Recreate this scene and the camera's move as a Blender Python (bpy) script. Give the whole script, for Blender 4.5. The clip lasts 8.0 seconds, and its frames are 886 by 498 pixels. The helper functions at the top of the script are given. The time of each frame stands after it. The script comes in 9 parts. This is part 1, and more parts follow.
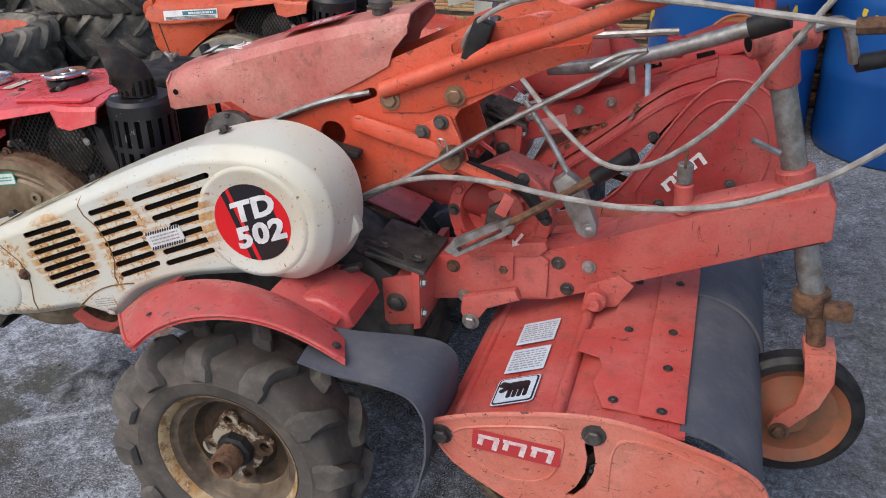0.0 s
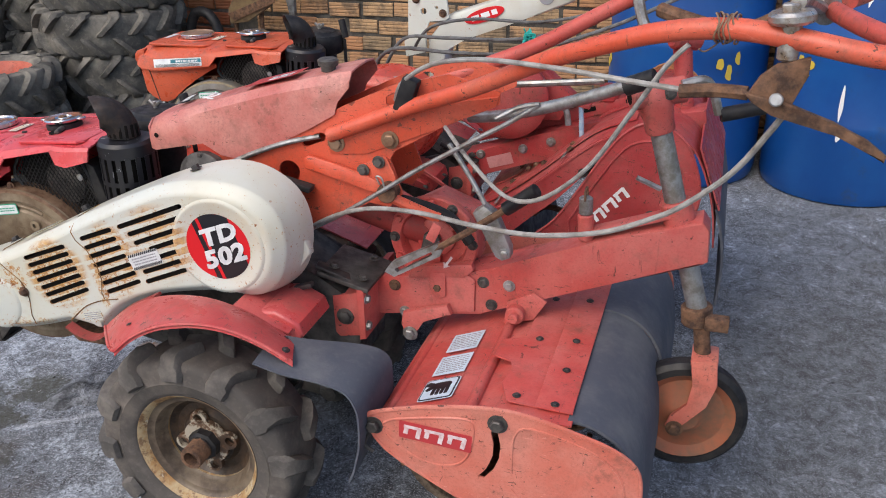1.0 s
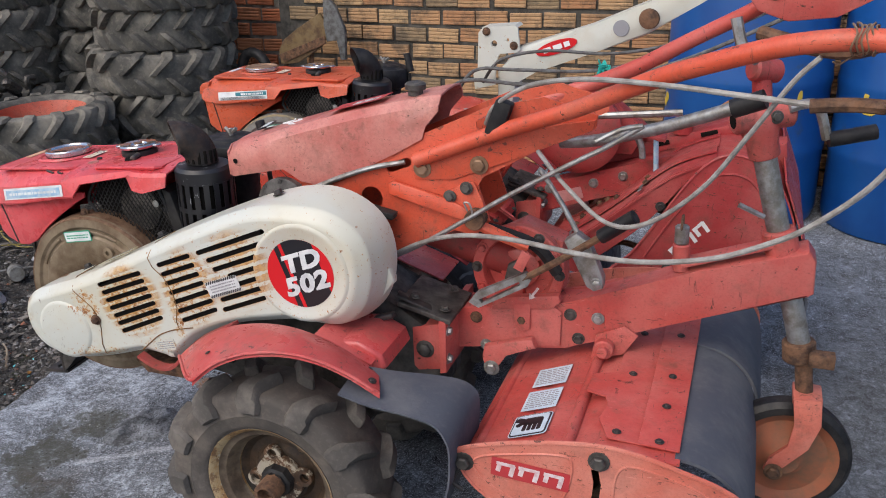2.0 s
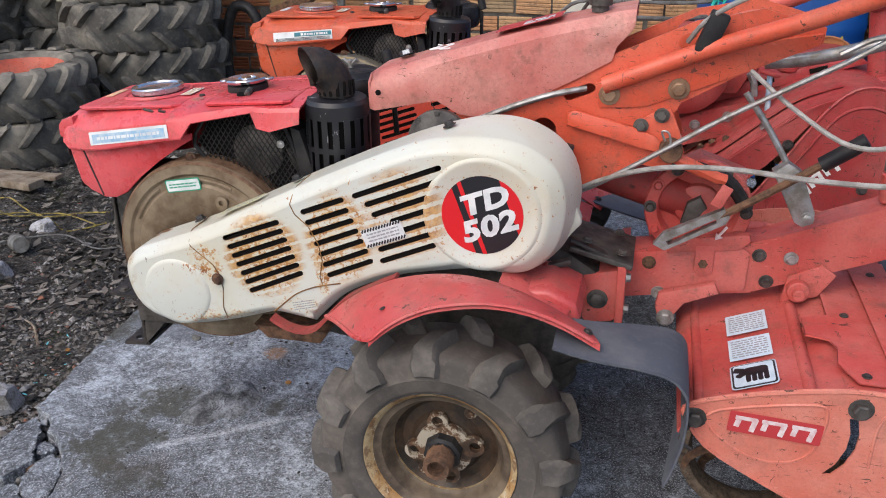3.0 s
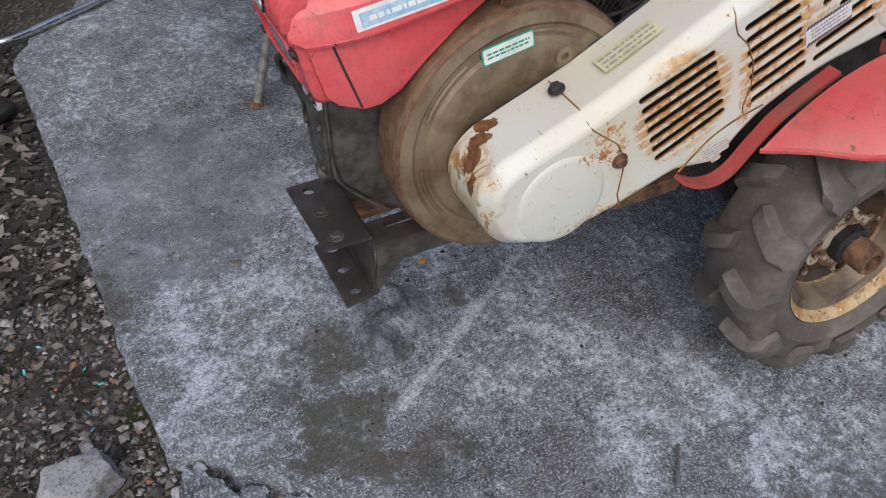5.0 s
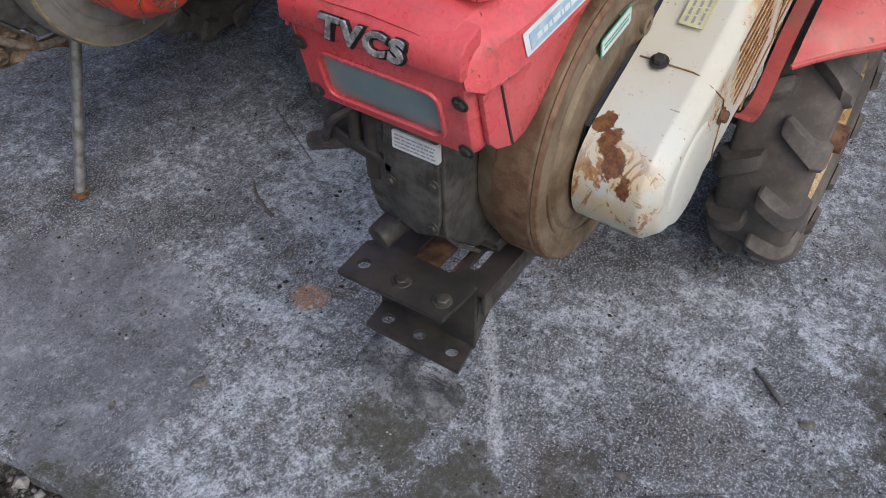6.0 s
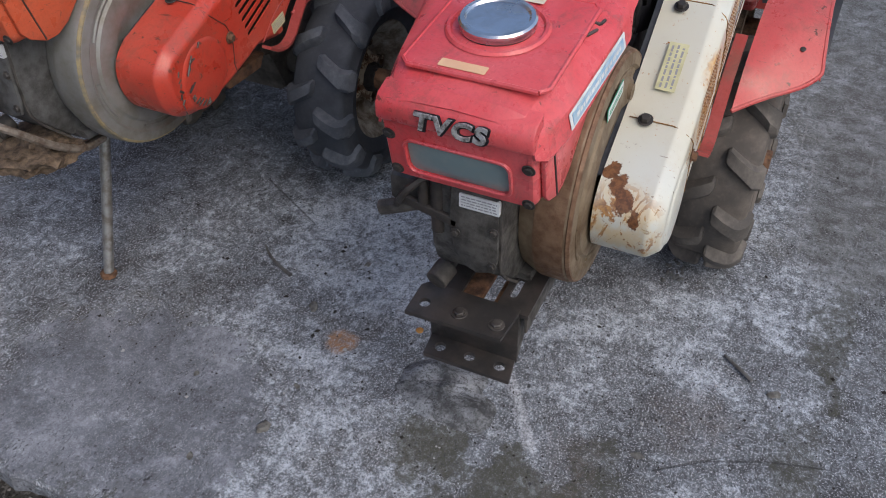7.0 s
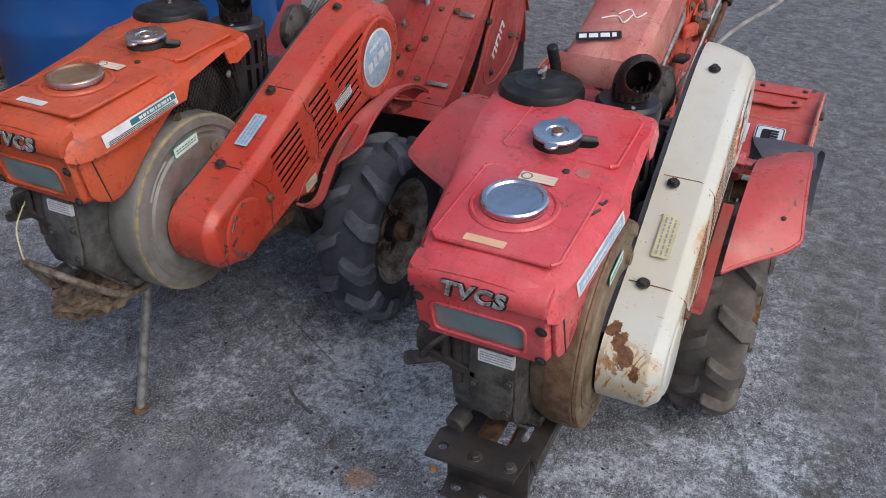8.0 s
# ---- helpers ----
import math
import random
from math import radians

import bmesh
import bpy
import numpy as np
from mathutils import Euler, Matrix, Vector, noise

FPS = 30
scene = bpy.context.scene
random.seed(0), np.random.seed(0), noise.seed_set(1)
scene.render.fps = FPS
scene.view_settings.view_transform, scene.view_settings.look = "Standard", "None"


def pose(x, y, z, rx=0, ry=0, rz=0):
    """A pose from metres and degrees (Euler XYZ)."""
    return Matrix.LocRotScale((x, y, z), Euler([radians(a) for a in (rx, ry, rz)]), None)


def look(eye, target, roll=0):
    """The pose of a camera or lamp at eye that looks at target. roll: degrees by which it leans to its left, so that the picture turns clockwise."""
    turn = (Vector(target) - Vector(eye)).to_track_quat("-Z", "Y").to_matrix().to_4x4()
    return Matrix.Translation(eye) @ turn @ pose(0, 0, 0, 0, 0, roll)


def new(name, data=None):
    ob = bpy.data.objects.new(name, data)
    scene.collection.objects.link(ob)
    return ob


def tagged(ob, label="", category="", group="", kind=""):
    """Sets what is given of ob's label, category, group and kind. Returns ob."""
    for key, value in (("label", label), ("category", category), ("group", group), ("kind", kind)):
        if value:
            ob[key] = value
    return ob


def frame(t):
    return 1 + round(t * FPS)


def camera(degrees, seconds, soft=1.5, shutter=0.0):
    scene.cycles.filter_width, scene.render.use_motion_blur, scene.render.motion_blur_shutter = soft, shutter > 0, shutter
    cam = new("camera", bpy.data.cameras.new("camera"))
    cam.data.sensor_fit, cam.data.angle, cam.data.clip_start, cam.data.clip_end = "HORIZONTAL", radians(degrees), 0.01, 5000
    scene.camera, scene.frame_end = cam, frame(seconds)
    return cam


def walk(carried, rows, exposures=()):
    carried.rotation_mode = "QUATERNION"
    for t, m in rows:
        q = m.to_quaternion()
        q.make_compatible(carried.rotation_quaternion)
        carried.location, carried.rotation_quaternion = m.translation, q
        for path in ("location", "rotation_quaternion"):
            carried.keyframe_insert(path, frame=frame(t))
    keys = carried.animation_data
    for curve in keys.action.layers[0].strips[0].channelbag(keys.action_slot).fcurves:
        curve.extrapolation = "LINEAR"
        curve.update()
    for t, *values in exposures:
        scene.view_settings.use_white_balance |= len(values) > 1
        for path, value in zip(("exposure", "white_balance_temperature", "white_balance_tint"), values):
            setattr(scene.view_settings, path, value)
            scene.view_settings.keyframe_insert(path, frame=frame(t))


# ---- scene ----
cam = camera(53.5, 8.0, 1.0)
PATH = [
    (0, (0.831, -1.534, 1.425), (0.288, 0.164, 0.518), -1.0),
    (0.5, (0.884, -1.708, 1.479), (0.342, 0.001, 0.593), -0.8),
    (1, (1.043, -1.744, 1.531), (0.489, -0.017, 0.688), -0.9),
    (1.2, (1.103, -1.751, 1.555), (0.541, -0.014, 0.739), -1.0),
    (2.3, (0.76, -1.741, 1.447), (0.13, 0.01, 0.714), -1.0),
    (2.5, (0.656, -1.776, 1.467), (0.033, -0.023, 0.734), -1.1),
    (2.8, (0.474, -1.773, 1.402), (-0.119, -0.007, 0.674), -1.1),
    (3, (0.341, -1.729, 1.33), (-0.091, 0.054, 0.534), -0.3),
    (3.2, (0.16, -1.676, 1.305), (-0.061, 0.064, 0.345), -0.2),
    (3.3, (0.07, -1.65, 1.318), (-0.107, 0.052, 0.281), -0.2),
    (3.5, (-0.112, -1.626, 1.332), (-0.259, 0.027, 0.217), -0.8),
    (3.7, (-0.272, -1.622, 1.325), (-0.324, 0.019, 0.182), -0.9),
    (4, (-0.503, -1.595, 1.337), (-0.34, -0.008, 0.13), -0.9),
    (4.5, (-0.839, -1.347, 1.313), (-0.45, 0.143, 0.036), -0.7),
    (4.7, (-0.97, -1.246, 1.328), (-0.538, 0.208, 0.025), -1.1),
    (5.8, (-1.446, -0.62, 1.251), (-0.283, 0.248, -0.125), -0.4),
    (6, (-1.511, -0.516, 1.275), (-0.33, 0.302, -0.115), -0.9),
    (6.5, (-1.719, -0.431, 1.348), (-0.42, 0.243, -0.015), -1.9),
    (7, (-1.804, -0.421, 1.469), (-0.454, 0.231, 0.145), -1.1),
    (7.5, (-1.853, -0.425, 1.548), (-0.443, 0.25, 0.301), -1.1),
    (8, (-1.914, -0.435, 1.609), (-0.405, 0.291, 0.515), -0.0),
]
walk(cam, [(t, look(eye, target, roll)) for t, eye, target, roll in PATH], [(0, 0.0), (0.5, 0.27), (1.0, 0.14), (1.2, 0.1), (2.3, 0.0), (2.6, 0.0), (3.0, 0.15), (3.5, 0.05), (4.0, -0.02), (4.7, -0.05), (5.8, -0.08), (8.0, -0.12)])

# ---- light ----
world = bpy.data.worlds.new("sky")
scene.world = world
world.use_nodes = True
wn = world.node_tree.nodes
sky = wn.new("ShaderNodeTexSky")
sky.sky_type = "NISHITA"
sky.sun_disc = False
SUN_EL, SUN_AZ = 48.0, 205.0
sky.sun_elevation, sky.sun_rotation = radians(SUN_EL), radians(SUN_AZ)
sky.air_density, sky.dust_density, sky.ozone_density = 1.0, 3.0, 1.2
wn["Background"].inputs["Strength"].default_value = 0.212
world.node_tree.links.new(sky.outputs["Color"], wn["Background"].inputs["Color"])

sun_data = bpy.data.lights.new("sun", "SUN")
sun_data.energy, sun_data.angle, sun_data.color = 0.85, radians(55), (1.0, 0.95, 0.88)
sun = new("sun", sun_data)
sd = Vector((math.sin(radians(SUN_AZ)) * math.cos(radians(SUN_EL)), math.cos(radians(SUN_AZ)) * math.cos(radians(SUN_EL)), math.sin(radians(SUN_EL))))
sun.matrix_world = look(sd * 20, (0, 0, 0))


# ---- materials ----
class Mat:
    """A small node builder around one Principled material."""

    def __init__(self, name, color=(0.5, 0.5, 0.5), rough=0.6, metal=0.0, spec=0.5):
        self.m = bpy.data.materials.new(name)
        self.m.use_nodes = True
        self.nt = self.m.node_tree
        self.b = self.nt.nodes["Principled BSDF"]
        self.b.inputs["Base Color"].default_value = (*color, 1)
        self.b.inputs["Roughness"].default_value = rough
        self.b.inputs["Metallic"].default_value = metal
        self.b.inputs["Specular IOR Level"].default_value = spec
        tc = self.nt.nodes.new("ShaderNodeTexCoord")
        self.co = tc.outputs["Object"]
        geo = self.nt.nodes.new("ShaderNodeNewGeometry")
        self.pos = geo.outputs["Position"]
        self.island = geo.outputs["Random Per Island"]

    def n(self, kind):
        return self.nt.nodes.new(kind)

    def link(self, a, b):
        self.nt.links.new(a, b)

    def noise(self, scale, detail=4.0, rough=0.55, co=None, dist=0.0):
        t = self.n("ShaderNodeTexNoise")
        t.inputs["Scale"].default_value, t.inputs["Detail"].default_value = scale, detail
        t.inputs["Roughness"].default_value, t.inputs["Distortion"].default_value = rough, dist
        self.link(co or self.co, t.inputs["Vector"])
        return t.outputs["Fac"]

    def voro(self, scale, co=None, feature="F1", out="Distance"):
        t = self.n("ShaderNodeTexVoronoi")
        t.feature = feature
        t.inputs["Scale"].default_value = scale
        self.link(co or self.co, t.inputs["Vector"])
        return t.outputs[out]

    def ramp(self, src, lo, hi, a=0.0, b=1.0):
        t = self.n("ShaderNodeMapRange")
        t.interpolation_type = "SMOOTHSTEP"
        for k, v in zip(("From Min", "From Max", "To Min", "To Max"), (lo, hi, a, b)):
            t.inputs[k].default_value = v
        self.link(src, t.inputs["Value"])
        return t.outputs["Result"]

    def math(self, op, a, b=None):
        t = self.n("ShaderNodeMath")
        t.operation = op
        for i, v in enumerate((a, b)):
            if v is None:
                continue
            if isinstance(v, (int, float)):
                t.inputs[i].default_value = v
            else:
                self.link(v, t.inputs[i])
        return t.outputs[0]

    def mix(self, fac, a, b, blend="MIX"):
        t = self.n("ShaderNodeMix")
        t.data_type, t.blend_type = "RGBA", blend
        for i, v in ((0, fac), (6, a), (7, b)):
            if isinstance(v, (int, float)):
                t.inputs[i].default_value = v
            elif isinstance(v, tuple):
                t.inputs[i].default_value = (*v, 1)
            else:
                self.link(v, t.inputs[i])
        return t.outputs[2]

    def scaled(self, x, y, z, co=None):
        t = self.n("ShaderNodeMapping")
        t.inputs["Scale"].default_value = (x, y, z)
        self.link(co or self.co, t.inputs["Vector"])
        return t.outputs["Vector"]

    def blob(self, centre, size, co=None, wob=None):
        """1 at a spot, falling to 0 at its rim; size: half axes."""
        t = self.n("ShaderNodeMapping")
        t.vector_type = "TEXTURE"
        t.inputs["Location"].default_value = centre
        t.inputs["Scale"].default_value = size
        self.link(co or self.co, t.inputs["Vector"])
        d = self.n("ShaderNodeVectorMath")
        d.operation = "LENGTH"
        self.link(t.outputs["Vector"], d.inputs[0])
        v = d.outputs["Value"]
        if wob is not None:
            v = self.math("ADD", v, wob)
        return self.ramp(v, 0.55, 1.1, 1.0, 0.0)

    def color(self, out):
        self.link(out, self.b.inputs["Base Color"])
        return self

    def rough(self, out):
        self.link(out, self.b.inputs["Roughness"])
        return self

    def bump(self, height, strength=0.3, dist=0.01):
        t = self.n("ShaderNodeBump")
        t.inputs["Strength"].default_value, t.inputs["Distance"].default_value = strength, dist
        self.link(height, t.inputs["Height"])
        self.link(t.outputs["Normal"], self.b.inputs["Normal"])
        return self


def paint(name, base, faded, rust=0.5, rough=0.45, chip=(0.075, 0.032, 0.02), dusty=0.25, scale=1.0):
    """Old sprayed enamel: faded patches, dust, scratches and chips down to rust."""
    k = Mat(name, rough=rough)
    fade = k.ramp(k.noise(5 * scale, 6, 0.62), 0.35, 0.68)
    c = k.mix(fade, base, faded)
    grime = k.ramp(k.noise(13 * scale, 8, 0.72), 0.50, 0.66)
    c = k.mix(k.math("MULTIPLY", grime, dusty), c, (0.16, 0.085, 0.06))
    fine = k.noise(170, 4, 0.7)
    c = k.mix(k.math("MULTIPLY", k.ramp(fine, 0.47, 0.62), 0.16), c, tuple(0.45 * v for v in base))
    # scuffs in two directions, and small chips in loose groups
    area = k.ramp(k.noise(6, 4, 0.6), 0.58 - 0.18 * rust, 0.68 - 0.18 * rust)
    scr = k.noise(30, 6, 0.72, k.scaled(1, 0.6, 3.5), 1.2)
    scr2 = k.noise(26, 6, 0.72, k.scaled(3.2, 0.8, 0.7), 1.0)
    chips = k.math("MULTIPLY", k.math("MAXIMUM", k.ramp(scr, 0.612, 0.64), k.ramp(scr2, 0.632, 0.66)), area)
    dots = k.math("MULTIPLY", k.ramp(k.noise(60, 3, 0.6), 0.69 - 0.03 * rust, 0.71 - 0.03 * rust), k.ramp(k.noise(9, 3, 0.6), 0.42, 0.56))
    chips = k.math("MAXIMUM", chips, dots)
    c = k.mix(k.math("MULTIPLY", chips, 0.9), c, chip)
    smear = k.math("MULTIPLY", k.ramp(k.noise(7, 8, 0.74, k.scaled(1, 1, 0.5), 0.8), 0.52, 0.66), 0.30 + 0.75 * dusty)
    c = k.mix(k.math("MULTIPLY", smear, k.ramp(k.noise(60, 6, 0.75), 0.42, 0.58)), c, (0.115, 0.062, 0.042))
    # pale rubbed hairlines
    hair = k.math("MULTIPLY", k.ramp(k.noise(44, 5, 0.7, k.scaled(0.35, 2.4, 1.6), 1.6), 0.66, 0.68), 0.35)
    c = k.mix(hair, c, tuple(min(0.8, v * 1.25 + 0.10) for v in faded))
    k.color(c)
    k.rough(k.ramp(k.noise(18, 5, 0.65), 0.3, 0.72, rough - 0.08, rough + 0.25))
    return k.bump(k.math("ADD", k.math("MULTIPLY", chips, -0.6), k.math("ADD", k.math("MULTIPLY", fine, 0.25), k.math("MULTIPLY", k.noise(7, 3), 0.8))), 0.3, 0.003)


def metal(name, base, dark, rough=0.5, metallic=0.7, mottling=30.0, strength=0.25):
    k = Mat(name, rough=rough, metal=metallic)
    k.color(k.mix(k.ramp(k.noise(mottling, 6, 0.65), 0.35, 0.68), base, dark))
    k.rough(k.ramp(k.noise(mottling * 1.7, 4), 0.3, 0.7, rough - 0.12, rough + 0.2))
    return k.bump(k.noise(mottling * 6, 4), strength, 0.002)


def rubber(name, base, dust, amount=0.6, scale=9.0):
    k = Mat(name, rough=0.8, spec=0.3)
    d = k.ramp(k.noise(scale, 6, 0.65), 0.4, 0.75, 0.0, amount)
    c = k.mix(d, base, dust)
    c = k.mix(k.math("MULTIPLY", k.ramp(k.noise(scale * 9, 4), 0.5, 0.8), 0.4 * amount), c, dust)
    k.color(c)
    return k.bump(k.noise(scale * 20, 5), 0.3, 0.002)


RED = paint("red_enamel", (0.49, 0.066, 0.054), (0.54, 0.14, 0.118), 0.85, 0.42, dusty=0.35)
FENDER = paint("mudguard_red_enamel", (0.50, 0.058, 0.058), (0.55, 0.115, 0.105), 0.45, 0.30, dusty=0.35)
PINK = paint("sun_bleached_red_enamel", (0.47, 0.115, 0.095), (0.60, 0.26, 0.215), 0.4, 0.36, dusty=0.35)
HOODRED = paint("hood_red_enamel", (0.63, 0.057, 0.066), (0.67, 0.118, 0.128), 0.25, 0.27, dusty=0.2)
ORANGE = paint("orange_red_enamel", (0.62, 0.080, 0.034), (0.66, 0.135, 0.075), 1.0, 0.40)
TUBER = paint("handle_tube_red_enamel", (0.52, 0.070, 0.050), (0.57, 0.13, 0.10), 0.8, 0.38)
GUARD = paint("side_guard_enamel", (0.56, 0.135, 0.090), (0.62, 0.23, 0.17), 0.85, 0.48)
BHOOD = paint("second_hood_enamel", (0.54, 0.074, 0.024), (0.56, 0.108, 0.050), 1.0, 0.33)
BRED = paint("second_red_enamel", (0.38, 0.034, 0.036), (0.46, 0.095, 0.085), 1.0, 0.45, dusty=0.45)
FARRIM = metal("dusty_grey_rim", (0.42, 0.40, 0.36), (0.13, 0.095, 0.065), 0.7, 0.1, 22, 0.4)
BLOCKM = metal("oily_grey_engine_block", (0.115, 0.110, 0.102), (0.040, 0.037, 0.034), 0.5, 0.3, 34, 0.7)
BCOVER = paint("second_cover_enamel", (0.50, 0.046, 0.026), (0.53, 0.085, 0.055), 1.0, 0.30)
BBLOCK = metal("dusty_grey_block", (0.125, 0.125, 0.125), (0.055, 0.053, 0.050), 0.55, 0.3, 30, 0.5)
DARKRED = paint("dark_red_enamel", (0.30, 0.030, 0.026), (0.38, 0.07, 0.06), 0.9, 0.55, dusty=0.5)
BLACKP = metal("black_paint", (0.009, 0.009, 0.011), (0.030, 0.028, 0.027), 0.5, 0.0, 22, 0.15)
BLACKP.b.inputs["Specular IOR Level"].default_value = 0.3
BLACKW = Mat("worn_black_muffler_paint", rough=0.42)
w_ = BLACKW.noise(26, 5, 0.7, BLACKW.scaled(1, 1, 0.35))
BLACKW.color(BLACKW.mix(BLACKW.ramp(w_, 0.615, 0.65), (0.014, 0.014, 0.017), (0.30, 0.30, 0.31)))
RUBBER = rubber("tyre_rubber", (0.082, 0.073, 0.066), (0.19, 0.160, 0.135), 0.9)
TREAD = rubber("dusty_tread_rubber", (0.080, 0.073, 0.067), (0.19, 0.168, 0.148), 0.8, 14.0)
WELL = metal("brown_rim_well", (0.185, 0.140, 0.095), (0.060, 0.042, 0.030), 0.5, 0.15, 14, 0.4)
OLDRUB = rubber("weathered_tyre_rubber", (0.072, 0.069, 0.063), (0.29, 0.265, 0.22), 0.9, 5.0)
FLAP = rubber("grey_rubber_flap", (0.075, 0.082, 0.102), (0.17, 0.168, 0.172), 0.6, 7.0)
BTYRE = rubber("blue_black_tyre_rubber", (0.042, 0.047, 0.058), (0.085, 0.092, 0.108), 0.8)
BTREAD = rubber("blue_grey_tread_rubber", (0.062, 0.070, 0.086), (0.150, 0.160, 0.182), 0.8, 14.0)
CAST = metal("oily_cast_iron", (0.11, 0.10, 0.09), (0.04, 0.036, 0.034), 0.5, 0.35, 24)
CASTG = metal("grey_cast_housing", (0.24, 0.235, 0.22), (0.10, 0.09, 0.075), 0.55, 0.3, 30, 0.4)
RUSTFLY = metal("rusty_flywheel", (0.245, 0.190, 0.128), (0.13, 0.085, 0.05), 0.6, 0.3, 16, 0.4)
GREYFLY = metal("dusty_grey_flywheel", (0.27, 0.27, 0.26), (0.17, 0.15, 0.115), 0.5, 0.4, 10, 0.3)
RUST = metal("brown_rust", (0.20, 0.105, 0.058), (0.055, 0.030, 0.020), 0.8, 0.15, 36, 0.7)
DARKST = metal("dark_bracket_steel", (0.035, 0.033, 0.032), (0.065, 0.055, 0.05), 0.5, 0.3, 18)
ZINC = metal("dull_zinc_steel", (0.40, 0.40, 0.40), (0.22, 0.20, 0.17), 0.45, 0.75, 34)
CHROME = metal("chromed_cap", (0.62, 0.64, 0.68), (0.45, 0.45, 0.46), 0.15, 0.95, 12, 0.05)
RUSTCAP = metal("rusty_chromed_cap", (0.34, 0.22, 0.14), (0.18, 0.09, 0.05), 0.5, 0.5, 12)
RUSTCHROME = metal("rust_pitted_chrome", (0.55, 0.53, 0.50), (0.26, 0.16, 0.09), 0.35, 0.8, 40)
CABLE = metal("grey_cable_sleeve", (0.36, 0.35, 0.33), (0.20, 0.18, 0.16), 0.55, 0.0, 30)
CABLED = metal("dark_cable_sleeve", (0.14, 0.14, 0.14), (0.06, 0.055, 0.05), 0.6, 0.0, 30)
TEAL = Mat("teal_string", (0.02, 0.42, 0.36), 0.7).m
WHITE = Mat("white_print", (0.80, 0.80, 0.78), 0.5).m
BLACKI = Mat("black_print", (0.012, 0.012, 0.016), 0.4).m
PRINTR = Mat("red_print", (0.62, 0.012, 0.018), 0.35).m
PRINTD = Mat("dark_red_print", (0.46, 0.040, 0.045), 0.45).m
GREYI = Mat("grey_print", (0.28, 0.28, 0.30), 0.5).m
GREENI = Mat("green_print", (0.02, 0.30, 0.17), 0.5).m
LAB = metal("worn_white_sticker", (0.74, 0.76, 0.76), (0.55, 0.57, 0.58), 0.5, 0.0, 22, 0.02)
LABC = metal("bluish_white_sticker", (0.60, 0.70, 0.77), (0.48, 0.58, 0.65), 0.45, 0.0, 22, 0.02)
LOGOW = metal("worn_pinkish_print", (0.68, 0.60, 0.60), (0.56, 0.36, 0.36), 0.5, 0.0, 70, 0.02)
LABY = metal("yellowed_sticker", (0.62, 0.60, 0.36), (0.45, 0.42, 0.24), 0.5, 0.0, 22, 0.02)
LABO = metal("pale_orange_sticker", (0.78, 0.52, 0.30), (0.70, 0.42, 0.25), 0.5, 0.0, 22, 0.02)
LABP = metal("faded_cream_sticker", (0.74, 0.66, 0.54), (0.62, 0.54, 0.42), 0.5, 0.0, 22, 0.02)
LABB = metal("pale_blue_sticker", (0.22, 0.40, 0.58), (0.45, 0.56, 0.64), 0.5, 0.0, 60, 0.02)
TEALI = Mat("dark_teal_print", (0.02, 0.16, 0.20), 0.45).m
LENS = Mat("dusty_lamp_lens", (0.20, 0.26, 0.27), 0.22)
LENS.color(LENS.mix(LENS.ramp(LENS.noise(12, 5), 0.35, 0.7), (0.16, 0.22, 0.235), (0.27, 0.29, 0.27)))
MUD = metal("dried_straw_mud", (0.165, 0.118, 0.080), (0.052, 0.037, 0.027), 0.95, 0.0, 70, 1.0)
DISC = Mat("muddy_orange_disc", rough=0.7)
DISC.color(DISC.mix(DISC.ramp(DISC.noise(9, 6, 0.65), 0.36, 0.62), (0.34, 0.105, 0.05), (0.17, 0.095, 0.055)))
DISC.bump(DISC.noise(60, 5), 0.3, 0.003)
RUSTG = paint("rust_eaten_orange_guard", (0.44, 0.17, 0.06), (0.34, 0.17, 0.08), 0.9, 0.7)
# near-black that paints the shade inside openings; the muffler body wears it too
INSIDE_SHADE = Mat("near_black_inside_shade", (0.009, 0.008, 0.007), 0.9, spec=0.1).m
OCHRE = metal("rusty_ochre_tin", (0.52, 0.25, 0.06), (0.30, 0.13, 0.04), 0.6, 0.2, 60)
SOOT = metal("sooty_rusted_pipe", (0.020, 0.018, 0.018), (0.058, 0.036, 0.027), 0.6, 0.3, 30, 0.5)
WORNS = metal("worn_silver_letters", (0.60, 0.61, 0.63), (0.16, 0.15, 0.14), 0.4, 0.5, 130, 0.3)
OCHREW = metal("flaked_ochre_primer", (0.34, 0.27, 0.14), (0.17, 0.155, 0.13), 0.7, 0.1, 38, 0.6)
FLYRIM = metal("worn_rusty_rim_steel", (0.22, 0.135, 0.082), (0.115, 0.058, 0.032), 0.6, 0.25, 34, 0.5)
BUMPER = metal("worn_brown_steel_tube", (0.23, 0.20, 0.17), (0.095, 0.066, 0.048), 0.6, 0.3, 40, 0.5)
WOOD = metal("old_grey_wood", (0.30, 0.25, 0.19), (0.15, 0.11, 0.075), 0.85, 0.0, 14, 0.4)

# cream belt cover: rust creeps from the louvres and seams over chalky paint
LOUVRE = metal("rusted_louvre_edge", (0.30, 0.135, 0.04), (0.10, 0.045, 0.02), 0.8, 0.1, 60, 0.4)
SEAMR = metal("rusted_seam", (0.34, 0.17, 0.05), (0.09, 0.045, 0.022), 0.8, 0.1, 45, 0.5)
EDGING = metal("blue_black_edging", (0.030, 0.036, 0.050), (0.060, 0.065, 0.075), 0.6, 0.0, 24, 0.2)
CREAM = Mat("rust_stained_cream_enamel", rough=0.38)
k = CREAM
base = k.mix(k.ramp(k.noise(4, 4), 0.35, 0.7), (0.590, 0.605, 0.555), (0.585, 0.560, 0.460))
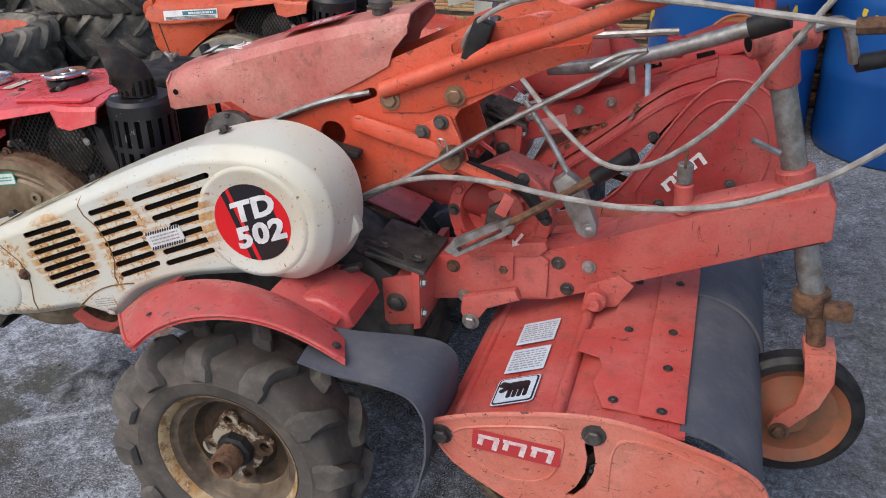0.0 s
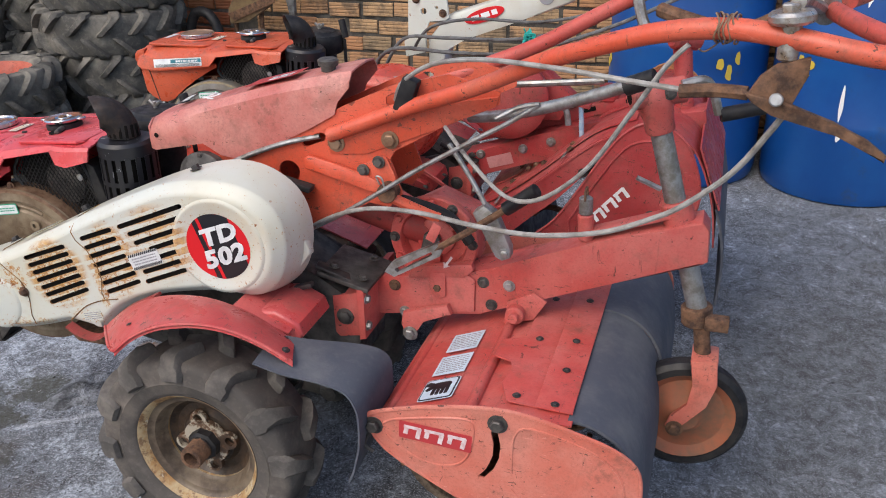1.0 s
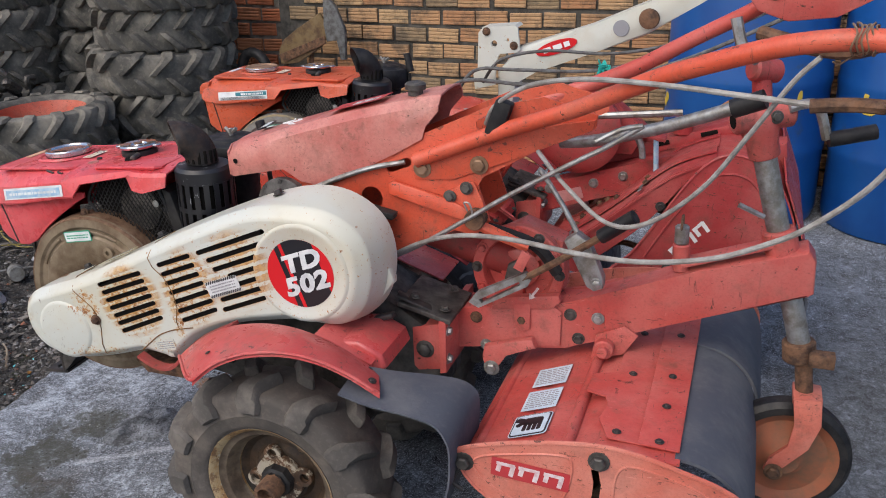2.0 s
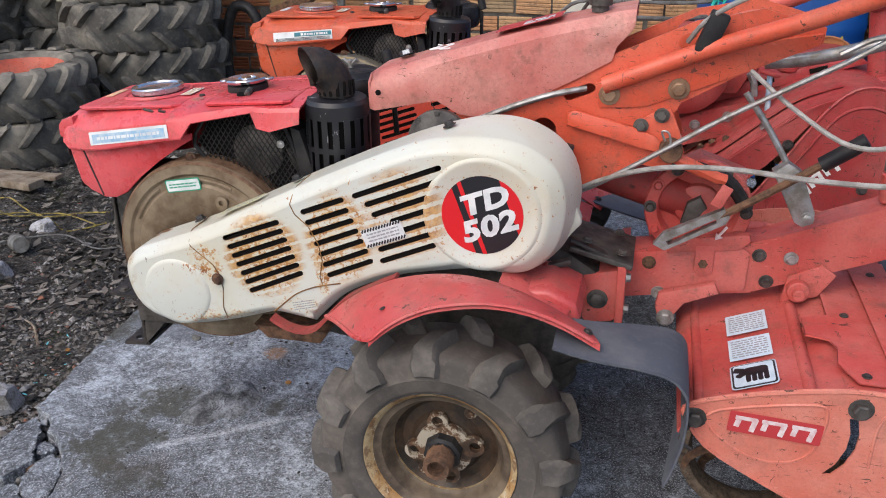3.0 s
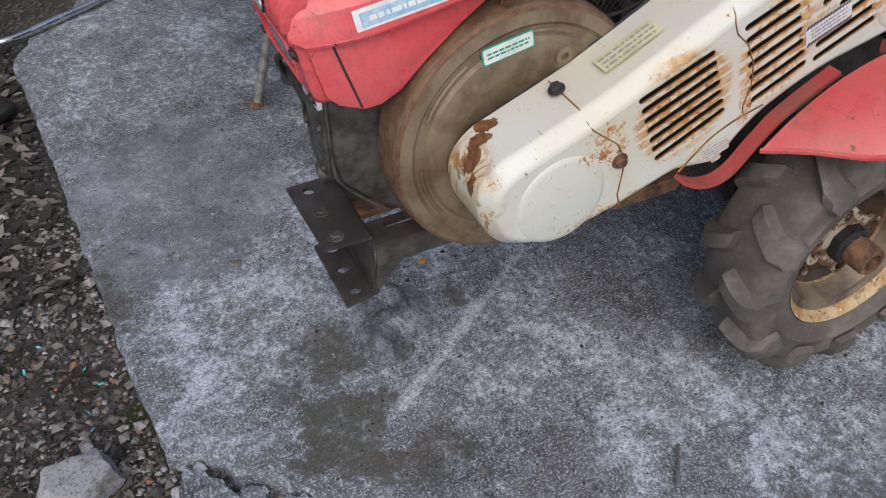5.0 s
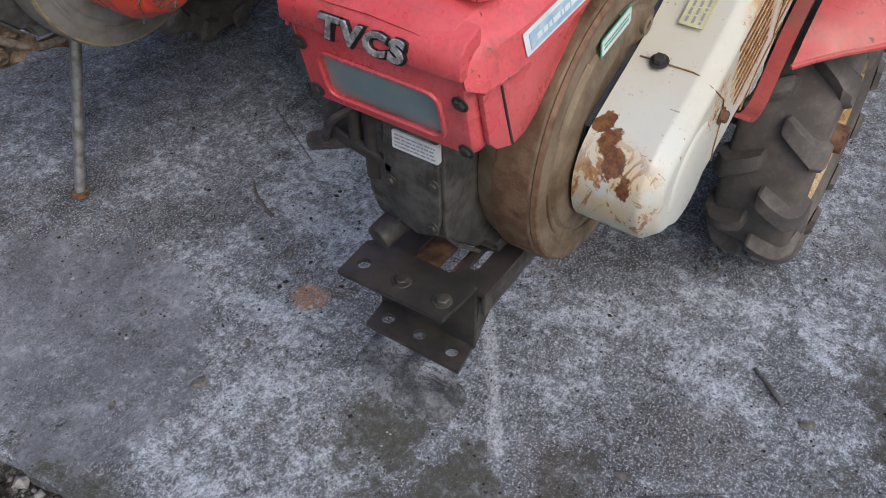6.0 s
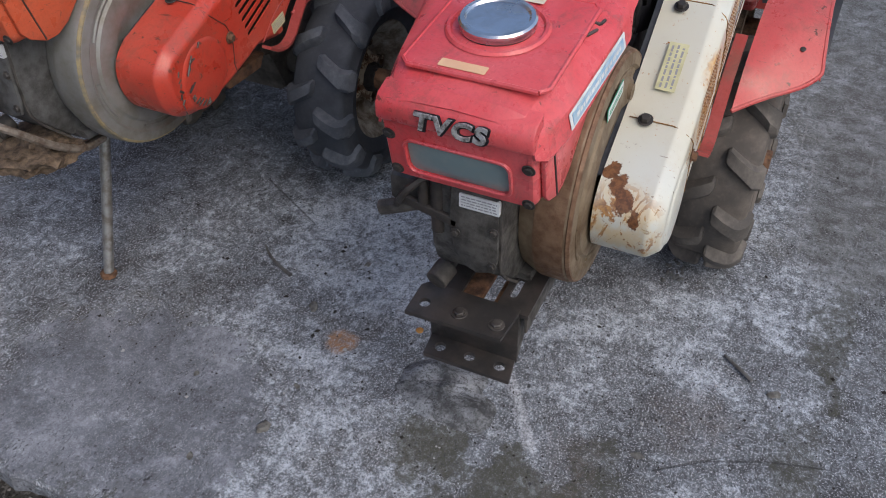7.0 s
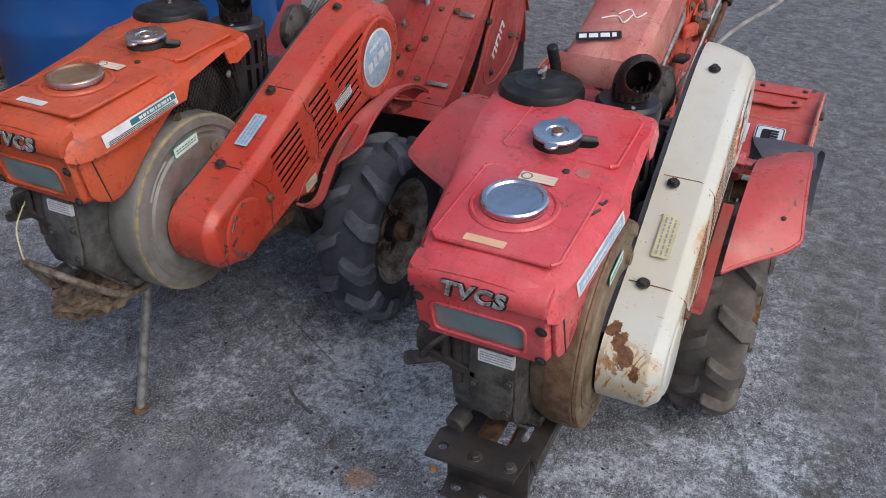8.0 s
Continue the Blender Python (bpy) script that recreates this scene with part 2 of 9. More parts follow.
base = k.mix(k.math("MULTIPLY", k.ramp(k.noise(12, 7, 0.7), 0.48, 0.68), 0.35), base, (0.52, 0.47, 0.37))
sep = k.n("ShaderNodeSeparateXYZ")
k.link(k.co, sep.inputs[0])
X_, Y_, Z_ = sep.outputs["X"], sep.outputs["Y"], sep.outputs["Z"]
n_a, n_b, n_c = k.noise(34, 7, 0.74), k.noise(110, 6, 0.76), k.noise(16, 6, 0.7)


def close_to(q, q0, step):
    """Distance to the nearest of a row of parallel slots."""
    f = k.math("FRACT", k.math("ADD", k.math("DIVIDE", k.math("SUBTRACT", q, q0), step), 100.5))
    return k.math("MULTIPLY", k.math("ABSOLUTE", k.math("SUBTRACT", f, 0.5)), step)


across = k.math("ADD", k.math("MULTIPLY", X_, -0.351), k.math("MULTIPLY", Z_, 0.936))
side = k.ramp(Y_, -0.256, -0.245, 1.0, 0.0)
zone, halo = None, None
for cx, cz, sx, sz, q0, st, am in ((-0.378, 0.625, 0.092, 0.098, 0.7767, 0.0200, 1.0), (-0.222, 0.678, 0.078, 0.105, 0.7813, 0.0228, 0.8), (-0.095, 0.735, 0.105, 0.110, 0.7819, 0.0230, 0.55)):
    z_ = k.math("MULTIPLY", k.blob((cx, -0.26, cz), (sx, 0.3, sz)), am)
    zone = z_ if zone is None else k.math("MAXIMUM", zone, z_)
    d_ = k.math("SUBTRACT", close_to(across, q0, st), k.math("MULTIPLY", k.math("SUBTRACT", n_a, 0.46), 0.016))
    h_ = k.math("MULTIPLY", k.ramp(d_, 0.0074, 0.0060), k.math("MULTIPLY", k.ramp(z_, 0.05, 0.6), k.ramp(n_c, 0.36, 0.54, 0.35, 1.0)))
    halo = h_ if halo is None else k.math("MAXIMUM", halo, h_)
for cx, cz, sx, sz, am in ((-0.258, 0.62, 0.022, 0.085, 0.95), (-0.512, 0.60, 0.05, 0.055, 0.8), (-0.40, 0.475, 0.22, 0.030, 0.9), (-0.30, 0.52, 0.10, 0.03, 0.5), (0.05, 0.74, 0.19, 0.19, 0.25)):
    zone = k.math("MAXIMUM", zone, k.math("MULTIPLY", k.blob((cx, -0.26, cz), (sx, 0.3, sz)), am))
zone, halo = k.math("MULTIPLY", zone, side), k.math("MULTIPLY", halo, side)
zone = k.math("MAXIMUM", zone, k.math("MULTIPLY", k.blob((0.200, -0.19, 0.72), (0.06, 0.10, 0.20)), 0.22))
c_ = k.mix(k.math("MULTIPLY", k.math("MULTIPLY", zone, k.ramp(n_a, 0.47, 0.62)), 0.42), base, (0.62, 0.46, 0.20))
c_ = k.mix(k.math("MULTIPLY", halo, 0.85), c_, k.mix(k.ramp(n_b, 0.40, 0.62), (0.56, 0.29, 0.060), (0.30, 0.115, 0.026)))
specks = k.ramp(k.math("ADD", n_b, k.math("MULTIPLY", zone, 0.13)), 0.636, 0.662)
c_ = k.mix(k.math("MULTIPLY", specks, 0.85), c_, (0.42, 0.19, 0.04))
spots = k.noise(42, 7, 0.72)
hard = k.ramp(k.math("ADD", spots, k.math("MULTIPLY", zone, 0.10)), 0.665, 0.69)
c_ = k.mix(hard, c_, k.mix(k.ramp(n_b, 0.42, 0.6), (0.24, 0.085, 0.022), (0.40, 0.17, 0.04)))
# rubbed dark scratches round the pulley dome
scr_ = k.math("MULTIPLY", k.ramp(k.noise(30, 5, 0.7, k.scaled(2.2, 1, 0.8), 1.4), 0.635, 0.65), k.blob((-0.64, -0.25, 0.56), (0.09, 0.2, 0.13)))
c_ = k.mix(k.math("MULTIPLY", scr_, 0.8), c_, (0.15, 0.10, 0.075))
# bare rusted wedge on the nose with orange runs below it
wv_ = k.math("MULTIPLY", k.math("SUBTRACT", n_a, 0.5), 2.4)
wedge = None
for x, y, z, rx, ry, rz in ((-0.668, -0.186, 0.606, 0.018, 0.012, 0.026), (-0.686, -0.206, 0.588, 0.014, 0.013, 0.030), (-0.700, -0.226, 0.566, 0.010, 0.009, 0.022), (-0.650, -0.172, 0.618, 0.014, 0.012, 0.02)):
    b_ = k.blob((x, y, z), (rx * 1.3, ry * 1.3, rz * 1.3), None, wv_)
    wedge = b_ if wedge is None else k.math("MAXIMUM", wedge, b_)
nose_zone = k.blob((-0.70, -0.205, 0.515), (0.07, 0.085, 0.13))
runs = k.math("MULTIPLY", nose_zone, k.ramp(k.noise(24, 6, 0.72, k.scaled(1, 1, 0.55), 0.8), 0.515, 0.545))
c_ = k.mix(k.math("MULTIPLY", nose_zone, k.ramp(n_c, 0.40, 0.6, 0.0, 0.55)), c_, (0.60, 0.42, 0.17))
c_ = k.mix(k.math("MULTIPLY", runs, 0.9), c_, k.mix(k.ramp(n_b, 0.42, 0.6), (0.42, 0.20, 0.045), (0.20, 0.075, 0.022)))
c_ = k.mix(k.ramp(wedge, 0.30, 0.55), c_, k.mix(k.ramp(n_b, 0.42, 0.6), (0.105, 0.045, 0.022), (0.21, 0.095, 0.04)))
k.color(c_)
k.rough(k.ramp(k.math("ADD", halo, hard), 0.0, 1.0, 0.33, 0.75))
k.bump(k.math("SUBTRACT", k.math("ADD", k.math("MULTIPLY", n_b, 0.15), k.math("MULTIPLY", k.noise(8, 3), 0.9)), k.math("MULTIPLY", hard, 0.6)), 0.25, 0.002)

# rim: ochre and rust over old cream paint
RIM = Mat("rusty_ochre_rim", rough=0.6)
k = RIM
c_ = k.mix(k.ramp(k.noise(14, 7, 0.7), 0.38, 0.64), (0.47, 0.37, 0.215), (0.36, 0.19, 0.062))
c_ = k.mix(k.math("MULTIPLY", k.ramp(k.noise(48, 7, 0.76), 0.50, 0.60), 0.85), c_, (0.15, 0.075, 0.035))
c_ = k.mix(k.ramp(k.noise(55, 5, 0.7), 0.60, 0.64), c_, (0.50, 0.44, 0.33))
k.color(c_)
k.bump(k.noise(120, 5), 0.4, 0.003)
DISHM = metal("black_oily_dish", (0.022, 0.017, 0.013), (0.075, 0.045, 0.026), 0.5, 0.2, 22, 0.5)
HUB = Mat("oily_brown_hub", rough=0.5, metal=0.2)
k = HUB
c_ = k.mix(k.ramp(k.noise(20, 6, 0.7), 0.45, 0.6), (0.055, 0.035, 0.024), (0.14, 0.075, 0.04))
c_ = k.mix(k.ramp(k.noise(26, 7, 0.75), 0.51, 0.55), c_, (0.42, 0.37, 0.29))
k.color(c_)
k.bump(k.noise(90, 5), 0.4, 0.003)


# ---- mesh helpers ----
def mat_of(m):
    return m.m if isinstance(m, Mat) else m


def finish(name, bm, material, smooth=38.0):
    bmesh.ops.recalc_face_normals(bm, faces=bm.faces)
    me = bpy.data.meshes.new(name)
    bm.to_mesh(me)
    bm.free()
    me.materials.append(mat_of(material))
    if smooth:
        me.polygons.foreach_set("use_smooth", [True] * len(me.polygons))
        me.set_sharp_from_angle(angle=radians(smooth))
    return me


def part(name, bm, material, parent=None, label="", smooth=38.0):
    """One mesh object from a bmesh, under a thing or a part."""
    ob = new(name, finish(name, bm, material, smooth))
    if parent is not None:
        ob.parent = parent
    if label:
        tagged(ob, label=label)
    return ob


def thing(name, label, category, m=None, group="", kind=""):
    ob = new(name)
    ob.empty_display_size = 0.1
    if m is not None:
        ob.matrix_world = m
    return tagged(ob, label=label, category=category, group=group, kind=kind)


def B():
    return bmesh.new()


def box(c, s, rot=(0, 0, 0), bev=0.003, seg=2, bm=None):
    bm = bm or B()
    m = pose(*c, *rot) @ Matrix.Diagonal((*s, 1))
    vs = bmesh.ops.create_cube(bm, size=1, matrix=m)["verts"]
    if bev:
        es = list({e for v in vs for e in v.link_edges})
        bmesh.ops.bevel(bm, geom=es, offset=min(bev, 0.45 * min(s)), segments=seg, affect="EDGES", profile=0.5)
    return bm


def put(axis, u, v, w):
    """A point from two outline coordinates and the depth along axis."""
    return {"y": (u, w, v), "x": (w, u, v), "z": (u, v, w)}[axis]


def prism(pts, lo, hi, axis="y", bev=0.0, seg=2, bm=None):
    bm = bm or B()
    a = [bm.verts.new(put(axis, u, v, lo)) for u, v in pts]
    b = [bm.verts.new(put(axis, u, v, hi)) for u, v in pts]
    caps = [bm.faces.new(a), bm.faces.new(b[::-1])]
    n = len(pts)
    for i in range(n):
        bm.faces.new((a[i], b[i], b[(i + 1) % n], a[(i + 1) % n]))
    if bev:
        es = list({e for f in caps for e in f.edges})
        bmesh.ops.bevel(bm, geom=es, offset=bev, segments=seg, affect="EDGES", profile=0.5)
    return bm


def plate(outer, holes, lo, hi, axis="y", bm=None):
    """A flat plate between lo and hi, with real holes through it."""
    bm = bm or B()
    first = set(bm.faces)
    es = []
    for loop in [outer] + holes:
        vs = [bm.verts.new(put(axis, u, v, lo)) for u, v in loop]
        es += [bm.edges.new((vs[i], vs[(i + 1) % len(vs)])) for i in range(len(vs))]
    bmesh.ops.triangle_fill(bm, edges=es, use_beauty=True)
    fs = [f for f in bm.faces if f not in first]
    ext = bmesh.ops.extrude_face_region(bm, geom=fs)["geom"]
    d = Vector(put(axis, 0, 0, hi - lo))
    bmesh.ops.translate(bm, vec=d, verts=[g for g in ext if isinstance(g, bmesh.types.BMVert)])
    return bm


def ring2(cx, cz, r, n=16, rz=None):
    return [(cx + r * math.cos(2 * math.pi * i / n), cz + (rz or r) * math.sin(2 * math.pi * i / n)) for i in range(n)]


def slot2(a, b, w, n=5):
    """The outline of a rounded slot from a to b, of half width w."""
    a, b = Vector(a), Vector(b)
    t = math.atan2(b.y - a.y, b.x - a.x)
    out = []
    for c, s in ((b, -90), (a, 90)):
        for i in range(n):
            q = t + radians(s + 180 * i / (n - 1))
            out.append((c.x + w * math.cos(q), c.y + w * math.sin(q)))
    return out


def curve_pts(pts, steps=6, closed=False):
    """Catmull-Rom through the points."""
    p = [Vector(q) for q in pts]
    if len(p) < 3:
        return p
    n, out = len(p), []
    for i in range(n if closed else n - 1):
        a, b, c, d = (p[(i + j) % n] if closed else p[min(max(i + j, 0), n - 1)] for j in (-1, 0, 1, 2))
        for s in range(steps):
            t = s / steps
            out.append(0.5 * (2 * b + (c - a) * t + (2 * a - 5 * b + 4 * c - d) * t * t + (3 * b - a - 3 * c + d) * t ** 3))
    if not closed:
        out.append(p[-1])
    return out


def cornered2(pts, corners, steps=4):
    """A smooth closed outline that stays sharp at the numbered corners."""
    n, out = len(pts), []
    for a, b in zip(corners, corners[1:] + [corners[0] + n]):
        run = curve_pts([(*pts[i % n], 0) for i in range(a, b + 1)], steps)
        out += [(q.x, q.y) for q in run[:-1]] if len(run) > 2 else [(q.x, q.y) for q in run[:1]]
    return out


def smooth2(pts, steps=4):
    return [(q.x, q.y) for q in curve_pts([(a, b, 0) for a, b in pts], steps, True)]


def inset2(pts, d):
    """The outline moved inwards by d (for outlines that run anticlockwise)."""
    area = sum(a[0] * b[1] - b[0] * a[1] for a, b in zip(pts, pts[1:] + pts[:1]))
    s = 1 if area > 0 else -1
    out, n = [], len(pts)
    for i in range(n):
        a, b = Vector(pts[i - 1]), Vector(pts[(i + 1) % n])
        t = (b - a).normalized()
        out.append((pts[i][0] - s * t.y * d, pts[i][1] + s * t.x * d))
    return out


def tube(pts, r, n=8, steps=6, bm=None, r2=None):
    """A round bar along a smooth line; r2: its radius at the end."""
    bm = bm or B()
    path = curve_pts(pts, steps)
    up, rings, m = None, [], len(path)
    for i, p in enumerate(path):
        t = (path[min(i + 1, m - 1)] - path[max(i - 1, 0)]).normalized()
        up = (up - up.dot(t) * t).normalized() if up else t.orthogonal().normalized()
        side, rr = t.cross(up), r + ((r2 - r) * i / (m - 1) if r2 is not None else 0)
        rings.append([bm.verts.new(p + rr * (math.cos(a) * up + math.sin(a) * side)) for a in (2 * math.pi * j / n for j in range(n))])
    for a, b in zip(rings, rings[1:]):
        for j in range(n):
            bm.faces.new((a[j], a[(j + 1) % n], b[(j + 1) % n], b[j]))
    bm.faces.new(rings[0][::-1]), bm.faces.new(rings[-1])
    return bm


def lathe(prof, m, n=32, bm=None, close=True):
    """A turned body: (radius, height) rows about the local z of m."""
    bm = bm or B()
    rings = []
    for r, h in prof:
        if r < 1e-6:
            rings.append([bm.verts.new(m @ Vector((0, 0, h)))])
        else:
            rings.append([bm.verts.new(m @ Vector((r * math.cos(2 * math.pi * j / n), r * math.sin(2 * math.pi * j / n), h))) for j in range(n)])
    for a, b in zip(rings, rings[1:]):
        for j in range(n):
            q = [a[j % len(a)], a[(j + 1) % len(a)], b[(j + 1) % len(b)], b[j % len(b)]]
            q = list(dict.fromkeys(q))
            if len(q) > 2:
                bm.faces.new(q)
    if close:
        for r in (rings[0], rings[-1]):
            if len(r) > 2:
                bm.faces.new(r)
    return bm


def along(a, b):
    """A pose at a whose z runs to b."""
    a, b = Vector(a), Vector(b)
    return Matrix.Translation(a) @ (b - a).to_track_quat("Z", "Y").to_matrix().to_4x4()


def cyl(a, b, r, n=20, bev=0.002, bm=None):
    h = (Vector(b) - Vector(a)).length
    e = min(bev, 0.4 * h, 0.4 * r)
    return lathe([(r - e, 0), (r, e), (r, h - e), (r - e, h)], along(a, b), n, bm)


def bolt_bm(p, d, r=0.009, h=0.007, bm=None):
    """A hexagon head with its washer, at p, pointing along d."""
    p, d = Vector(p), Vector(d).normalized()
    bm = cyl(p, p + d * 0.002, r * 1.45, 14, 0.0005, bm)
    return lathe([(r, 0.0015), (r, h * 0.8), (r * 0.8, h)], along(p, p + d), 6, bm)


def bolt(p, d, parent, r=0.009, h=0.007, material=None, name="bolt"):
    return part(name, bolt_bm(p, d, r, h), material or ZINC, parent)


def sheet(prof, lo, hi, thick=0.003, axis="y", steps=5, bm=None):
    """Bent sheet: a smooth profile line drawn out from lo to hi, with thickness."""
    ln = [(q.x, q.y) for q in curve_pts([(a, b, 0) for a, b in prof], steps)]
    off = []
    for i, p in enumerate(ln):
        a, b = Vector(ln[max(i - 1, 0)]), Vector(ln[min(i + 1, len(ln) - 1)])
        t = (b - a).normalized()
        off.append((p[0] - t.y * thick, p[1] + t.x * thick))
    return prism(ln + off[::-1], lo, hi, axis, 0, 2, bm)


def loft(rows, thick=0.003, bm=None):
    """A sheet through rows of points (each row equally long), with thickness."""
    bm = bm or B()
    vs = [[bm.verts.new(p) for p in row] for row in rows]
    fs = []
    for a, b in zip(vs, vs[1:]):
        for j in range(len(a) - 1):
            fs.append(bm.faces.new((a[j], a[j + 1], b[j + 1], b[j])))
    bmesh.ops.recalc_face_normals(bm, faces=fs)
    bmesh.ops.solidify(bm, geom=fs, thickness=thick)
    return bm


def text_bm(body, size, m, depth=0.0008, shear=0.0, spacing=1.0, bold=0.0):
    """Lettering in the built-in font as a mesh, centred on m."""
    cu = bpy.data.curves.new("lettering", "FONT")
    cu.body, cu.size, cu.extrude, cu.shear, cu.space_character, cu.offset = body, size, depth, shear, spacing, bold
    cu.align_x, cu.align_y, cu.resolution_u = "CENTER", "CENTER", 3
    ob = bpy.data.objects.new("lettering", cu)
    scene.collection.objects.link(ob)
    me = bpy.data.meshes.new_from_object(ob.evaluated_get(bpy.context.evaluated_depsgraph_get()))
    bm = B()
    bm.from_mesh(me)
    bm.transform(m)
    bpy.data.objects.remove(ob)
    bpy.data.curves.remove(cu)
    bpy.data.meshes.remove(me)
    return bm


def face_pose(o, u, v):
    """A pose at o whose x runs along u, and whose y leans to v."""
    u = Vector(u).normalized()
    w = u.cross(Vector(v)).normalized()
    v = w.cross(u)
    return Matrix(((u.x, v.x, w.x, o[0]), (u.y, v.y, w.y, o[1]), (u.z, v.z, w.z, o[2]), (0, 0, 0, 1)))


def card(m, w, h, r=0.002, z=0.0, t=0.0006, bm=None):
    """A thin rounded sticker, w by h, on the pose m."""
    bm = bm or B()
    out = []
    for cx, cy, a0 in ((w / 2 - r, h / 2 - r, 0), (-w / 2 + r, h / 2 - r, 90), (-w / 2 + r, -h / 2 + r, 180), (w / 2 - r, -h / 2 + r, 270)):
        out += [(cx + r * math.cos(radians(a0 + 30 * i)), cy + r * math.sin(radians(a0 + 30 * i))) for i in range(4)]
    lo = [bm.verts.new(m @ Vector((x, y, z))) for x, y in out]
    hi = [bm.verts.new(m @ Vector((x, y, z + t))) for x, y in out]
    bm.faces.new(lo[::-1]), bm.faces.new(hi)
    for i in range(len(out)):
        j = (i + 1) % len(out)
        bm.faces.new((lo[i], lo[j], hi[j], hi[i]))
    return bm


def bars(m, w, h, rows, z, seed=1, thin=0.5, bm=None):
    """Rows of short plain bars, for print too small to read."""
    rnd, bm = random.Random(seed), bm or B()
    for i in range(rows):
        y, x = h / 2 - (i + 0.5) * h / rows, -w / 2
        while x < w / 2 - 0.002:
            ln = min(rnd.uniform(0.4, 1.6) * h / rows, w / 2 - x)
            card(m @ Matrix.Translation((x + ln / 2, y, 0)), ln, thin * h / rows, 0.0001, z, 0.0003, bm)
            x += ln + 0.3 * h / rows
    return bm

B_AT = (-0.045, 0.965, 0.0, 0, 3.5, 0)


# ---- wheels ----
def tyre_bm(R, r0, width, lugs, lug_h, m, lug_w=0.036, skew=0.34, lug_bm=None):
    """A lugged farm tyre about the local z of m: R over the lugs, r0 at the bead."""
    w, rc = width / 2, R - lug_h
    prof = [(r0, -w * 0.62), (r0 + 0.006, -w * 0.80), (r0 + 0.18 * (rc - r0), -w * 0.93), (r0 + 0.40 * (rc - r0), -w * 0.97), (r0 + 0.44 * (rc - r0), -w * 1.0), (r0 + 0.48 * (rc - r0), -w * 0.97), (r0 + 0.78 * (rc - r0), -w * 0.98), (rc - 0.010, -w * 0.93), (rc - 0.003, -w * 0.82), (rc, -w * 0.35), (rc + 0.002, 0)]
    prof = prof + [(a, -b) for a, b in prof[-2::-1]]
    bm = lathe(prof + [(r0 - 0.005, w * 0.4), (r0 - 0.005, -w * 0.4), prof[0]], m, 56, close=False)
    tread = lug_bm or bm
    # lugs: separate rounded bars that alternate from side to side
    for i in range(lugs * 2):
        side, a0 = (1 if i % 2 else -1), math.pi * i / lugs
        rows = []
        for s, rr, dr, k in ((0.03, rc, 0.25, 0.40), (0.07, rc, 0.80, 0.78), (0.15, rc, 0.97, 1.0), (0.45, rc, 1.0, 1.0), (0.78, rc - 0.004, 1.0, 1.08), (0.97, rc - 0.010, 0.98, 1.30), (1.06, rc - 0.024, 0.75, 1.40), (1.10, r0 + 0.54 * (rc - r0), 0.20, 1.25)):
            a = a0 + skew * min(s, 0.95)
            half = lug_w / 2 * k / R
            row = []
            for da, h in ((-1.45, -0.2), (-1.12, 0.62), (-0.78, 1.0), (0.78, 1.0), (1.12, 0.62), (1.45, -0.2)):
                q, rad = a + da * half, rr + h * dr * lug_h
                z = side * (s * w * 0.93 + (0.010 if s > 1.03 and h > 0 else 0))
                row.append(tread.verts.new(m @ Vector((rad * math.cos(q), rad * math.sin(q), z))))
            rows.append(row)
        for p, q in zip(rows, rows[1:]):
            for j in range(5):
                tread.faces.new((p[j], p[j + 1], q[j + 1], q[j]))
        tread.faces.new(rows[0]), tread.faces.new(rows[-1])
    return bm


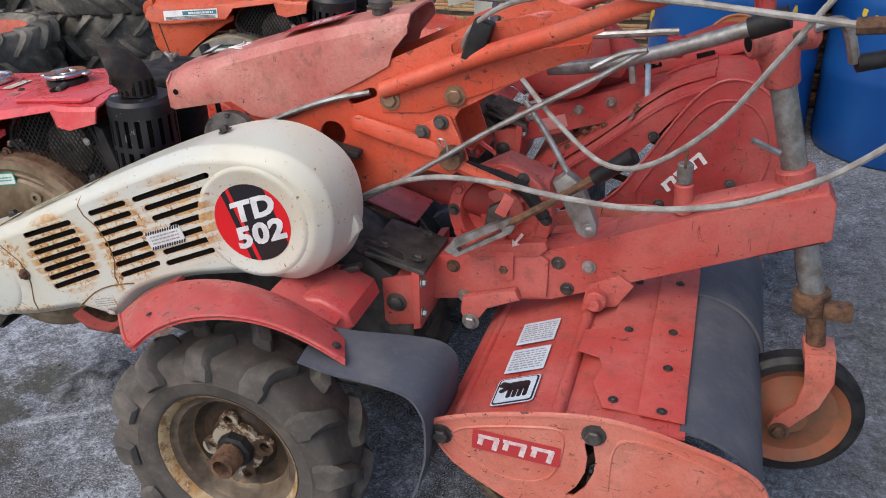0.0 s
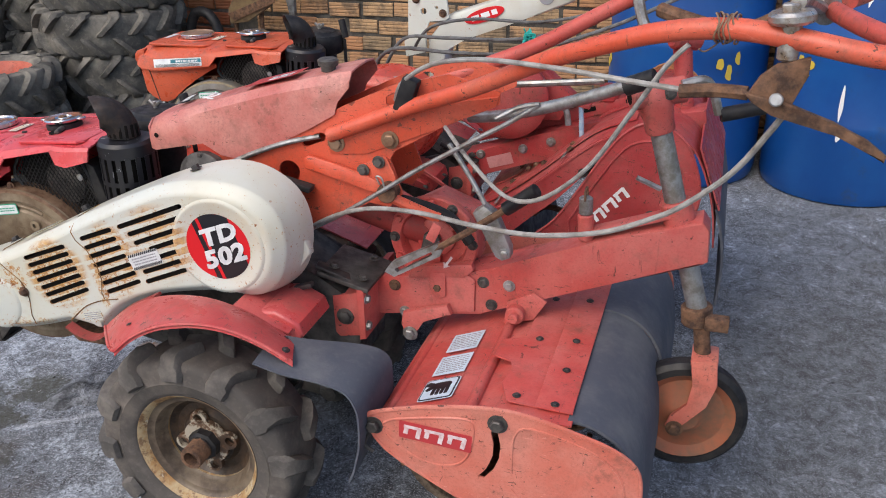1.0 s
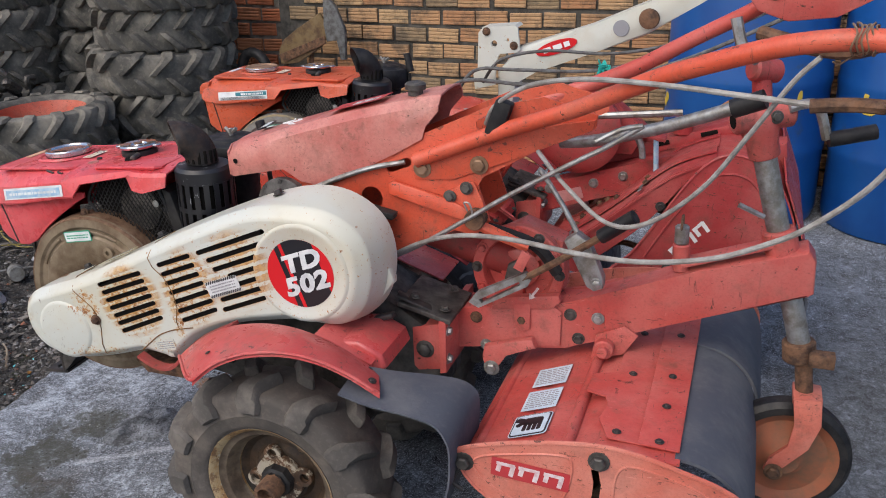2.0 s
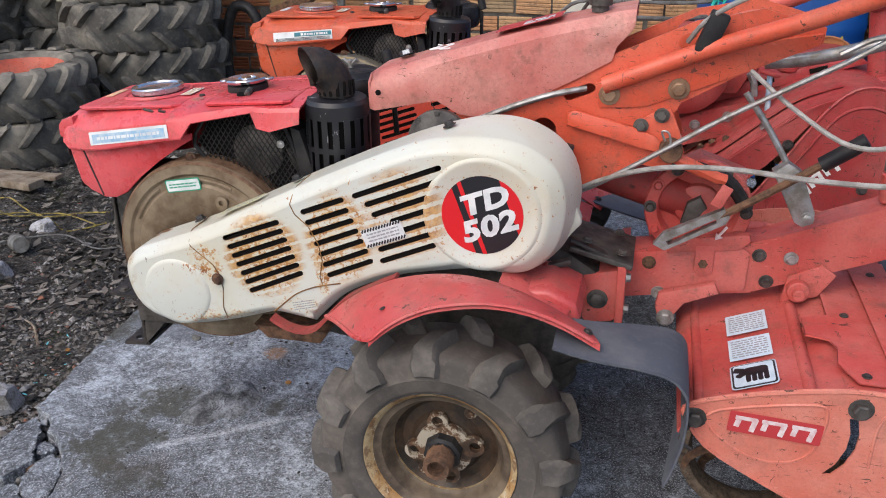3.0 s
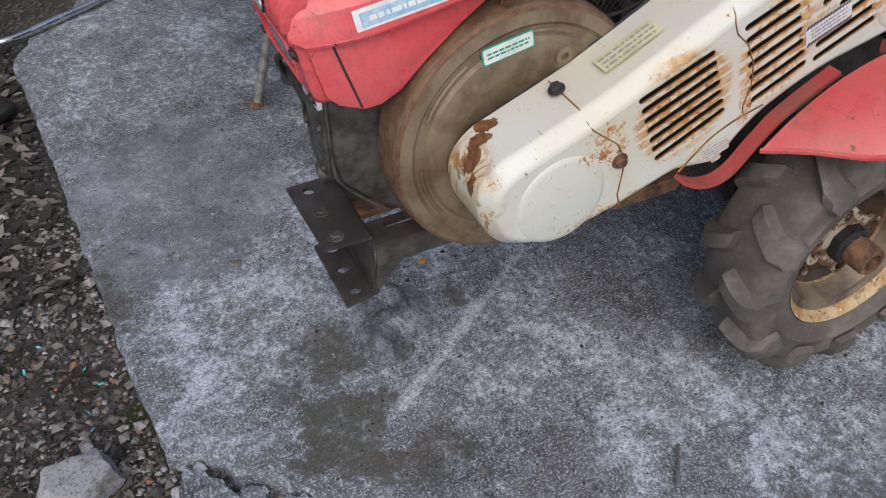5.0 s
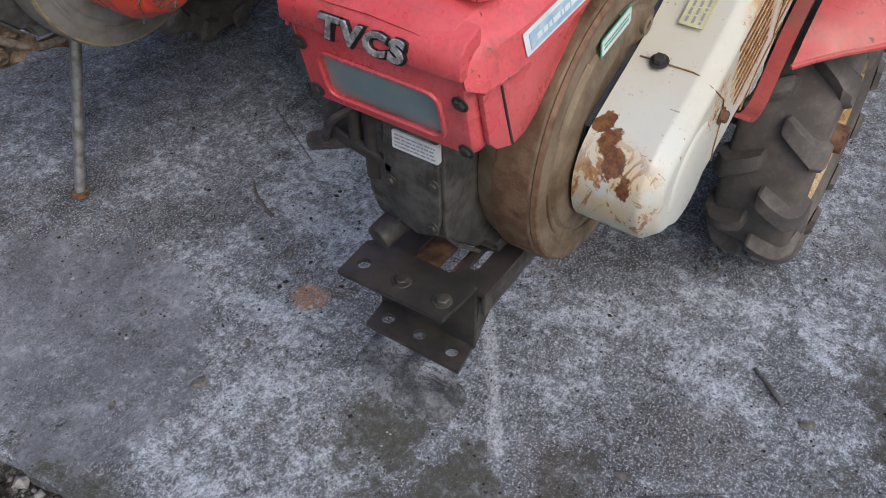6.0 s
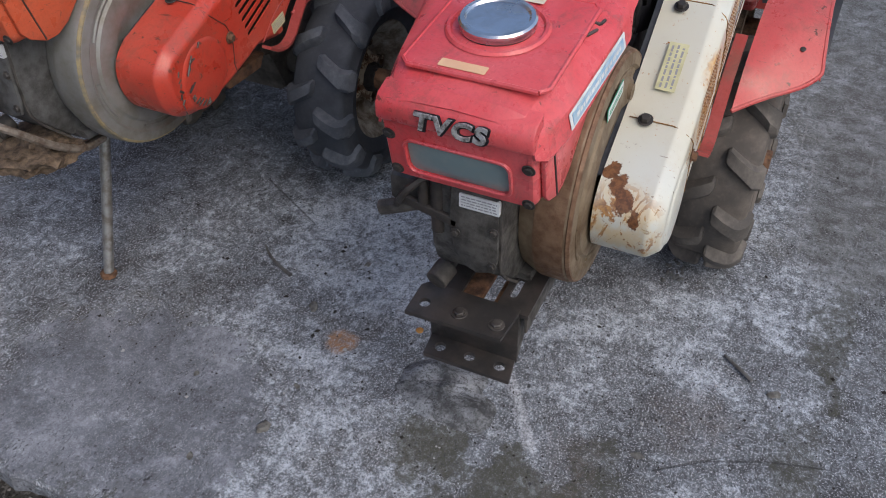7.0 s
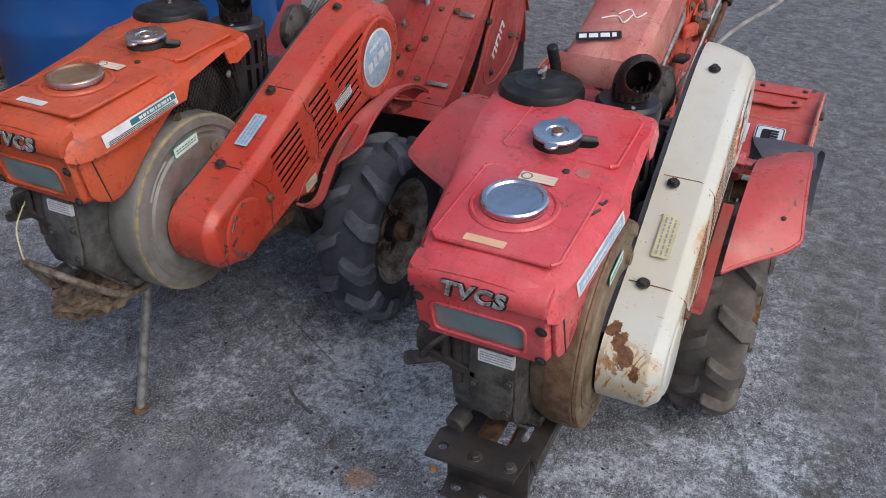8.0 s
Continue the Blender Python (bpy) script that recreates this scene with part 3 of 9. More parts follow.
def drive_wheel(parent, y, out, spin=0.0, rubber_mat=None, rim_mat=None, dish_mat=None, tread_mat=None):
    """A driven wheel: out is the side (-1 or 1) that its dish faces."""
    m = pose(0, y, 0.268, -90 * out, 0, 0) @ pose(0, 0, 0, 0, 0, spin)
    rm = m @ Matrix.Diagonal((0.93, 0.93, 1, 1))
    lug_bm = B()
    wheel = part("wheel", tyre_bm(0.272, 0.149, 0.150, 12, 0.026, m, 0.036, 0.16, lug_bm), rubber_mat or RUBBER, parent, "lugged rubber tyre with dusty tread")
    part("tread", lug_bm, tread_mat or TREAD, wheel, "worn dusty tread lugs")
    rim = lathe([(0.160, 0.046), (0.168, 0.053), (0.170, 0.059), (0.166, 0.062), (0.159, 0.057), (0.152, 0.046), (0.147, 0.039), (0.140, 0.036), (0.134, 0.035), (0.129, 0.028), (0.124, 0.016), (0.119, 0.009), (0.116, 0.006), (0.115, -0.04), (0.15, -0.05), (0.160, 0.046)], rm, 56, close=False)
    part("rim", rim, rim_mat or RIM, wheel, "rusty ochre steel rim")
    part("rim_well", lathe([(0.1500, 0.0440), (0.1462, 0.0400), (0.1395, 0.0372), (0.1340, 0.0362), (0.1285, 0.0290), (0.1235, 0.0170), (0.1185, 0.0100), (0.1155, 0.0070)], rm, 56, close=False), WELL if rim_mat is not FARRIM else FARRIM, wheel)
    part("rim_bead", lathe([(0.1660, 0.0620), (0.1705, 0.0612), (0.1715, 0.0580), (0.1690, 0.0540)], rm, 56, close=False), DARKST if rim_mat is not FARRIM else FARRIM, wheel)
    dish = lathe([(0.0, 0.004), (0.056, 0.004), (0.070, 0.002), (0.080, -0.010), (0.100, -0.012), (0.118, 0.002), (0.119, -0.02), (0.0, -0.02)], rm, 40)
    part("dish", dish, dish_mat or DISHM, wheel)
    lobe = [(r * math.cos(a), r * math.sin(a)) for i in range(64) for a in [2 * math.pi * i / 64] for r in [0.062 + 0.027 * max(0, math.cos(4 * a)) ** 0.7]]
    holes = [ring2(0.069 * math.cos(a), 0.069 * math.sin(a), 0.0125, 14) for a in (0, math.pi / 2, math.pi, 1.5 * math.pi)]
    fl = plate(lobe, holes, 0.006, 0.018, "z")
    fl.transform(rm)
    part("hub_flange", fl, HUB, wheel, "four-lobed hub flange, oily brown")
    part("hub_boss", lathe([(0.040, 0.01), (0.038, 0.036), (0.031, 0.040), (0.030, 0.044)], m, 8), BLACKP, wheel)
    part("axle_stub", lathe([(0.029, 0.02), (0.028, 0.082), (0.026, 0.085), (0.018, 0.085), (0.017, 0.062), (0.0, 0.061)], m, 10), RUST, wheel, "hexagonal rusty axle stub")
    for a in (45, 225):
        q = m @ Vector((0.088 * math.cos(radians(a)), 0.088 * math.sin(radians(a)), -0.010))
        part("wheel_nut", bolt_bm(q, m.to_3x3() @ Vector((0, 0, 1)), 0.009, 0.009), HUB, wheel)
    return wheel


# ---- the two walking tractors ----
COVER = [(-0.700, 0.568), (-0.693, 0.508), (-0.655, 0.462), (-0.582, 0.444), (-0.478, 0.462), (-0.372, 0.494), (-0.286, 0.481), (-0.259, 0.511), (-0.205, 0.558), (-0.099, 0.602), (0.006, 0.613), (0.104, 0.604), (0.166, 0.622), (0.212, 0.680), (0.227, 0.765), (0.205, 0.843), (0.142, 0.892), (0.060, 0.905), (-0.044, 0.881), (-0.175, 0.829), (-0.316, 0.764), (-0.500, 0.674), (-0.620, 0.628), (-0.672, 0.606)]
SL = (math.cos(radians(20.5)), 0, math.sin(radians(20.5)))
SLUP = (-SL[2], 0, SL[0])


def belt_cover(root, paint_mat, badge):
    rim2 = cornered2(COVER, [5, 6], 5)
    bm = B()
    rings = []
    for d, y, tp in ((0.0, -0.140, 0.0), (0.0, -0.165, 0.002), (0.0, -0.200, 0.010), (0.0, -0.2275, 0.019), (0.0, -0.2300, 0.0195), (0.0012, -0.2335, 0.020), (0.004, -0.2375, 0.021), (0.0135, -0.2490, 0.026), (0.0165, -0.2525, 0.027), (0.021, -0.2548, 0.028), (0.0245, -0.2555, 0.029), (0.026, -0.2555, 0.029)):
        ring = []
        for u, v in inset2(rim2, d):
            # the round tail end tapers towards the face
            w = min(1.0, max(0.0, (u + 0.10) / 0.20))
            q = Vector((0.062 - u, 0.750 - v)).normalized() * tp * w * w * (3 - 2 * w)
            ring.append(bm.verts.new((u + q.x, y, v + q.y)))
        rings.append(ring)
    for a, b in zip(rings, rings[1:]):
        for i in range(len(a)):
            j = (i + 1) % len(a)
            bm.faces.new((a[i], a[j], b[j], b[i]))
    es = [bm.edges.get((rings[-1][i], rings[-1][(i + 1) % len(rim2)])) for i in range(len(rim2))]
    groups = (((-0.458, 0.658), (-0.346, 0.700), (-0.412, 0.547), (-0.304, 0.595)), ((-0.290, 0.726), (-0.212, 0.756), (-0.244, 0.597), (-0.159, 0.634)), ((-0.185, 0.766), (-0.024, 0.831), (-0.135, 0.637), (-0.034, 0.678)))
    trims = ((0, 0), (0.1, 0.02), (0.14, 0.06), (0.36, 0.04), (0.42, 0.0), (0.05, 0), (0, 0))
    for g, (a0, b0, a1, b1) in enumerate(groups):
        for i in range(7):
            t = i / 6
            a, b = Vector(a0).lerp(Vector(a1), t), Vector(b0).lerp(Vector(b1), t)
            if g == 2:
                a, b = a.lerp(b, trims[i][0]), b.lerp(a, trims[i][1])
            vs = [bm.verts.new((u, -0.2555, v)) for u, v in slot2(a, b, 0.0055)]
            ins = [bm.verts.new((v.co.x, -0.2525, v.co.z)) for v in vs]
            for j in range(len(vs)):
                q = (j + 1) % len(vs)
                es.append(bm.edges.new((vs[j], vs[q])))
                bm.faces.new((vs[j], ins[j], ins[q], vs[q])).material_index = 1
    bmesh.ops.triangle_fill(bm, edges=es, use_beauty=True)
    cover = part("belt_cover", bm, paint_mat, root, "long louvred belt cover with rust stains" if badge == "TD" else "long louvred orange belt cover", 30)
    cover.data.materials.append(mat_of(LOUVRE if badge == "TD" else paint_mat))
    for pg in cover.data.polygons:
        if pg.normal.y < -0.9995:
            pg.use_smooth = False
    # near-black sheets added so that the louvre slots look shaded
    part("cover_liner", prism([(u, v) for u, v in inset2(rim2, 0.034) if u < -0.015], -0.2500, -0.2485), INSIDE_SHADE, cover)
    part("cover_back", prism(inset2(rim2, 0.004), -0.150, -0.146), INSIDE_SHADE, cover)
    strip_b, top_line = B(), curve_pts([(u, 0, v) for u, v in ((-0.655, 0.612), (-0.5, 0.674), (-0.316, 0.764), (-0.175, 0.829), (-0.044, 0.881), (0.060, 0.905), (0.142, 0.892))], 4)
    loft([[p + Vector((0, -0.139, -0.004)), p + Vector((0, -0.129, -0.005)), p + Vector((0, -0.127, -0.022))] for p in top_line], 0.003, strip_b)
    part("cover_edge_strip", strip_b, EDGING, cover, "blue-black rubber edging strip")
    # raised pulley dome at the nose and ring round the badge
    mb = pose(0.058, -0.2535, 0.746, 90)
    part("badge_ring", lathe([(0.112, 0.0), (0.106, 0.005), (0.101, 0.006), (0.095, 0.003), (0.0, 0.003)], mb, 56), paint_mat, cover)
    part("nose_dome", lathe([(0.076, -0.002), (0.071, 0.003), (0.064, 0.0050), (0.0, 0.0055)], pose(-0.577, -0.2545, 0.529, 90), 40), paint_mat, cover)
    # seams between the three pressings
    for pts in (((-0.312, -0.150, 0.7665), (-0.312, -0.223, 0.7665), (-0.313, -0.231, 0.7640), (-0.314, -0.2502, 0.7490), (-0.316, -0.2560, 0.7400), (-0.307, -0.2563, 0.720), (-0.282, -0.2563, 0.698), (-0.263, -0.2563, 0.662), (-0.257, -0.2563, 0.627), (-0.264, -0.2563, 0.591), (-0.258, -0.2563, 0.573)), ((-0.545, -0.150, 0.6575), (-0.545, -0.223, 0.6575), (-0.544, -0.231, 0.6550), (-0.540, -0.2502, 0.6410), (-0.535, -0.2560, 0.6340), (-0.511, -0.2563, 0.614), (-0.490, -0.2563, 0.597), (-0.478, -0.2563, 0.573), (-0.474, -0.2563, 0.547), (-0.478, -0.2563, 0.503), (-0.471, -0.2563, 0.480))):
        part("cover_seam", tube(pts, 0.0011, 5, 1), SEAMR if badge == "TD" else DARKST, cover)
    part("cover_seam", tube([(-0.366, -0.2560, 0.505), (-0.354, -0.2560, 0.516), (-0.319, -0.2560, 0.547), (-0.286, -0.2560, 0.564), (-0.258, -0.2560, 0.573), (-0.222, -0.2560, 0.581)], 0.0016, 5), SEAMR if badge == "TD" else DARKRED, cover)
    for p, d in (((-0.483, -0.257, 0.567), (0, -1, 0)), ((-0.549, -0.178, 0.660), (-0.4, 0, 1)), ((-0.331, -0.174, 0.762), (-0.4, 0, 1)), ((-0.02, -0.180, 0.890), (-0.4, 0, 1))):
        bolt(p, d, cover, 0.009, 0.010, DARKST if p[1] > -0.25 else RUST, "cover_screw")
    part("cover_lip", prism([(0.190, 0.655), (0.213, 0.688), (0.232, 0.710), (0.232, 0.721), (0.220, 0.75), (0.18, 0.70)], -0.178, -0.155, bev=0.004), paint_mat, cover)
    if badge == "TD":
        disc = [(0.076 * math.cos(2 * math.pi * i / 64), 0.076 * math.sin(2 * math.pi * i / 64)) for i in range(64)]
        mt = face_pose((0.058, -0.2570, 0.746), SL, SLUP)
        bd = B()
        vs = [bd.verts.new(mt @ Vector((x, y, 0))) for x, y in disc]
        bd.faces.new(vs)
        badge_ob = part("badge", bd, PRINTR, cover, "round red and black model badge", 0)

        def band(x0, x1, mat, lift):
            b = B()
            r = 0.076
            a0, a1 = math.acos(x1 / r), math.acos(x0 / r)
            top = [(r * math.cos(a0 + (a1 - a0) * i / 12), r * math.sin(a0 + (a1 - a0) * i / 12)) for i in range(13)]
            pts = top + [(x, -y) for x, y in top[::-1]]
            b.faces.new([b.verts.new(mt @ Vector((x, y, lift))) for x, y in pts])
            part("badge_band", b, mat, badge_ob, smooth=0)

        band(-0.036, 0.052, BLACKI, 0.0004)
        band(-0.024, -0.016, PRINTR, 0.0008)
        part("badge_letters", text_bm("TD", 0.052, mt @ Matrix.Translation((0.012, 0.024, 0.0012)) @ Matrix.Diagonal((1.26, 1, 1, 1)), 0.0004, 0.16, 1.06, 0.0024), LAB, badge_ob, smooth=0)
        part("badge_letters", text_bm("502", 0.054, mt @ Matrix.Translation((0.004, -0.025, 0.0012)) @ Matrix.Diagonal((1.26, 1, 1, 1)), 0.0004, 0.16, 1.06, 0.0024), LAB, badge_ob, smooth=0)
    else:
        mt = face_pose((0.058, -0.2570, 0.746), SL, SLUP)
        badge_ob = part("badge", lathe([(0.080, 0), (0.079, 0.0006), (0.0, 0.0006)], mt, 48), LAB, cover, "round pale blue and white badge")
        part("badge_field", lathe([(0.074, 0.0007), (0.073, 0.0011), (0.0, 0.0011)], mt, 48), LABB, badge_ob)
        part("badge_print", bars(mt, 0.115, 0.034, 1, 0.0014, 4, 0.8), LAB, badge_ob, smooth=0)
        part("badge_print", bars(mt @ Matrix.Translation((0, 0.043, 0)), 0.07, 0.012, 1, 0.0014, 6, 0.8), LAB, badge_ob, smooth=0)
    ms = face_pose((-0.131, -0.2570, 0.694), SL, SLUP)
    st = part("warning_sticker", card(ms, 0.084, 0.037), LAB, cover, "white warning sticker with hatched border")
    for y in (-0.0155, 0.0155):
        hatch = B()
        for i in range(14):
            card(ms @ Matrix.Translation((-0.038 + i * 0.0059, y, 0)) @ pose(0, 0, 0, 0, 0, -35), 0.0034, 0.0075, 0.0003, 0.0007, 0.0003, hatch)
        part("sticker_hatching", hatch, BLACKI, st, smooth=0)
    part("sticker_print", bars(ms, 0.066, 0.020, 3, 0.0007, 3, 0.45), GREYI, st, smooth=0)
    m2 = face_pose((-0.301, -0.2562, 0.5265), (0.97, 0, 0.24), (-0.24, 0, 0.97))
    s2 = part("caution_sticker", card(m2, 0.052, 0.027, 0.001), CREAM if badge == "TD" else LABY, cover)
    part("sticker_print", bars(m2, 0.047, 0.02, 4, 0.0007, 8, 0.4), GREYI, s2, smooth=0)
    m3 = face_pose((-0.445, -0.192, 0.7075), (0.9, 0, 0.425), (0, 1, 0))
    s3 = part("top_sticker", card(m3, 0.10, 0.034), LABY if badge == "TD" else LABB, cover)
    part("sticker_print", bars(m3, 0.09, 0.028, 3, 0.0007, 12, 0.4), GREYI, s3, smooth=0)
    if badge != "TD":
        rnd = random.Random(31)
        for i in range(16):
            a = rnd.uniform(1.8, 4.6)
            p = Vector((-0.577 + 0.066 * math.cos(a), -0.2660 + 0.004 * abs(math.sin(a)), 0.529 + 0.066 * math.sin(a)))
            part("paint_scrape", tube([p, p + Vector((rnd.uniform(0.006, 0.022), 0.0012, rnd.uniform(0.004, 0.016)))], 0.0018, 5), CAST, cover)
        for i in range(9):
            z = 0.46 + 0.012 * i
            part("paint_scrape", tube([(-0.655 + rnd.uniform(-0.006, 0.004), -0.2562, z), (-0.657 + rnd.uniform(-0.006, 0.006), -0.2562, z + rnd.uniform(0.004, 0.012))], rnd.uniform(0.001, 0.003), 5), CAST, cover)
    # the cover stands slightly askew: its nose is further out
    skew = Matrix(((1, 0, 0, 0), (0.026, 1, 0, 0), (0, 0, 1, 0), (0, 0, 0, 1)))
    for ob in [cover] + list(cover.children_recursive):
        ob.data.transform(skew)
    return cover


def engine(root, P):
    hood_mat = P["hood"]
    # block, sump and brackets
    blk = part("engine_block", prism([(-0.845, 0.70), (-0.842, 0.535), (-0.828, 0.490), (-0.755, 0.418), (-0.45, 0.39), (-0.36, 0.42), (-0.34, 0.72)], -0.055, 0.066, bev=0.012), P["block"], root, "oily cast engine block")
    for z, y0, y1 in ((0.66, -0.05, -0.02), (0.58, -0.05, -0.03), (0.54, -0.05, -0.035)):
        part("block_fin", box((-0.846, (y0 + y1) / 2, z), (0.008, y1 - y0, 0.004), (0, 0, 0), 0.001), P["block"], blk)
    part("timing_edge", tube([(-0.843, -0.056, 0.70), (-0.843, -0.057, 0.54), (-0.826, -0.057, 0.49), (-0.76, -0.057, 0.42)], 0.003, 6), CAST, blk)
    part("block_cover", prism([(-0.054, 0.672), (-0.056, 0.545), (-0.050, 0.515), (-0.020, 0.505), (0.004, 0.515), (0.022, 0.55), (0.026, 0.61), (0.026, 0.672)], -0.853, -0.843, "x", 0.004), P["block"], blk)
    part("sump_flange", prism([(-0.745, 0.430), (-0.735, 0.405), (-0.62, 0.395), (-0.62, 0.420)], -0.075, 0.085, bev=0.004), P["block"], blk)
    for y_, z_ in ((-0.048, 0.60), (-0.046, 0.53), (0.016, 0.58)):
        bolt((-0.853, y_, z_), (-1, 0, 0), blk, 0.006, 0.006, CAST)
    part("injector_body", cyl((-0.838, 0.052, 0.56), (-0.838, 0.052, 0.68), 0.012, 12, 0.003, cyl((-0.845, 0.075, 0.60), (-0.845, 0.075, 0.66), 0.008, 10)), DARKST, blk)
    part("throttle_link", box((-0.848, 0.062, 0.605), (0.010, 0.10, 0.016), (12, 0, 0), 0.003), DARKST, blk)
    mp = face_pose((-0.8545, -0.024, 0.648), (0, -1, 0), (0, 0, 1))
    pl = part("maker_plate", card(mp @ Matrix.Translation((0, 0, -0.006)), 0.066, 0.026, 0.002, 0.0, 0.0068), LAB, blk)
    part("plate_print", bars(mp, 0.058, 0.021, 4, 0.0010, 5, 0.4), GREYI, pl, smooth=0)
    part("fuel_pump", tube([(-0.80, 0.07, 0.60), (-0.83, 0.10, 0.595), (-0.84, 0.155, 0.575)], 0.013, 8, bm=box((-0.80, 0.10, 0.62), (0.07, 0.08, 0.05), (0, 0, 0), 0.008)), CAST, blk)
    part("fuel_line", tube([(-0.83, 0.06, 0.67), (-0.865, 0.09, 0.65), (-0.85, 0.12, 0.60)], 0.006, 6), DARKST, blk)
    part("drain_boss", cyl((-0.80, 0.055, 0.45), (-0.835, 0.062, 0.44), 0.02), CAST, blk)
    # flywheel
    fy = pose(-0.572, -0.075, 0.562, 90)
    prof = [(0.0, -0.018), (0.196, -0.018), (0.206, 0.008), (0.207, 0.062), (0.200, 0.072), (0.182, 0.074), (0.176, 0.069), (0.160, 0.069), (0.155, 0.074), (0.118, 0.078), (0.105, 0.070), (0.0, 0.070)]
    fw = part("flywheel", lathe(prof, fy, 72), P["fly"], root, P["fly_label"])
    part("flywheel_band", lathe([(0.2075, 0.010), (0.2085, 0.014), (0.2085, 0.056), (0.2075, 0.061)], fy, 72, close=False), FLYRIM if not P["b"] else P["fly"], fw)
    for a in range(0, 360, 60):
        q = radians(a + 20)
        vs = [(0.168 * math.cos(q + s * 0.28), 0.168 * math.sin(q + s * 0.28)) for s in (-1, -0.5, 0, 0.5, 1)]
        part("flywheel_slot", tube([fy @ Vector((x, y, 0.0695)) for x, y in vs], 0.0035, 6, 3), P["fly"], fw)
    part("flywheel_edge", lathe([(0.2045, 0.063), (0.2065, 0.066), (0.2035, 0.0715), (0.2005, 0.072)], fy, 72, close=False), FLYRIM if not P["b"] else OCHREW, fw)
    part("flywheel_boss", lathe([(0.014, 0.07), (0.014, 0.083), (0.006, 0.084), (0.006, 0.078), (0, 0.078)], fy @ Matrix.Translation((0.055, 0.125, 0)), 16), P["fly"], fw)
    mf = face_pose((-0.605, -0.1505, 0.718), (0.985, 0, 0.17), (-0.17, 0, 0.985))
    fs = part("flywheel_sticker", card(mf, 0.082, 0.028, 0.004), GREENI, fw)
    part("sticker_face", card(mf, 0.077, 0.023, 0.003, 0.0007), LAB, fs)
    part("sticker_print", bars(mf, 0.066, 0.012, 2, 0.0014, 5, 0.5), GREENI, fs, smooth=0)
    # hood: front shell, flat top with a raised panel, chamfered shoulders
    rows = []
    for x, zt, zs, yl, yr, zb, zf in ((-0.897, 0.829, 0.812, 0.110, -0.119, 0.785, 0.785), (-0.880, 0.842, 0.814, 0.114, -0.130, 0.777, 0.785), (-0.80, 0.857, 0.823, 0.136, -0.1415, 0.782, 0.79), (-0.64, 0.873, 0.851, 0.161, -0.153, 0.815, 0.80), (-0.592, 0.878, 0.858, 0.168, -0.155, 0.822, 0.80), (-0.570, 0.880, 0.863, 0.172, -0.149, 0.852, 0.805), (-0.44, 0.891, 0.884, 0.192, -0.142, 0.879, 0.82), (-0.428, 0.892, 0.882, 0.194, -0.144, 0.849, 0.82), (-0.40, 0.894, 0.882, 0.198, -0.144, 0.844, 0.83), (-0.338, 0.899, 0.886, 0.206, -0.138, 0.862, 0.84)):
        rows.append([(x, yl, zf), (x, yl - 0.004, zs), (x, yl - 0.016, zt - 0.008), (x, yl - 0.030, zt - 0.002), (x, yl - 0.046, zt), (x, 0.5 * (yl + yr), zt + 0.003), (x, yr + 0.056, zt), (x, yr + 0.034, zt - 0.006), (x, yr + 0.011, zs + 0.004), (x, yr + 0.006, zs - 0.002), (x, yr, zb)])
    hood = part("engine_hood", loft(rows, -0.004), hood_mat, root, P["hood_label"], 25)
    # raked nose with rounded corners, a letter panel above and the lamp opening below
    def rrect(y0, y1, z0, z1, r, n=5):
        out = []
        for cy, cz, a0 in ((y1 - r, z1 - r, 0), (y0 + r, z1 - r, 90), (y0 + r, z0 + r, 180), (y1 - r, z0 + r, 270)):
            out += [(cy + r * math.cos(radians(a0 + 90 * i / n)), cz + r * math.sin(radians(a0 + 90 * i / n))) for i in range(n + 1)]
        return out

    lamp_o = rrect(-0.080, 0.077, 0.699, 0.759, 0.014)
    nb = plate(rrect(-0.110, 0.104, 0.686, 0.83, 0.012), [lamp_o], -0.899, -0.886, "x")
    shell = [[nb.verts.new((x, y, z)) for y, z in rrect(-0.121 + d, 0.114 - d, 0.677 + d, 0.834 - d, 0.022 - 0.8 * d)] for d, x in ((0.0115, -0.8992), (0.006, -0.8985), (0.002, -0.894), (0.0, -0.886), (0.0, -0.850))]
    for a, b in zip(shell, shell[1:]):
        for i in range(len(a)):
            nb.faces.new((a[i], a[(i + 1) % len(a)], b[(i + 1) % len(a)], b[i]))
    nose = part("hood_front", nb, hood_mat, hood)
    rim_pts = [(-0.8995, y, z) for y, z in rrect(-0.083, 0.080, 0.696, 0.762, 0.016)]
    part("lamp_surround", tube(rim_pts + rim_pts[:1], 0.0035, 6, 1), hood_mat, nose)
    lens = loft([[(-0.8945 - 0.006 * (1 - (2 * i / 10 - 1) ** 2) * (1 - (2 * j / 6 - 1) ** 4), 0.079 - 0.161 * i / 10, 0.697 + 0.064 * j / 6) for j in range(7)] for i in range(11)], 0.002)
    part("headlamp_lens", lens, LENS, nose, "dusty greenish headlamp glass")
    part("headlamp_back", box((-0.878, 0, 0.729), (0.004, 0.17, 0.064)), INSIDE_SHADE, nose)
    part("letter_panel", prism([(-0.868, 0.797), (-0.903, 0.795), (-0.907, 0.800), (-0.906, 0.822), (-0.896, 0.834), (-0.868, 0.842)], -0.121, 0.114, bev=0.004), hood_mat, nose)
    for y, z in ((0.101, 0.766), (0.099, 0.695), (-0.111, 0.762), (-0.108, 0.690)):
        bolt((-0.899, y, z), (-1, 0, 0), nose, 0.007, 0.006, DARKST, "hood_screw")
    ml = face_pose((-0.9075, 0.0, 0.810), (0, -1, 0), (0, 0, 1))
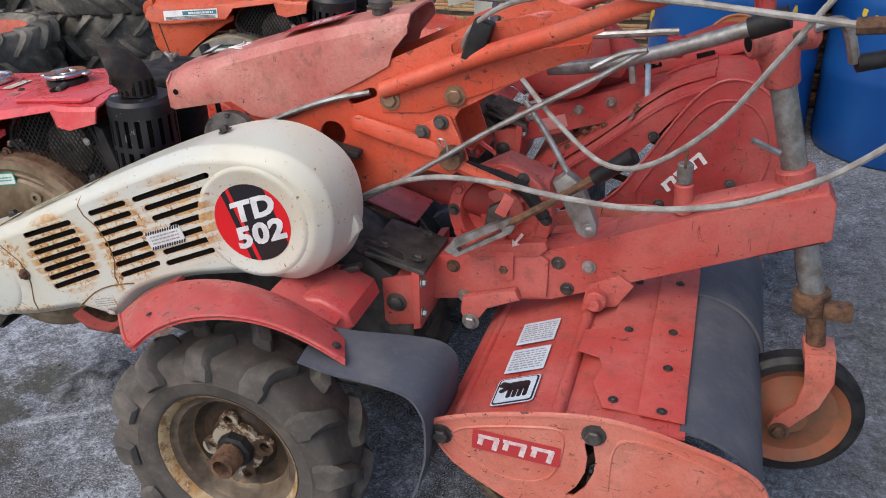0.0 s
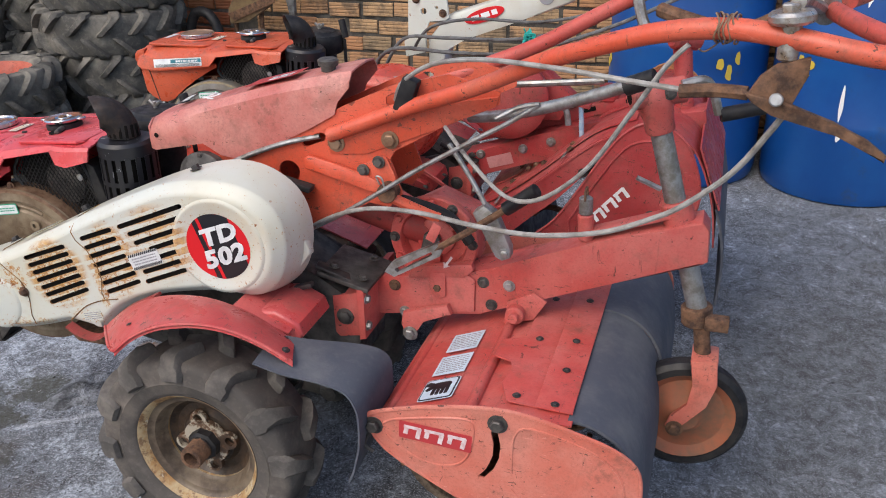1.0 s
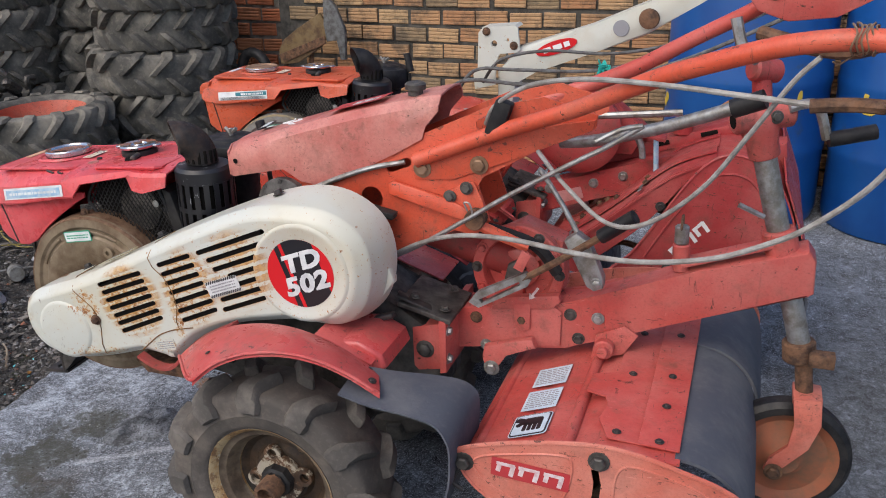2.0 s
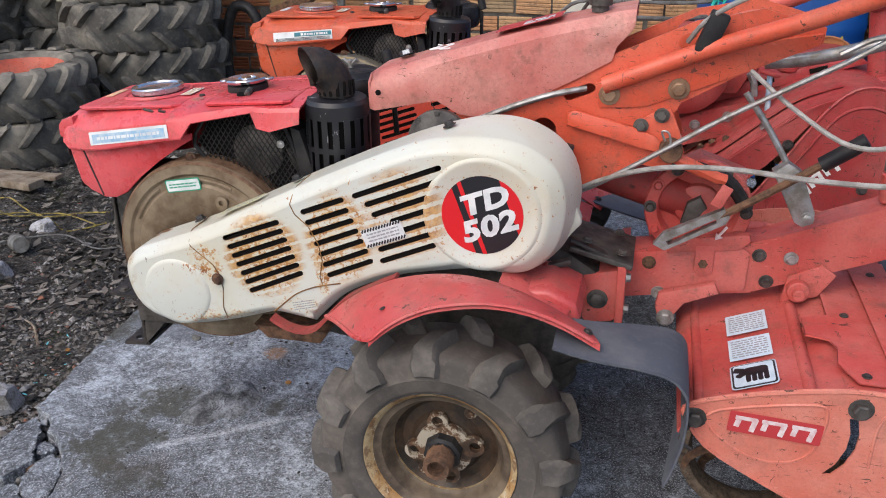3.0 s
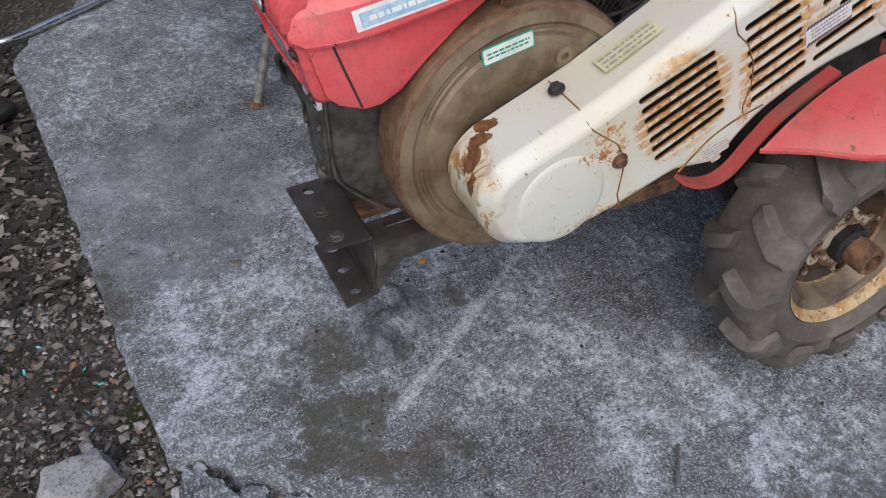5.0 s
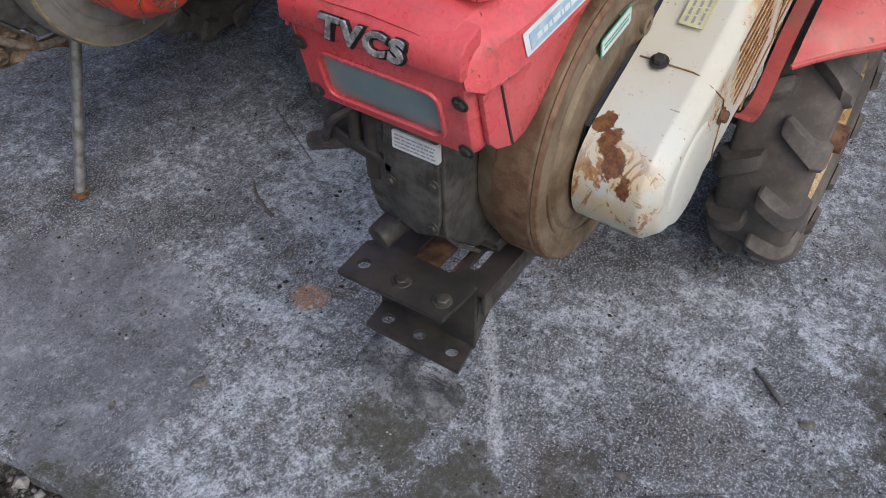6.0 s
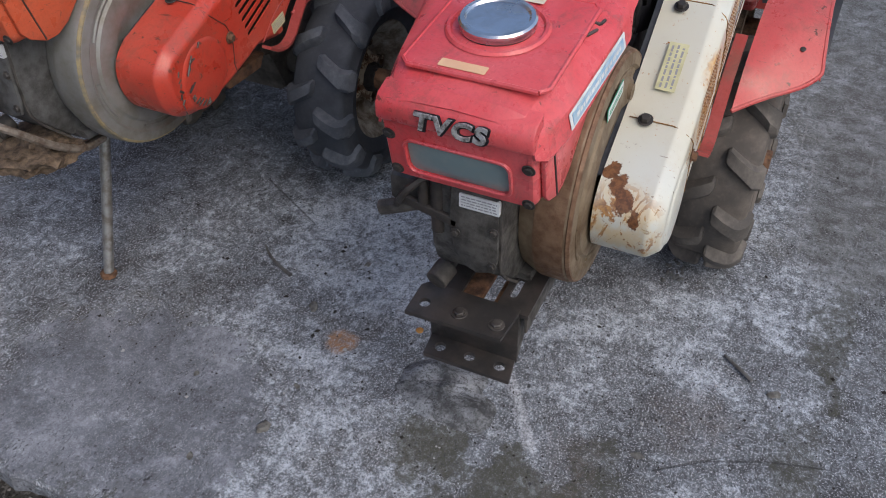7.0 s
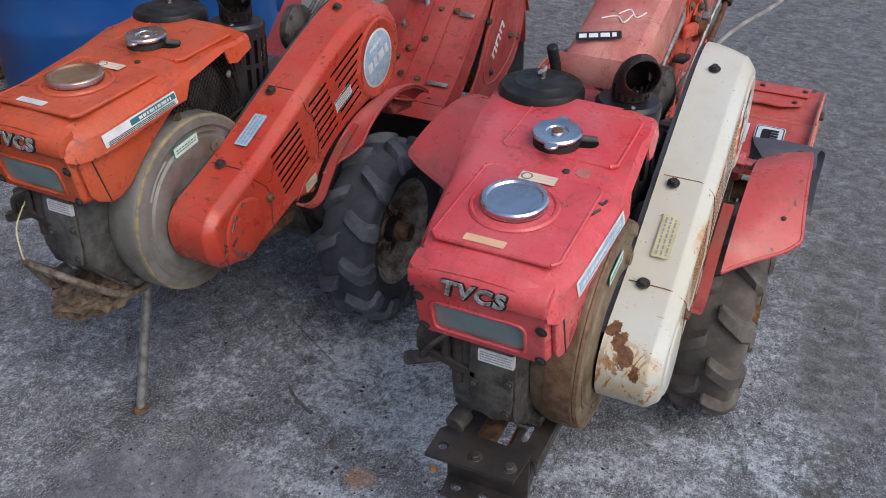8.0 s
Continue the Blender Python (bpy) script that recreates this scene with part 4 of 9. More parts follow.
    part("hood_letters", text_bm("TVCS", 0.037, ml @ Matrix.Translation((0, 0, 0.0026)) @ Matrix.Diagonal((1.12, 1, 1, 1)), 0.0015, 0.16, 1.16, 0.0014), WORNS, nose, "raised worn silver lettering", 0)
    part("letter_backing", text_bm("TVCS", 0.037, ml @ Matrix.Translation((0.0012, -0.0012, 0.0005)) @ Matrix.Diagonal((1.12, 1, 1, 1)), 0.0014, 0.16, 1.16, 0.0030), BLACKI, nose, smooth=0)
    for ob in [nose] + list(nose.children_recursive):
        for v in ob.data.vertices:
            v.co.x += 0.24 * max(0.0, 0.795 - v.co.z)
    # side skirts, arched over the flywheel on the open side
    skirt = [(-0.886, 0.80), (-0.862, 0.700), (-0.845, 0.682), (-0.811, 0.667), (-0.785, 0.668), (-0.755, 0.682), (-0.715, 0.722), (-0.67, 0.762), (-0.615, 0.795), (-0.585, 0.812), (-0.585, 0.825), (-0.70, 0.815)]
    part("side_skirt", prism(skirt, -0.130, -0.122, bev=0.003), P["skirt"], hood)
    part("side_skirt", prism([(-0.886, 0.835), (-0.862, 0.70), (-0.84, 0.69), (-0.60, 0.74), (-0.42, 0.80), (-0.40, 0.855)], 0.108, 0.114, bev=0.002), P["skirt"], hood)
    part("skirt_joint", tube([(-0.850, -0.1305, 0.785), (-0.836, -0.1305, 0.74), (-0.814, -0.1305, 0.672)], 0.0018, 5), DARKST, hood)
    part("hood_corner_lip", tube([(r[-1][0], r[-1][1], r[-1][2]) for r in rows[1:5]], 0.004, 6), hood_mat, hood)
    lay = []
    for x in (-0.818, -0.77, -0.72, -0.67, -0.621):
        a, b = next((p, q) for p, q in zip(rows, rows[1:]) if p[0][0] <= x <= q[0][0])
        f = (x - a[0][0]) / (b[0][0] - a[0][0])
        hi_, lo_ = Vector(a[9]).lerp(Vector(b[9]), f), Vector(a[10]).lerp(Vector(b[10]), f)
        lay.append([hi_.lerp(lo_, 0.14), hi_.lerp(lo_, 0.84)])
    u_ = (lay[-1][0] - lay[0][0]).normalized()
    o_ = (lay[0][0] + lay[0][1] + lay[-1][0] + lay[-1][1]) / 4
    mlab = face_pose(o_, u_, lay[2][0] - lay[2][1])
    mlab = mlab @ Matrix.Translation((0, 0, 0.0045))
    sl = part("side_label", card(mlab, 0.200, 0.028, 0.002, 0.001), LAB, hood, "pale strip label with unreadable print")
    if P["b"]:
        part("label_field", card(mlab @ Matrix.Translation((0.035, 0.0045, 0)), 0.125, 0.012, 0.001, 0.0018), TEALI, sl)
    if not P["b"]:
        part("label_field", card(mlab @ Matrix.Translation((0.0, -0.001, 0)), 0.184, 0.019, 0.001, 0.0018), LABB, sl)
    else:
        for e_ in range(3):
            part("label_stripe", card(mlab @ Matrix.Translation((0.0, -0.0055 - 0.0032 * e_, 0)), 0.184, 0.0016, 0.0004, 0.0018), BLACKI, sl)
    part("label_print", bars(mlab @ Matrix.Translation((0.04 if P["b"] else 0.0, 0.004 if P["b"] else -0.001, 0)), 0.09 if P["b"] else 0.16, 0.009, 1, 0.0026, 9, 0.7), LAB, sl, smooth=0)
    # scraped paint
    rnd = random.Random(77)
    if not P["b"]:
        for line in (((-0.672, -0.102), (-0.660, -0.098), (-0.652, -0.108), (-0.655, -0.124), (-0.636, -0.128)), ((-0.700, -0.100), (-0.692, -0.118), (-0.680, -0.122), (-0.668, -0.126)), ((-0.640, -0.094), (-0.628, -0.098))):
            part("paint_scrape", tube([(x + rnd.uniform(-0.003, 0.003), y + rnd.uniform(-0.002, 0.002), 0.8765 + (x + 0.60) * 0.088 - 0.55 * max(0.0, -0.118 - y)) for x, y in line], 0.0028, 5, 3), CAST, hood)
    # raised panel, caps, small stickers
    tilt = math.degrees(math.atan2(0.05, 0.55))
    for cx, ln, w in ((-0.735, 0.235, 0.215), (-0.462, 0.185, 0.215)):
        pts = [(cx + a * ln / 2, -0.008 + b * w / 2) for a, b in ((-1, -0.9), (-0.9, -1), (0.9, -1), (1, -0.9), (1, 0.9), (0.9, 1), (-0.9, 1), (-1, 0.9))]
        z = 0.8775 + (cx + 0.60) * 0.088
        pb = prism(pts, 0, 0.0060, "z", 0.004, 3)
        pb.transform(Matrix.Translation((cx, 0, z)) @ pose(0, 0, 0, 0, -4.4, 0) @ Matrix.Translation((-cx, 0, 0)))
        panel = part("hood_panel", pb, hood_mat, hood)
        # pressed bead round the panel
        mp = Matrix.Translation((cx, 0, z)) @ pose(0, 0, 0, 0, -4.4, 0) @ Matrix.Translation((-cx, 0, 0))
        ring = list(pts)
        part("panel_bead", tube([mp @ Vector((x, y, 0.0030)) for x, y in ring + ring[:1]], 0.0040, 6, 1), hood_mat, panel)
    mc = pose(-0.728, 0.004, 0.8655, 0, -4.4, 0)
    cap = part("fuel_cap", lathe([(0.054, 0.011), (0.057, 0.013), (0.057, 0.023), (0.054, 0.026), (0.048, 0.026), (0.045, 0.0225), (0.0, 0.0205)], mc, 48), P["cap"], hood, P["cap_label"])
    if P["b"]:
        part("cap_band", lathe([(0.0565, 0.0125), (0.0580, 0.014), (0.0580, 0.023), (0.0565, 0.0245)], mc, 48, close=False), CHROME, cap, "chrome band")
    part("cap_seal", lathe([(0.0, 0.0095), (0.0555, 0.0095), (0.0560, 0.0135), (0.054, 0.0140)], mc, 40, close=False), DARKST, cap)
    part("filler_dish", lathe([(0.0770, 0.0080), (0.0735, 0.0120), (0.0690, 0.0118), (0.0655, 0.0075)], mc, 48, close=False), hood_mat, cap)
    part("filler_neck", lathe([(0.078, 0.0), (0.076, 0.006), (0.062, 0.009), (0.052, 0.011), (0.05, 0.016)], mc, 40), hood_mat, cap)
    mr = pose(-0.512, 0.008, 0.883, 0, -4.4, 0)
    # near-black plug laid on the hood, painting the shaded gap
    part("radiator_opening", prism(slot2((0.004, -0.004), (0.018, -0.058), 0.016), 0.0070, 0.0115, "z"), INSIDE_SHADE, hood).data.transform(mr)
    rc = part("radiator_cap", lathe([(0.030, 0.01), (0.030, 0.024), (0.044, 0.026), (0.046, 0.031), (0.043, 0.0345), (0.022, 0.033), (0.020, 0.030), (0.012, 0.030), (0.010, 0.034), (0.0, 0.035)], mr, 40), CHROME, hood, "small pressed chrome radiator cap")
    part("cap_neck", lathe([(0.044, 0.006), (0.043, 0.020), (0.034, 0.0245), (0.0, 0.0245)], mr, 36, close=False), BLACKP, rc)
    part("cap_rivet", lathe([(0.011, 0.0335), (0.010, 0.0360), (0.004, 0.0365), (0.0, 0.0350)], mr, 18), RUST, rc)
    for e_ in (1, -1):
        part("cap_ear", cyl(mr @ Vector((0.048 * e_, 0.006 * e_, 0.026)), mr @ Vector((0.048 * e_, 0.006 * e_, 0.032)), 0.013, 16, 0.002), CHROME, rc)
    part("overflow_pipe", cyl(mr @ Vector((0.02, -0.03, 0.014)), mr @ Vector((0.03, -0.068, 0.012)), 0.007), CAST, rc)
    for x, y, w, h, mt, sd in ((-0.640, -0.004, 0.026, 0.066, LABP, 3), (-0.838, 0.01, 0.018, 0.07, LABO if not P["b"] else LAB, 0)):
        mm = face_pose((x, y, 0.8850 + (x + 0.60) * 0.088), (0, -1, 0), (1, 0, 0.08))
        s = part("top_sticker", card(mm, h, w, 0.002, 0.001), mt, hood)
        if sd:
            part("sticker_print", bars(mm @ Matrix.Translation((h * 0.14, 0, 0)), h * 0.60, w * 0.62, 2, 0.0018, sd, 0.35), LABO, s, smooth=0)
            part("sticker_pictogram", lathe([(0.0105, 0.0012), (0.0105, 0.0018), (0.0078, 0.0018), (0.0078, 0.0012)], mm @ Matrix.Translation((-h * 0.31, 0, 0)), 24, close=False), FLYRIM, s)
    if not P["b"]:
        part("rubber_plug", lathe([(0.014, 0), (0.013, 0.004), (0, 0.005)], pose(-0.592, -0.070, 0.881, 0, -4, 0), 20), PINK, hood)
    bolt((-0.598, -0.040, 0.880), (0, 0, 1), hood, 0.007, 0.007, DARKST, "hood_screw")
    # fan guard: expanded mesh over the fan
    gm = B()
    gpts = [(-0.592, 0.795), (-0.566, 0.848), (-0.442, 0.880), (-0.424, 0.846), (-0.385, 0.846), (-0.352, 0.752), (-0.345, 0.712), (-0.46, 0.70), (-0.53, 0.725)]
    for i in range(34):
        for s in (1, -1):
            # diamond lattice clipped to the guard outline
            x0 = -0.66 + i * 0.0115 if s > 0 else -0.58 + i * 0.0115
            pts = [(x0 + s * 0.0625 * t / 24 * 2.0, 0.70 + 0.19 * t / 24) for t in range(25)]
            run = []
            for p in pts + [None]:
                ok = p is not None
                if ok:
                    c = False
                    for a, b in zip(gpts, gpts[1:] + gpts[:1]):
                        if (a[1] > p[1]) != (b[1] > p[1]) and p[0] < (b[0] - a[0]) * (p[1] - a[1]) / (b[1] - a[1]) + a[0]:
                            c = not c
                    ok = c
                if ok:
                    run.append(p)
                else:
                    if len(run) > 1:
                        tube([(run[0][0], -0.108, run[0][1]), (run[-1][0], -0.108, run[-1][1])], 0.0012, 4, 1, gm)
                    run = []
    # solid near-black backing paints the shaded space behind the mesh
    fan = part("fan_guard", prism(gpts, -0.086, -0.082), INSIDE_SHADE, root, "black expanded-metal fan guard")
    part("guard_mesh", gm, BLACKP, fan, smooth=0)
    part("guard_edge", tube([(u, -0.107, v) for u, v in gpts + gpts[:1]], 0.004, 6, 2), BLACKP, fan)
    part("guard_side", prism([(-0.372, 0.85), (-0.35, 0.84), (-0.315, 0.72), (-0.345, 0.70)], -0.112, -0.05, bev=0.003), BLACKP, fan)
    part("fan_hub", lathe([(0.056, 0), (0.055, 0.006), (0.034, 0.008), (0.028, 0.012), (0.012, 0.013), (0.010, 0.018), (0, 0.018)], pose(-0.455, -0.086, 0.785, 90), 32), CAST, fan)
    bolt((-0.393, -0.112, 0.810), (0, -1, 0), fan, 0.006, 0.004, ZINC)
    bolt((-0.594, -0.125, 0.772), (0, -1, 0), fan, 0.008, 0.008, RUST)
    # muffler with slotted guard and curved outlet
    mm = pose(-0.284, -0.062, 0.695)
    mf_ = part("muffler", lathe([(0.048, 0), (0.054, 0.01), (0.056, 0.185), (0.052, 0.194), (0.020, 0.196), (0.020, 0.21)], mm, 36), INSIDE_SHADE, root, "black muffler with slotted heat guard")
    gb = B()
    for i in range(18):
        a0, a1 = 2 * math.pi * i / 18, 2 * math.pi * (i + 0.55) / 18
        seg = [a0 + (a1 - a0) * j / 2 for j in range(3)]
        part("guard_slat", loft([[mm @ Vector((0.066 * math.cos(a), 0.066 * math.sin(a), z)) for z in (0.05, 0.175)] for a in seg], 0.002), BLACKW, mf_)
    for z0, z1 in ((0.0, 0.052), (0.104, 0.116), (0.172, 0.2)):
        lathe([(0.066, z0), (0.0665, z1)], mm, 36, gb, False)
    part("heat_guard", gb, BLACKW, mf_, "black slotted guard, paint scuffed white")
    part("guard_lid", lathe([(0.0665, 0.198), (0.060, 0.208), (0.03, 0.210), (0.0, 0.210)], mm, 36), BLACKW, mf_)
    el = B()
    rings = []
    for i in range(9):
        t = i / 8
        a = radians(86 * t)
        sw = 0.052 * (1 - math.cos(a))
        c = Vector((-0.284 - 0.74 * sw, -0.062 - 0.67 * sw, 0.908 + 0.062 * math.sin(a)))
        d = Vector((-0.74 * math.sin(a), -0.67 * math.sin(a), math.cos(a)))
        s1 = d.orthogonal().normalized() if i == 0 else (s1 - s1.dot(d) * d).normalized()
        s2 = d.cross(s1).normalized()
        rr = 0.037 + 0.002 * t
        rings.append([c + rr * (math.cos(q) * s1 + math.sin(q) * s2) for q in (2 * math.pi * j / 20 for j in range(21))])
    # the mouth is cut at a slant and dented
    rings[-1] = [p + Vector((0.018 * (0.95 - p.z) / 0.04, 0, 0.004 * math.sin(30 * p.y))) for p in rings[-1]]
    loft(rings, 0.002, el)
    outlet = part("exhaust_elbow", el, SOOT if not P["b"] else P["elbow"], mf_, "curved exhaust outlet")
    # near-black blocks on the pipe wall paint the shaded slits
    slits = B()
    for i in range(11):
        box((-0.284 + 0.0365 * math.cos(radians(-220 + 22 * i)), -0.062 + 0.0365 * math.sin(radians(-220 + 22 * i)), 0.926), (0.004, 0.007, 0.030), (0, 0, -220 + 22 * i), 0.001, 1, slits)
    part("outlet_slit", slits, INSIDE_SHADE, outlet)
    bolt((-0.300, -0.100, 0.960), (0, -1, 0.2), outlet, 0.006, 0.004, DARKST)
    # air cleaner
    ma = pose(-0.313, 0.112, 0.682)
    ac = part("air_cleaner", lathe([(0.055, 0), (0.060, 0.02), (0.060, 0.16), (0.082, 0.17), (0.088, 0.178), (0.088, 0.222), (0.082, 0.232), (0.060, 0.236), (0.055, 0.241), (0.02, 0.243), (0.0, 0.244)], ma, 44), BLACKP, root, "round black air cleaner")
    part("wing_nut", tube([ma @ Vector(p) for p in ((-0.016, 0.0, 0.262), (-0.008, 0, 0.255), (0, 0, 0.25), (0.008, 0, 0.255), (0.016, 0.0, 0.262))], 0.005, 6, 4, cyl(ma @ Vector((0, 0, 0.242)), ma @ Vector((0, 0, 0.262)), 0.006)), ZINC, ac)
    part("intake_pipe", tube([(-0.335, 0.11, 0.75), (-0.30, 0.12, 0.72), (-0.20, 0.08, 0.68), (-0.15, 0.03, 0.62)], 0.03, 10), BLACKP, ac)
    part("choke_grip", cyl((-0.215, 0.115, 0.905), (-0.235, 0.122, 0.965), 0.012, bm=cyl((-0.21, 0.112, 0.78), (-0.22, 0.115, 0.90), 0.006)), BLACKP, root)
    # pipes and brackets behind the fan, seen past the cover
    part("fuel_tank_strap", tube([(-0.38, -0.1, 0.80), (-0.34, -0.09, 0.70), (-0.30, -0.08, 0.62)], 0.008, 6), DARKST, root)
    part("gear_cover", lathe([(0.060, 0), (0.062, 0.02), (0.048, 0.03), (0.02, 0.04), (0, 0.04)], pose(-0.065, -0.07, 0.832, 90), 28), CAST, root, "round cast gear cover with bolts")
    for a in range(0, 360, 45):
        bolt((-0.065 + 0.053 * math.cos(radians(a)), -0.092, 0.832 + 0.053 * math.sin(radians(a))), (0, -1, 0), root, 0.006, 0.006, CAST)


def front_end(root, P):
    if P["b"]:
        bum = part("front_bumper", tube([(-0.80, 0.085, 0.43), (-0.865, 0.09, 0.485), (-0.885, 0.075, 0.505), (-0.885, 0.0, 0.500), (-0.875, -0.03, 0.490), (-0.80, -0.055, 0.42), (-0.74, -0.06, 0.385), (-0.68, -0.055, 0.375)], 0.0085, 8), BUMPER, root, "bent rusty bumper tube with mud")
        part("bumper_stay", tube([(-0.885, 0.07, 0.505), (-0.85, 0.072, 0.44), (-0.80, 0.07, 0.395)], 0.0085, 8), BUMPER, bum)
        part("bumper_stay", tube([(-0.74, -0.06, 0.385), (-0.66, -0.02, 0.36), (-0.60, 0.03, 0.345)], 0.009, 8), BUMPER, bum)
        mud = B()
        bmesh.ops.create_icosphere(mud, subdivisions=4, radius=1.0)
        for v in mud.verts:
            d = 1 + 0.45 * noise.noise(v.co * 1.7) + 0.28 * noise.noise(v.co * 4.5 + Vector((3, 0, 0))) + 0.12 * noise.noise(v.co * 12)
            v.co = Vector((-0.795 + 0.075 * d * v.co.x, 0.012 + 0.075 * d * v.co.y, 0.395 + 0.036 * d * v.co.z))
        part("caked_mud", mud, MUD, bum, "dry brown mud caked on the bumper", 40)
        stand = part("prop_stand", cyl((-0.600, 0.030, 0.325), P["foot"], 0.0125, 12), ZINC, root, "dull steel prop stand")
        part("stand_foot", cyl(Vector(P["foot"]) + Vector((0.0, 0, 0.012)), Vector(P["foot"]) - Vector((0, 0, 0.002)), 0.02, 8), RUST, stand)
        part("stand_clip", tube([(-0.60, 0.03, 0.30), (-0.63, 0.06, 0.305), (-0.66, 0.08, 0.30)], 0.008, 6), RUST, stand)
        part("loose_wire", tube([(-0.84, 0.085, 0.64), (-0.87, 0.10, 0.58), (-0.885, 0.085, 0.53), (-0.885, 0.078, 0.505)], 0.0018, 5), LABY, root)
        return
    up = plate([(-0.885, 0.098), (-0.815, 0.100), (-0.803, 0.09), (-0.803, -0.078), (-0.812, -0.082), (-0.880, -0.076)], [ring2(-0.853, 0.075, 0.0105, 14)], 0.393, 0.401, "z")
    br = part("hitch_bracket", up, DARKST, root, "dark steel front bracket with two rows of holes")
    part("bracket_web", box((-0.803, 0.004, 0.333), (0.008, 0.170, 0.130), (0, 0, 0), 0.002), DARKST, br)
    low = plate([(-0.857, 0.080), (-0.857, -0.086), (-0.795, -0.076), (-0.795, 0.088)], [ring2(-0.831, y, 0.0105, 14) for y in (0.058, 0.0, -0.058)], 0.266, 0.274, "z")
    part("bracket_lower_plate", low, DARKST, br)
    for y, sl in ((0.062, 1), (-0.066, 1)):
        rail = plate([(-0.805, y - 0.030), (-0.805, y + 0.030), (-0.62, y + 0.030), (-0.62, y - 0.030)], [slot2((-0.765, y + 0.012), (-0.725, y + 0.012), 0.007)], 0.384, 0.392, "z")
        part("bracket_rail", rail, DARKST, br)
        part("rail_web", box((-0.70, y * 1.38, 0.366), (0.20, 0.006, 0.045), (0, 0, 0), 0.002), CAST, br)
    part("bracket_channel", prism([(-0.80, 0.372), (-0.80, 0.384), (-0.62, 0.384), (-0.62, 0.372)], -0.004, 0.036, bev=0.002), RUST, br)
    part("bracket_channel", prism([(-0.80, 0.374), (-0.80, 0.384), (-0.62, 0.384), (-0.62, 0.374)], -0.040, -0.026, bev=0.002), RUST, br)
    for y in (0.010, -0.058):
        part("bracket_bolt", bolt_bm((-0.853, y, 0.401), (0, 0, 1), 0.010, 0.007), CAST, br)
    part("bracket_gusset", prism([(-0.803, 0.27), (-0.79, 0.39), (-0.70, 0.385)], -0.080, -0.074), CAST, br)


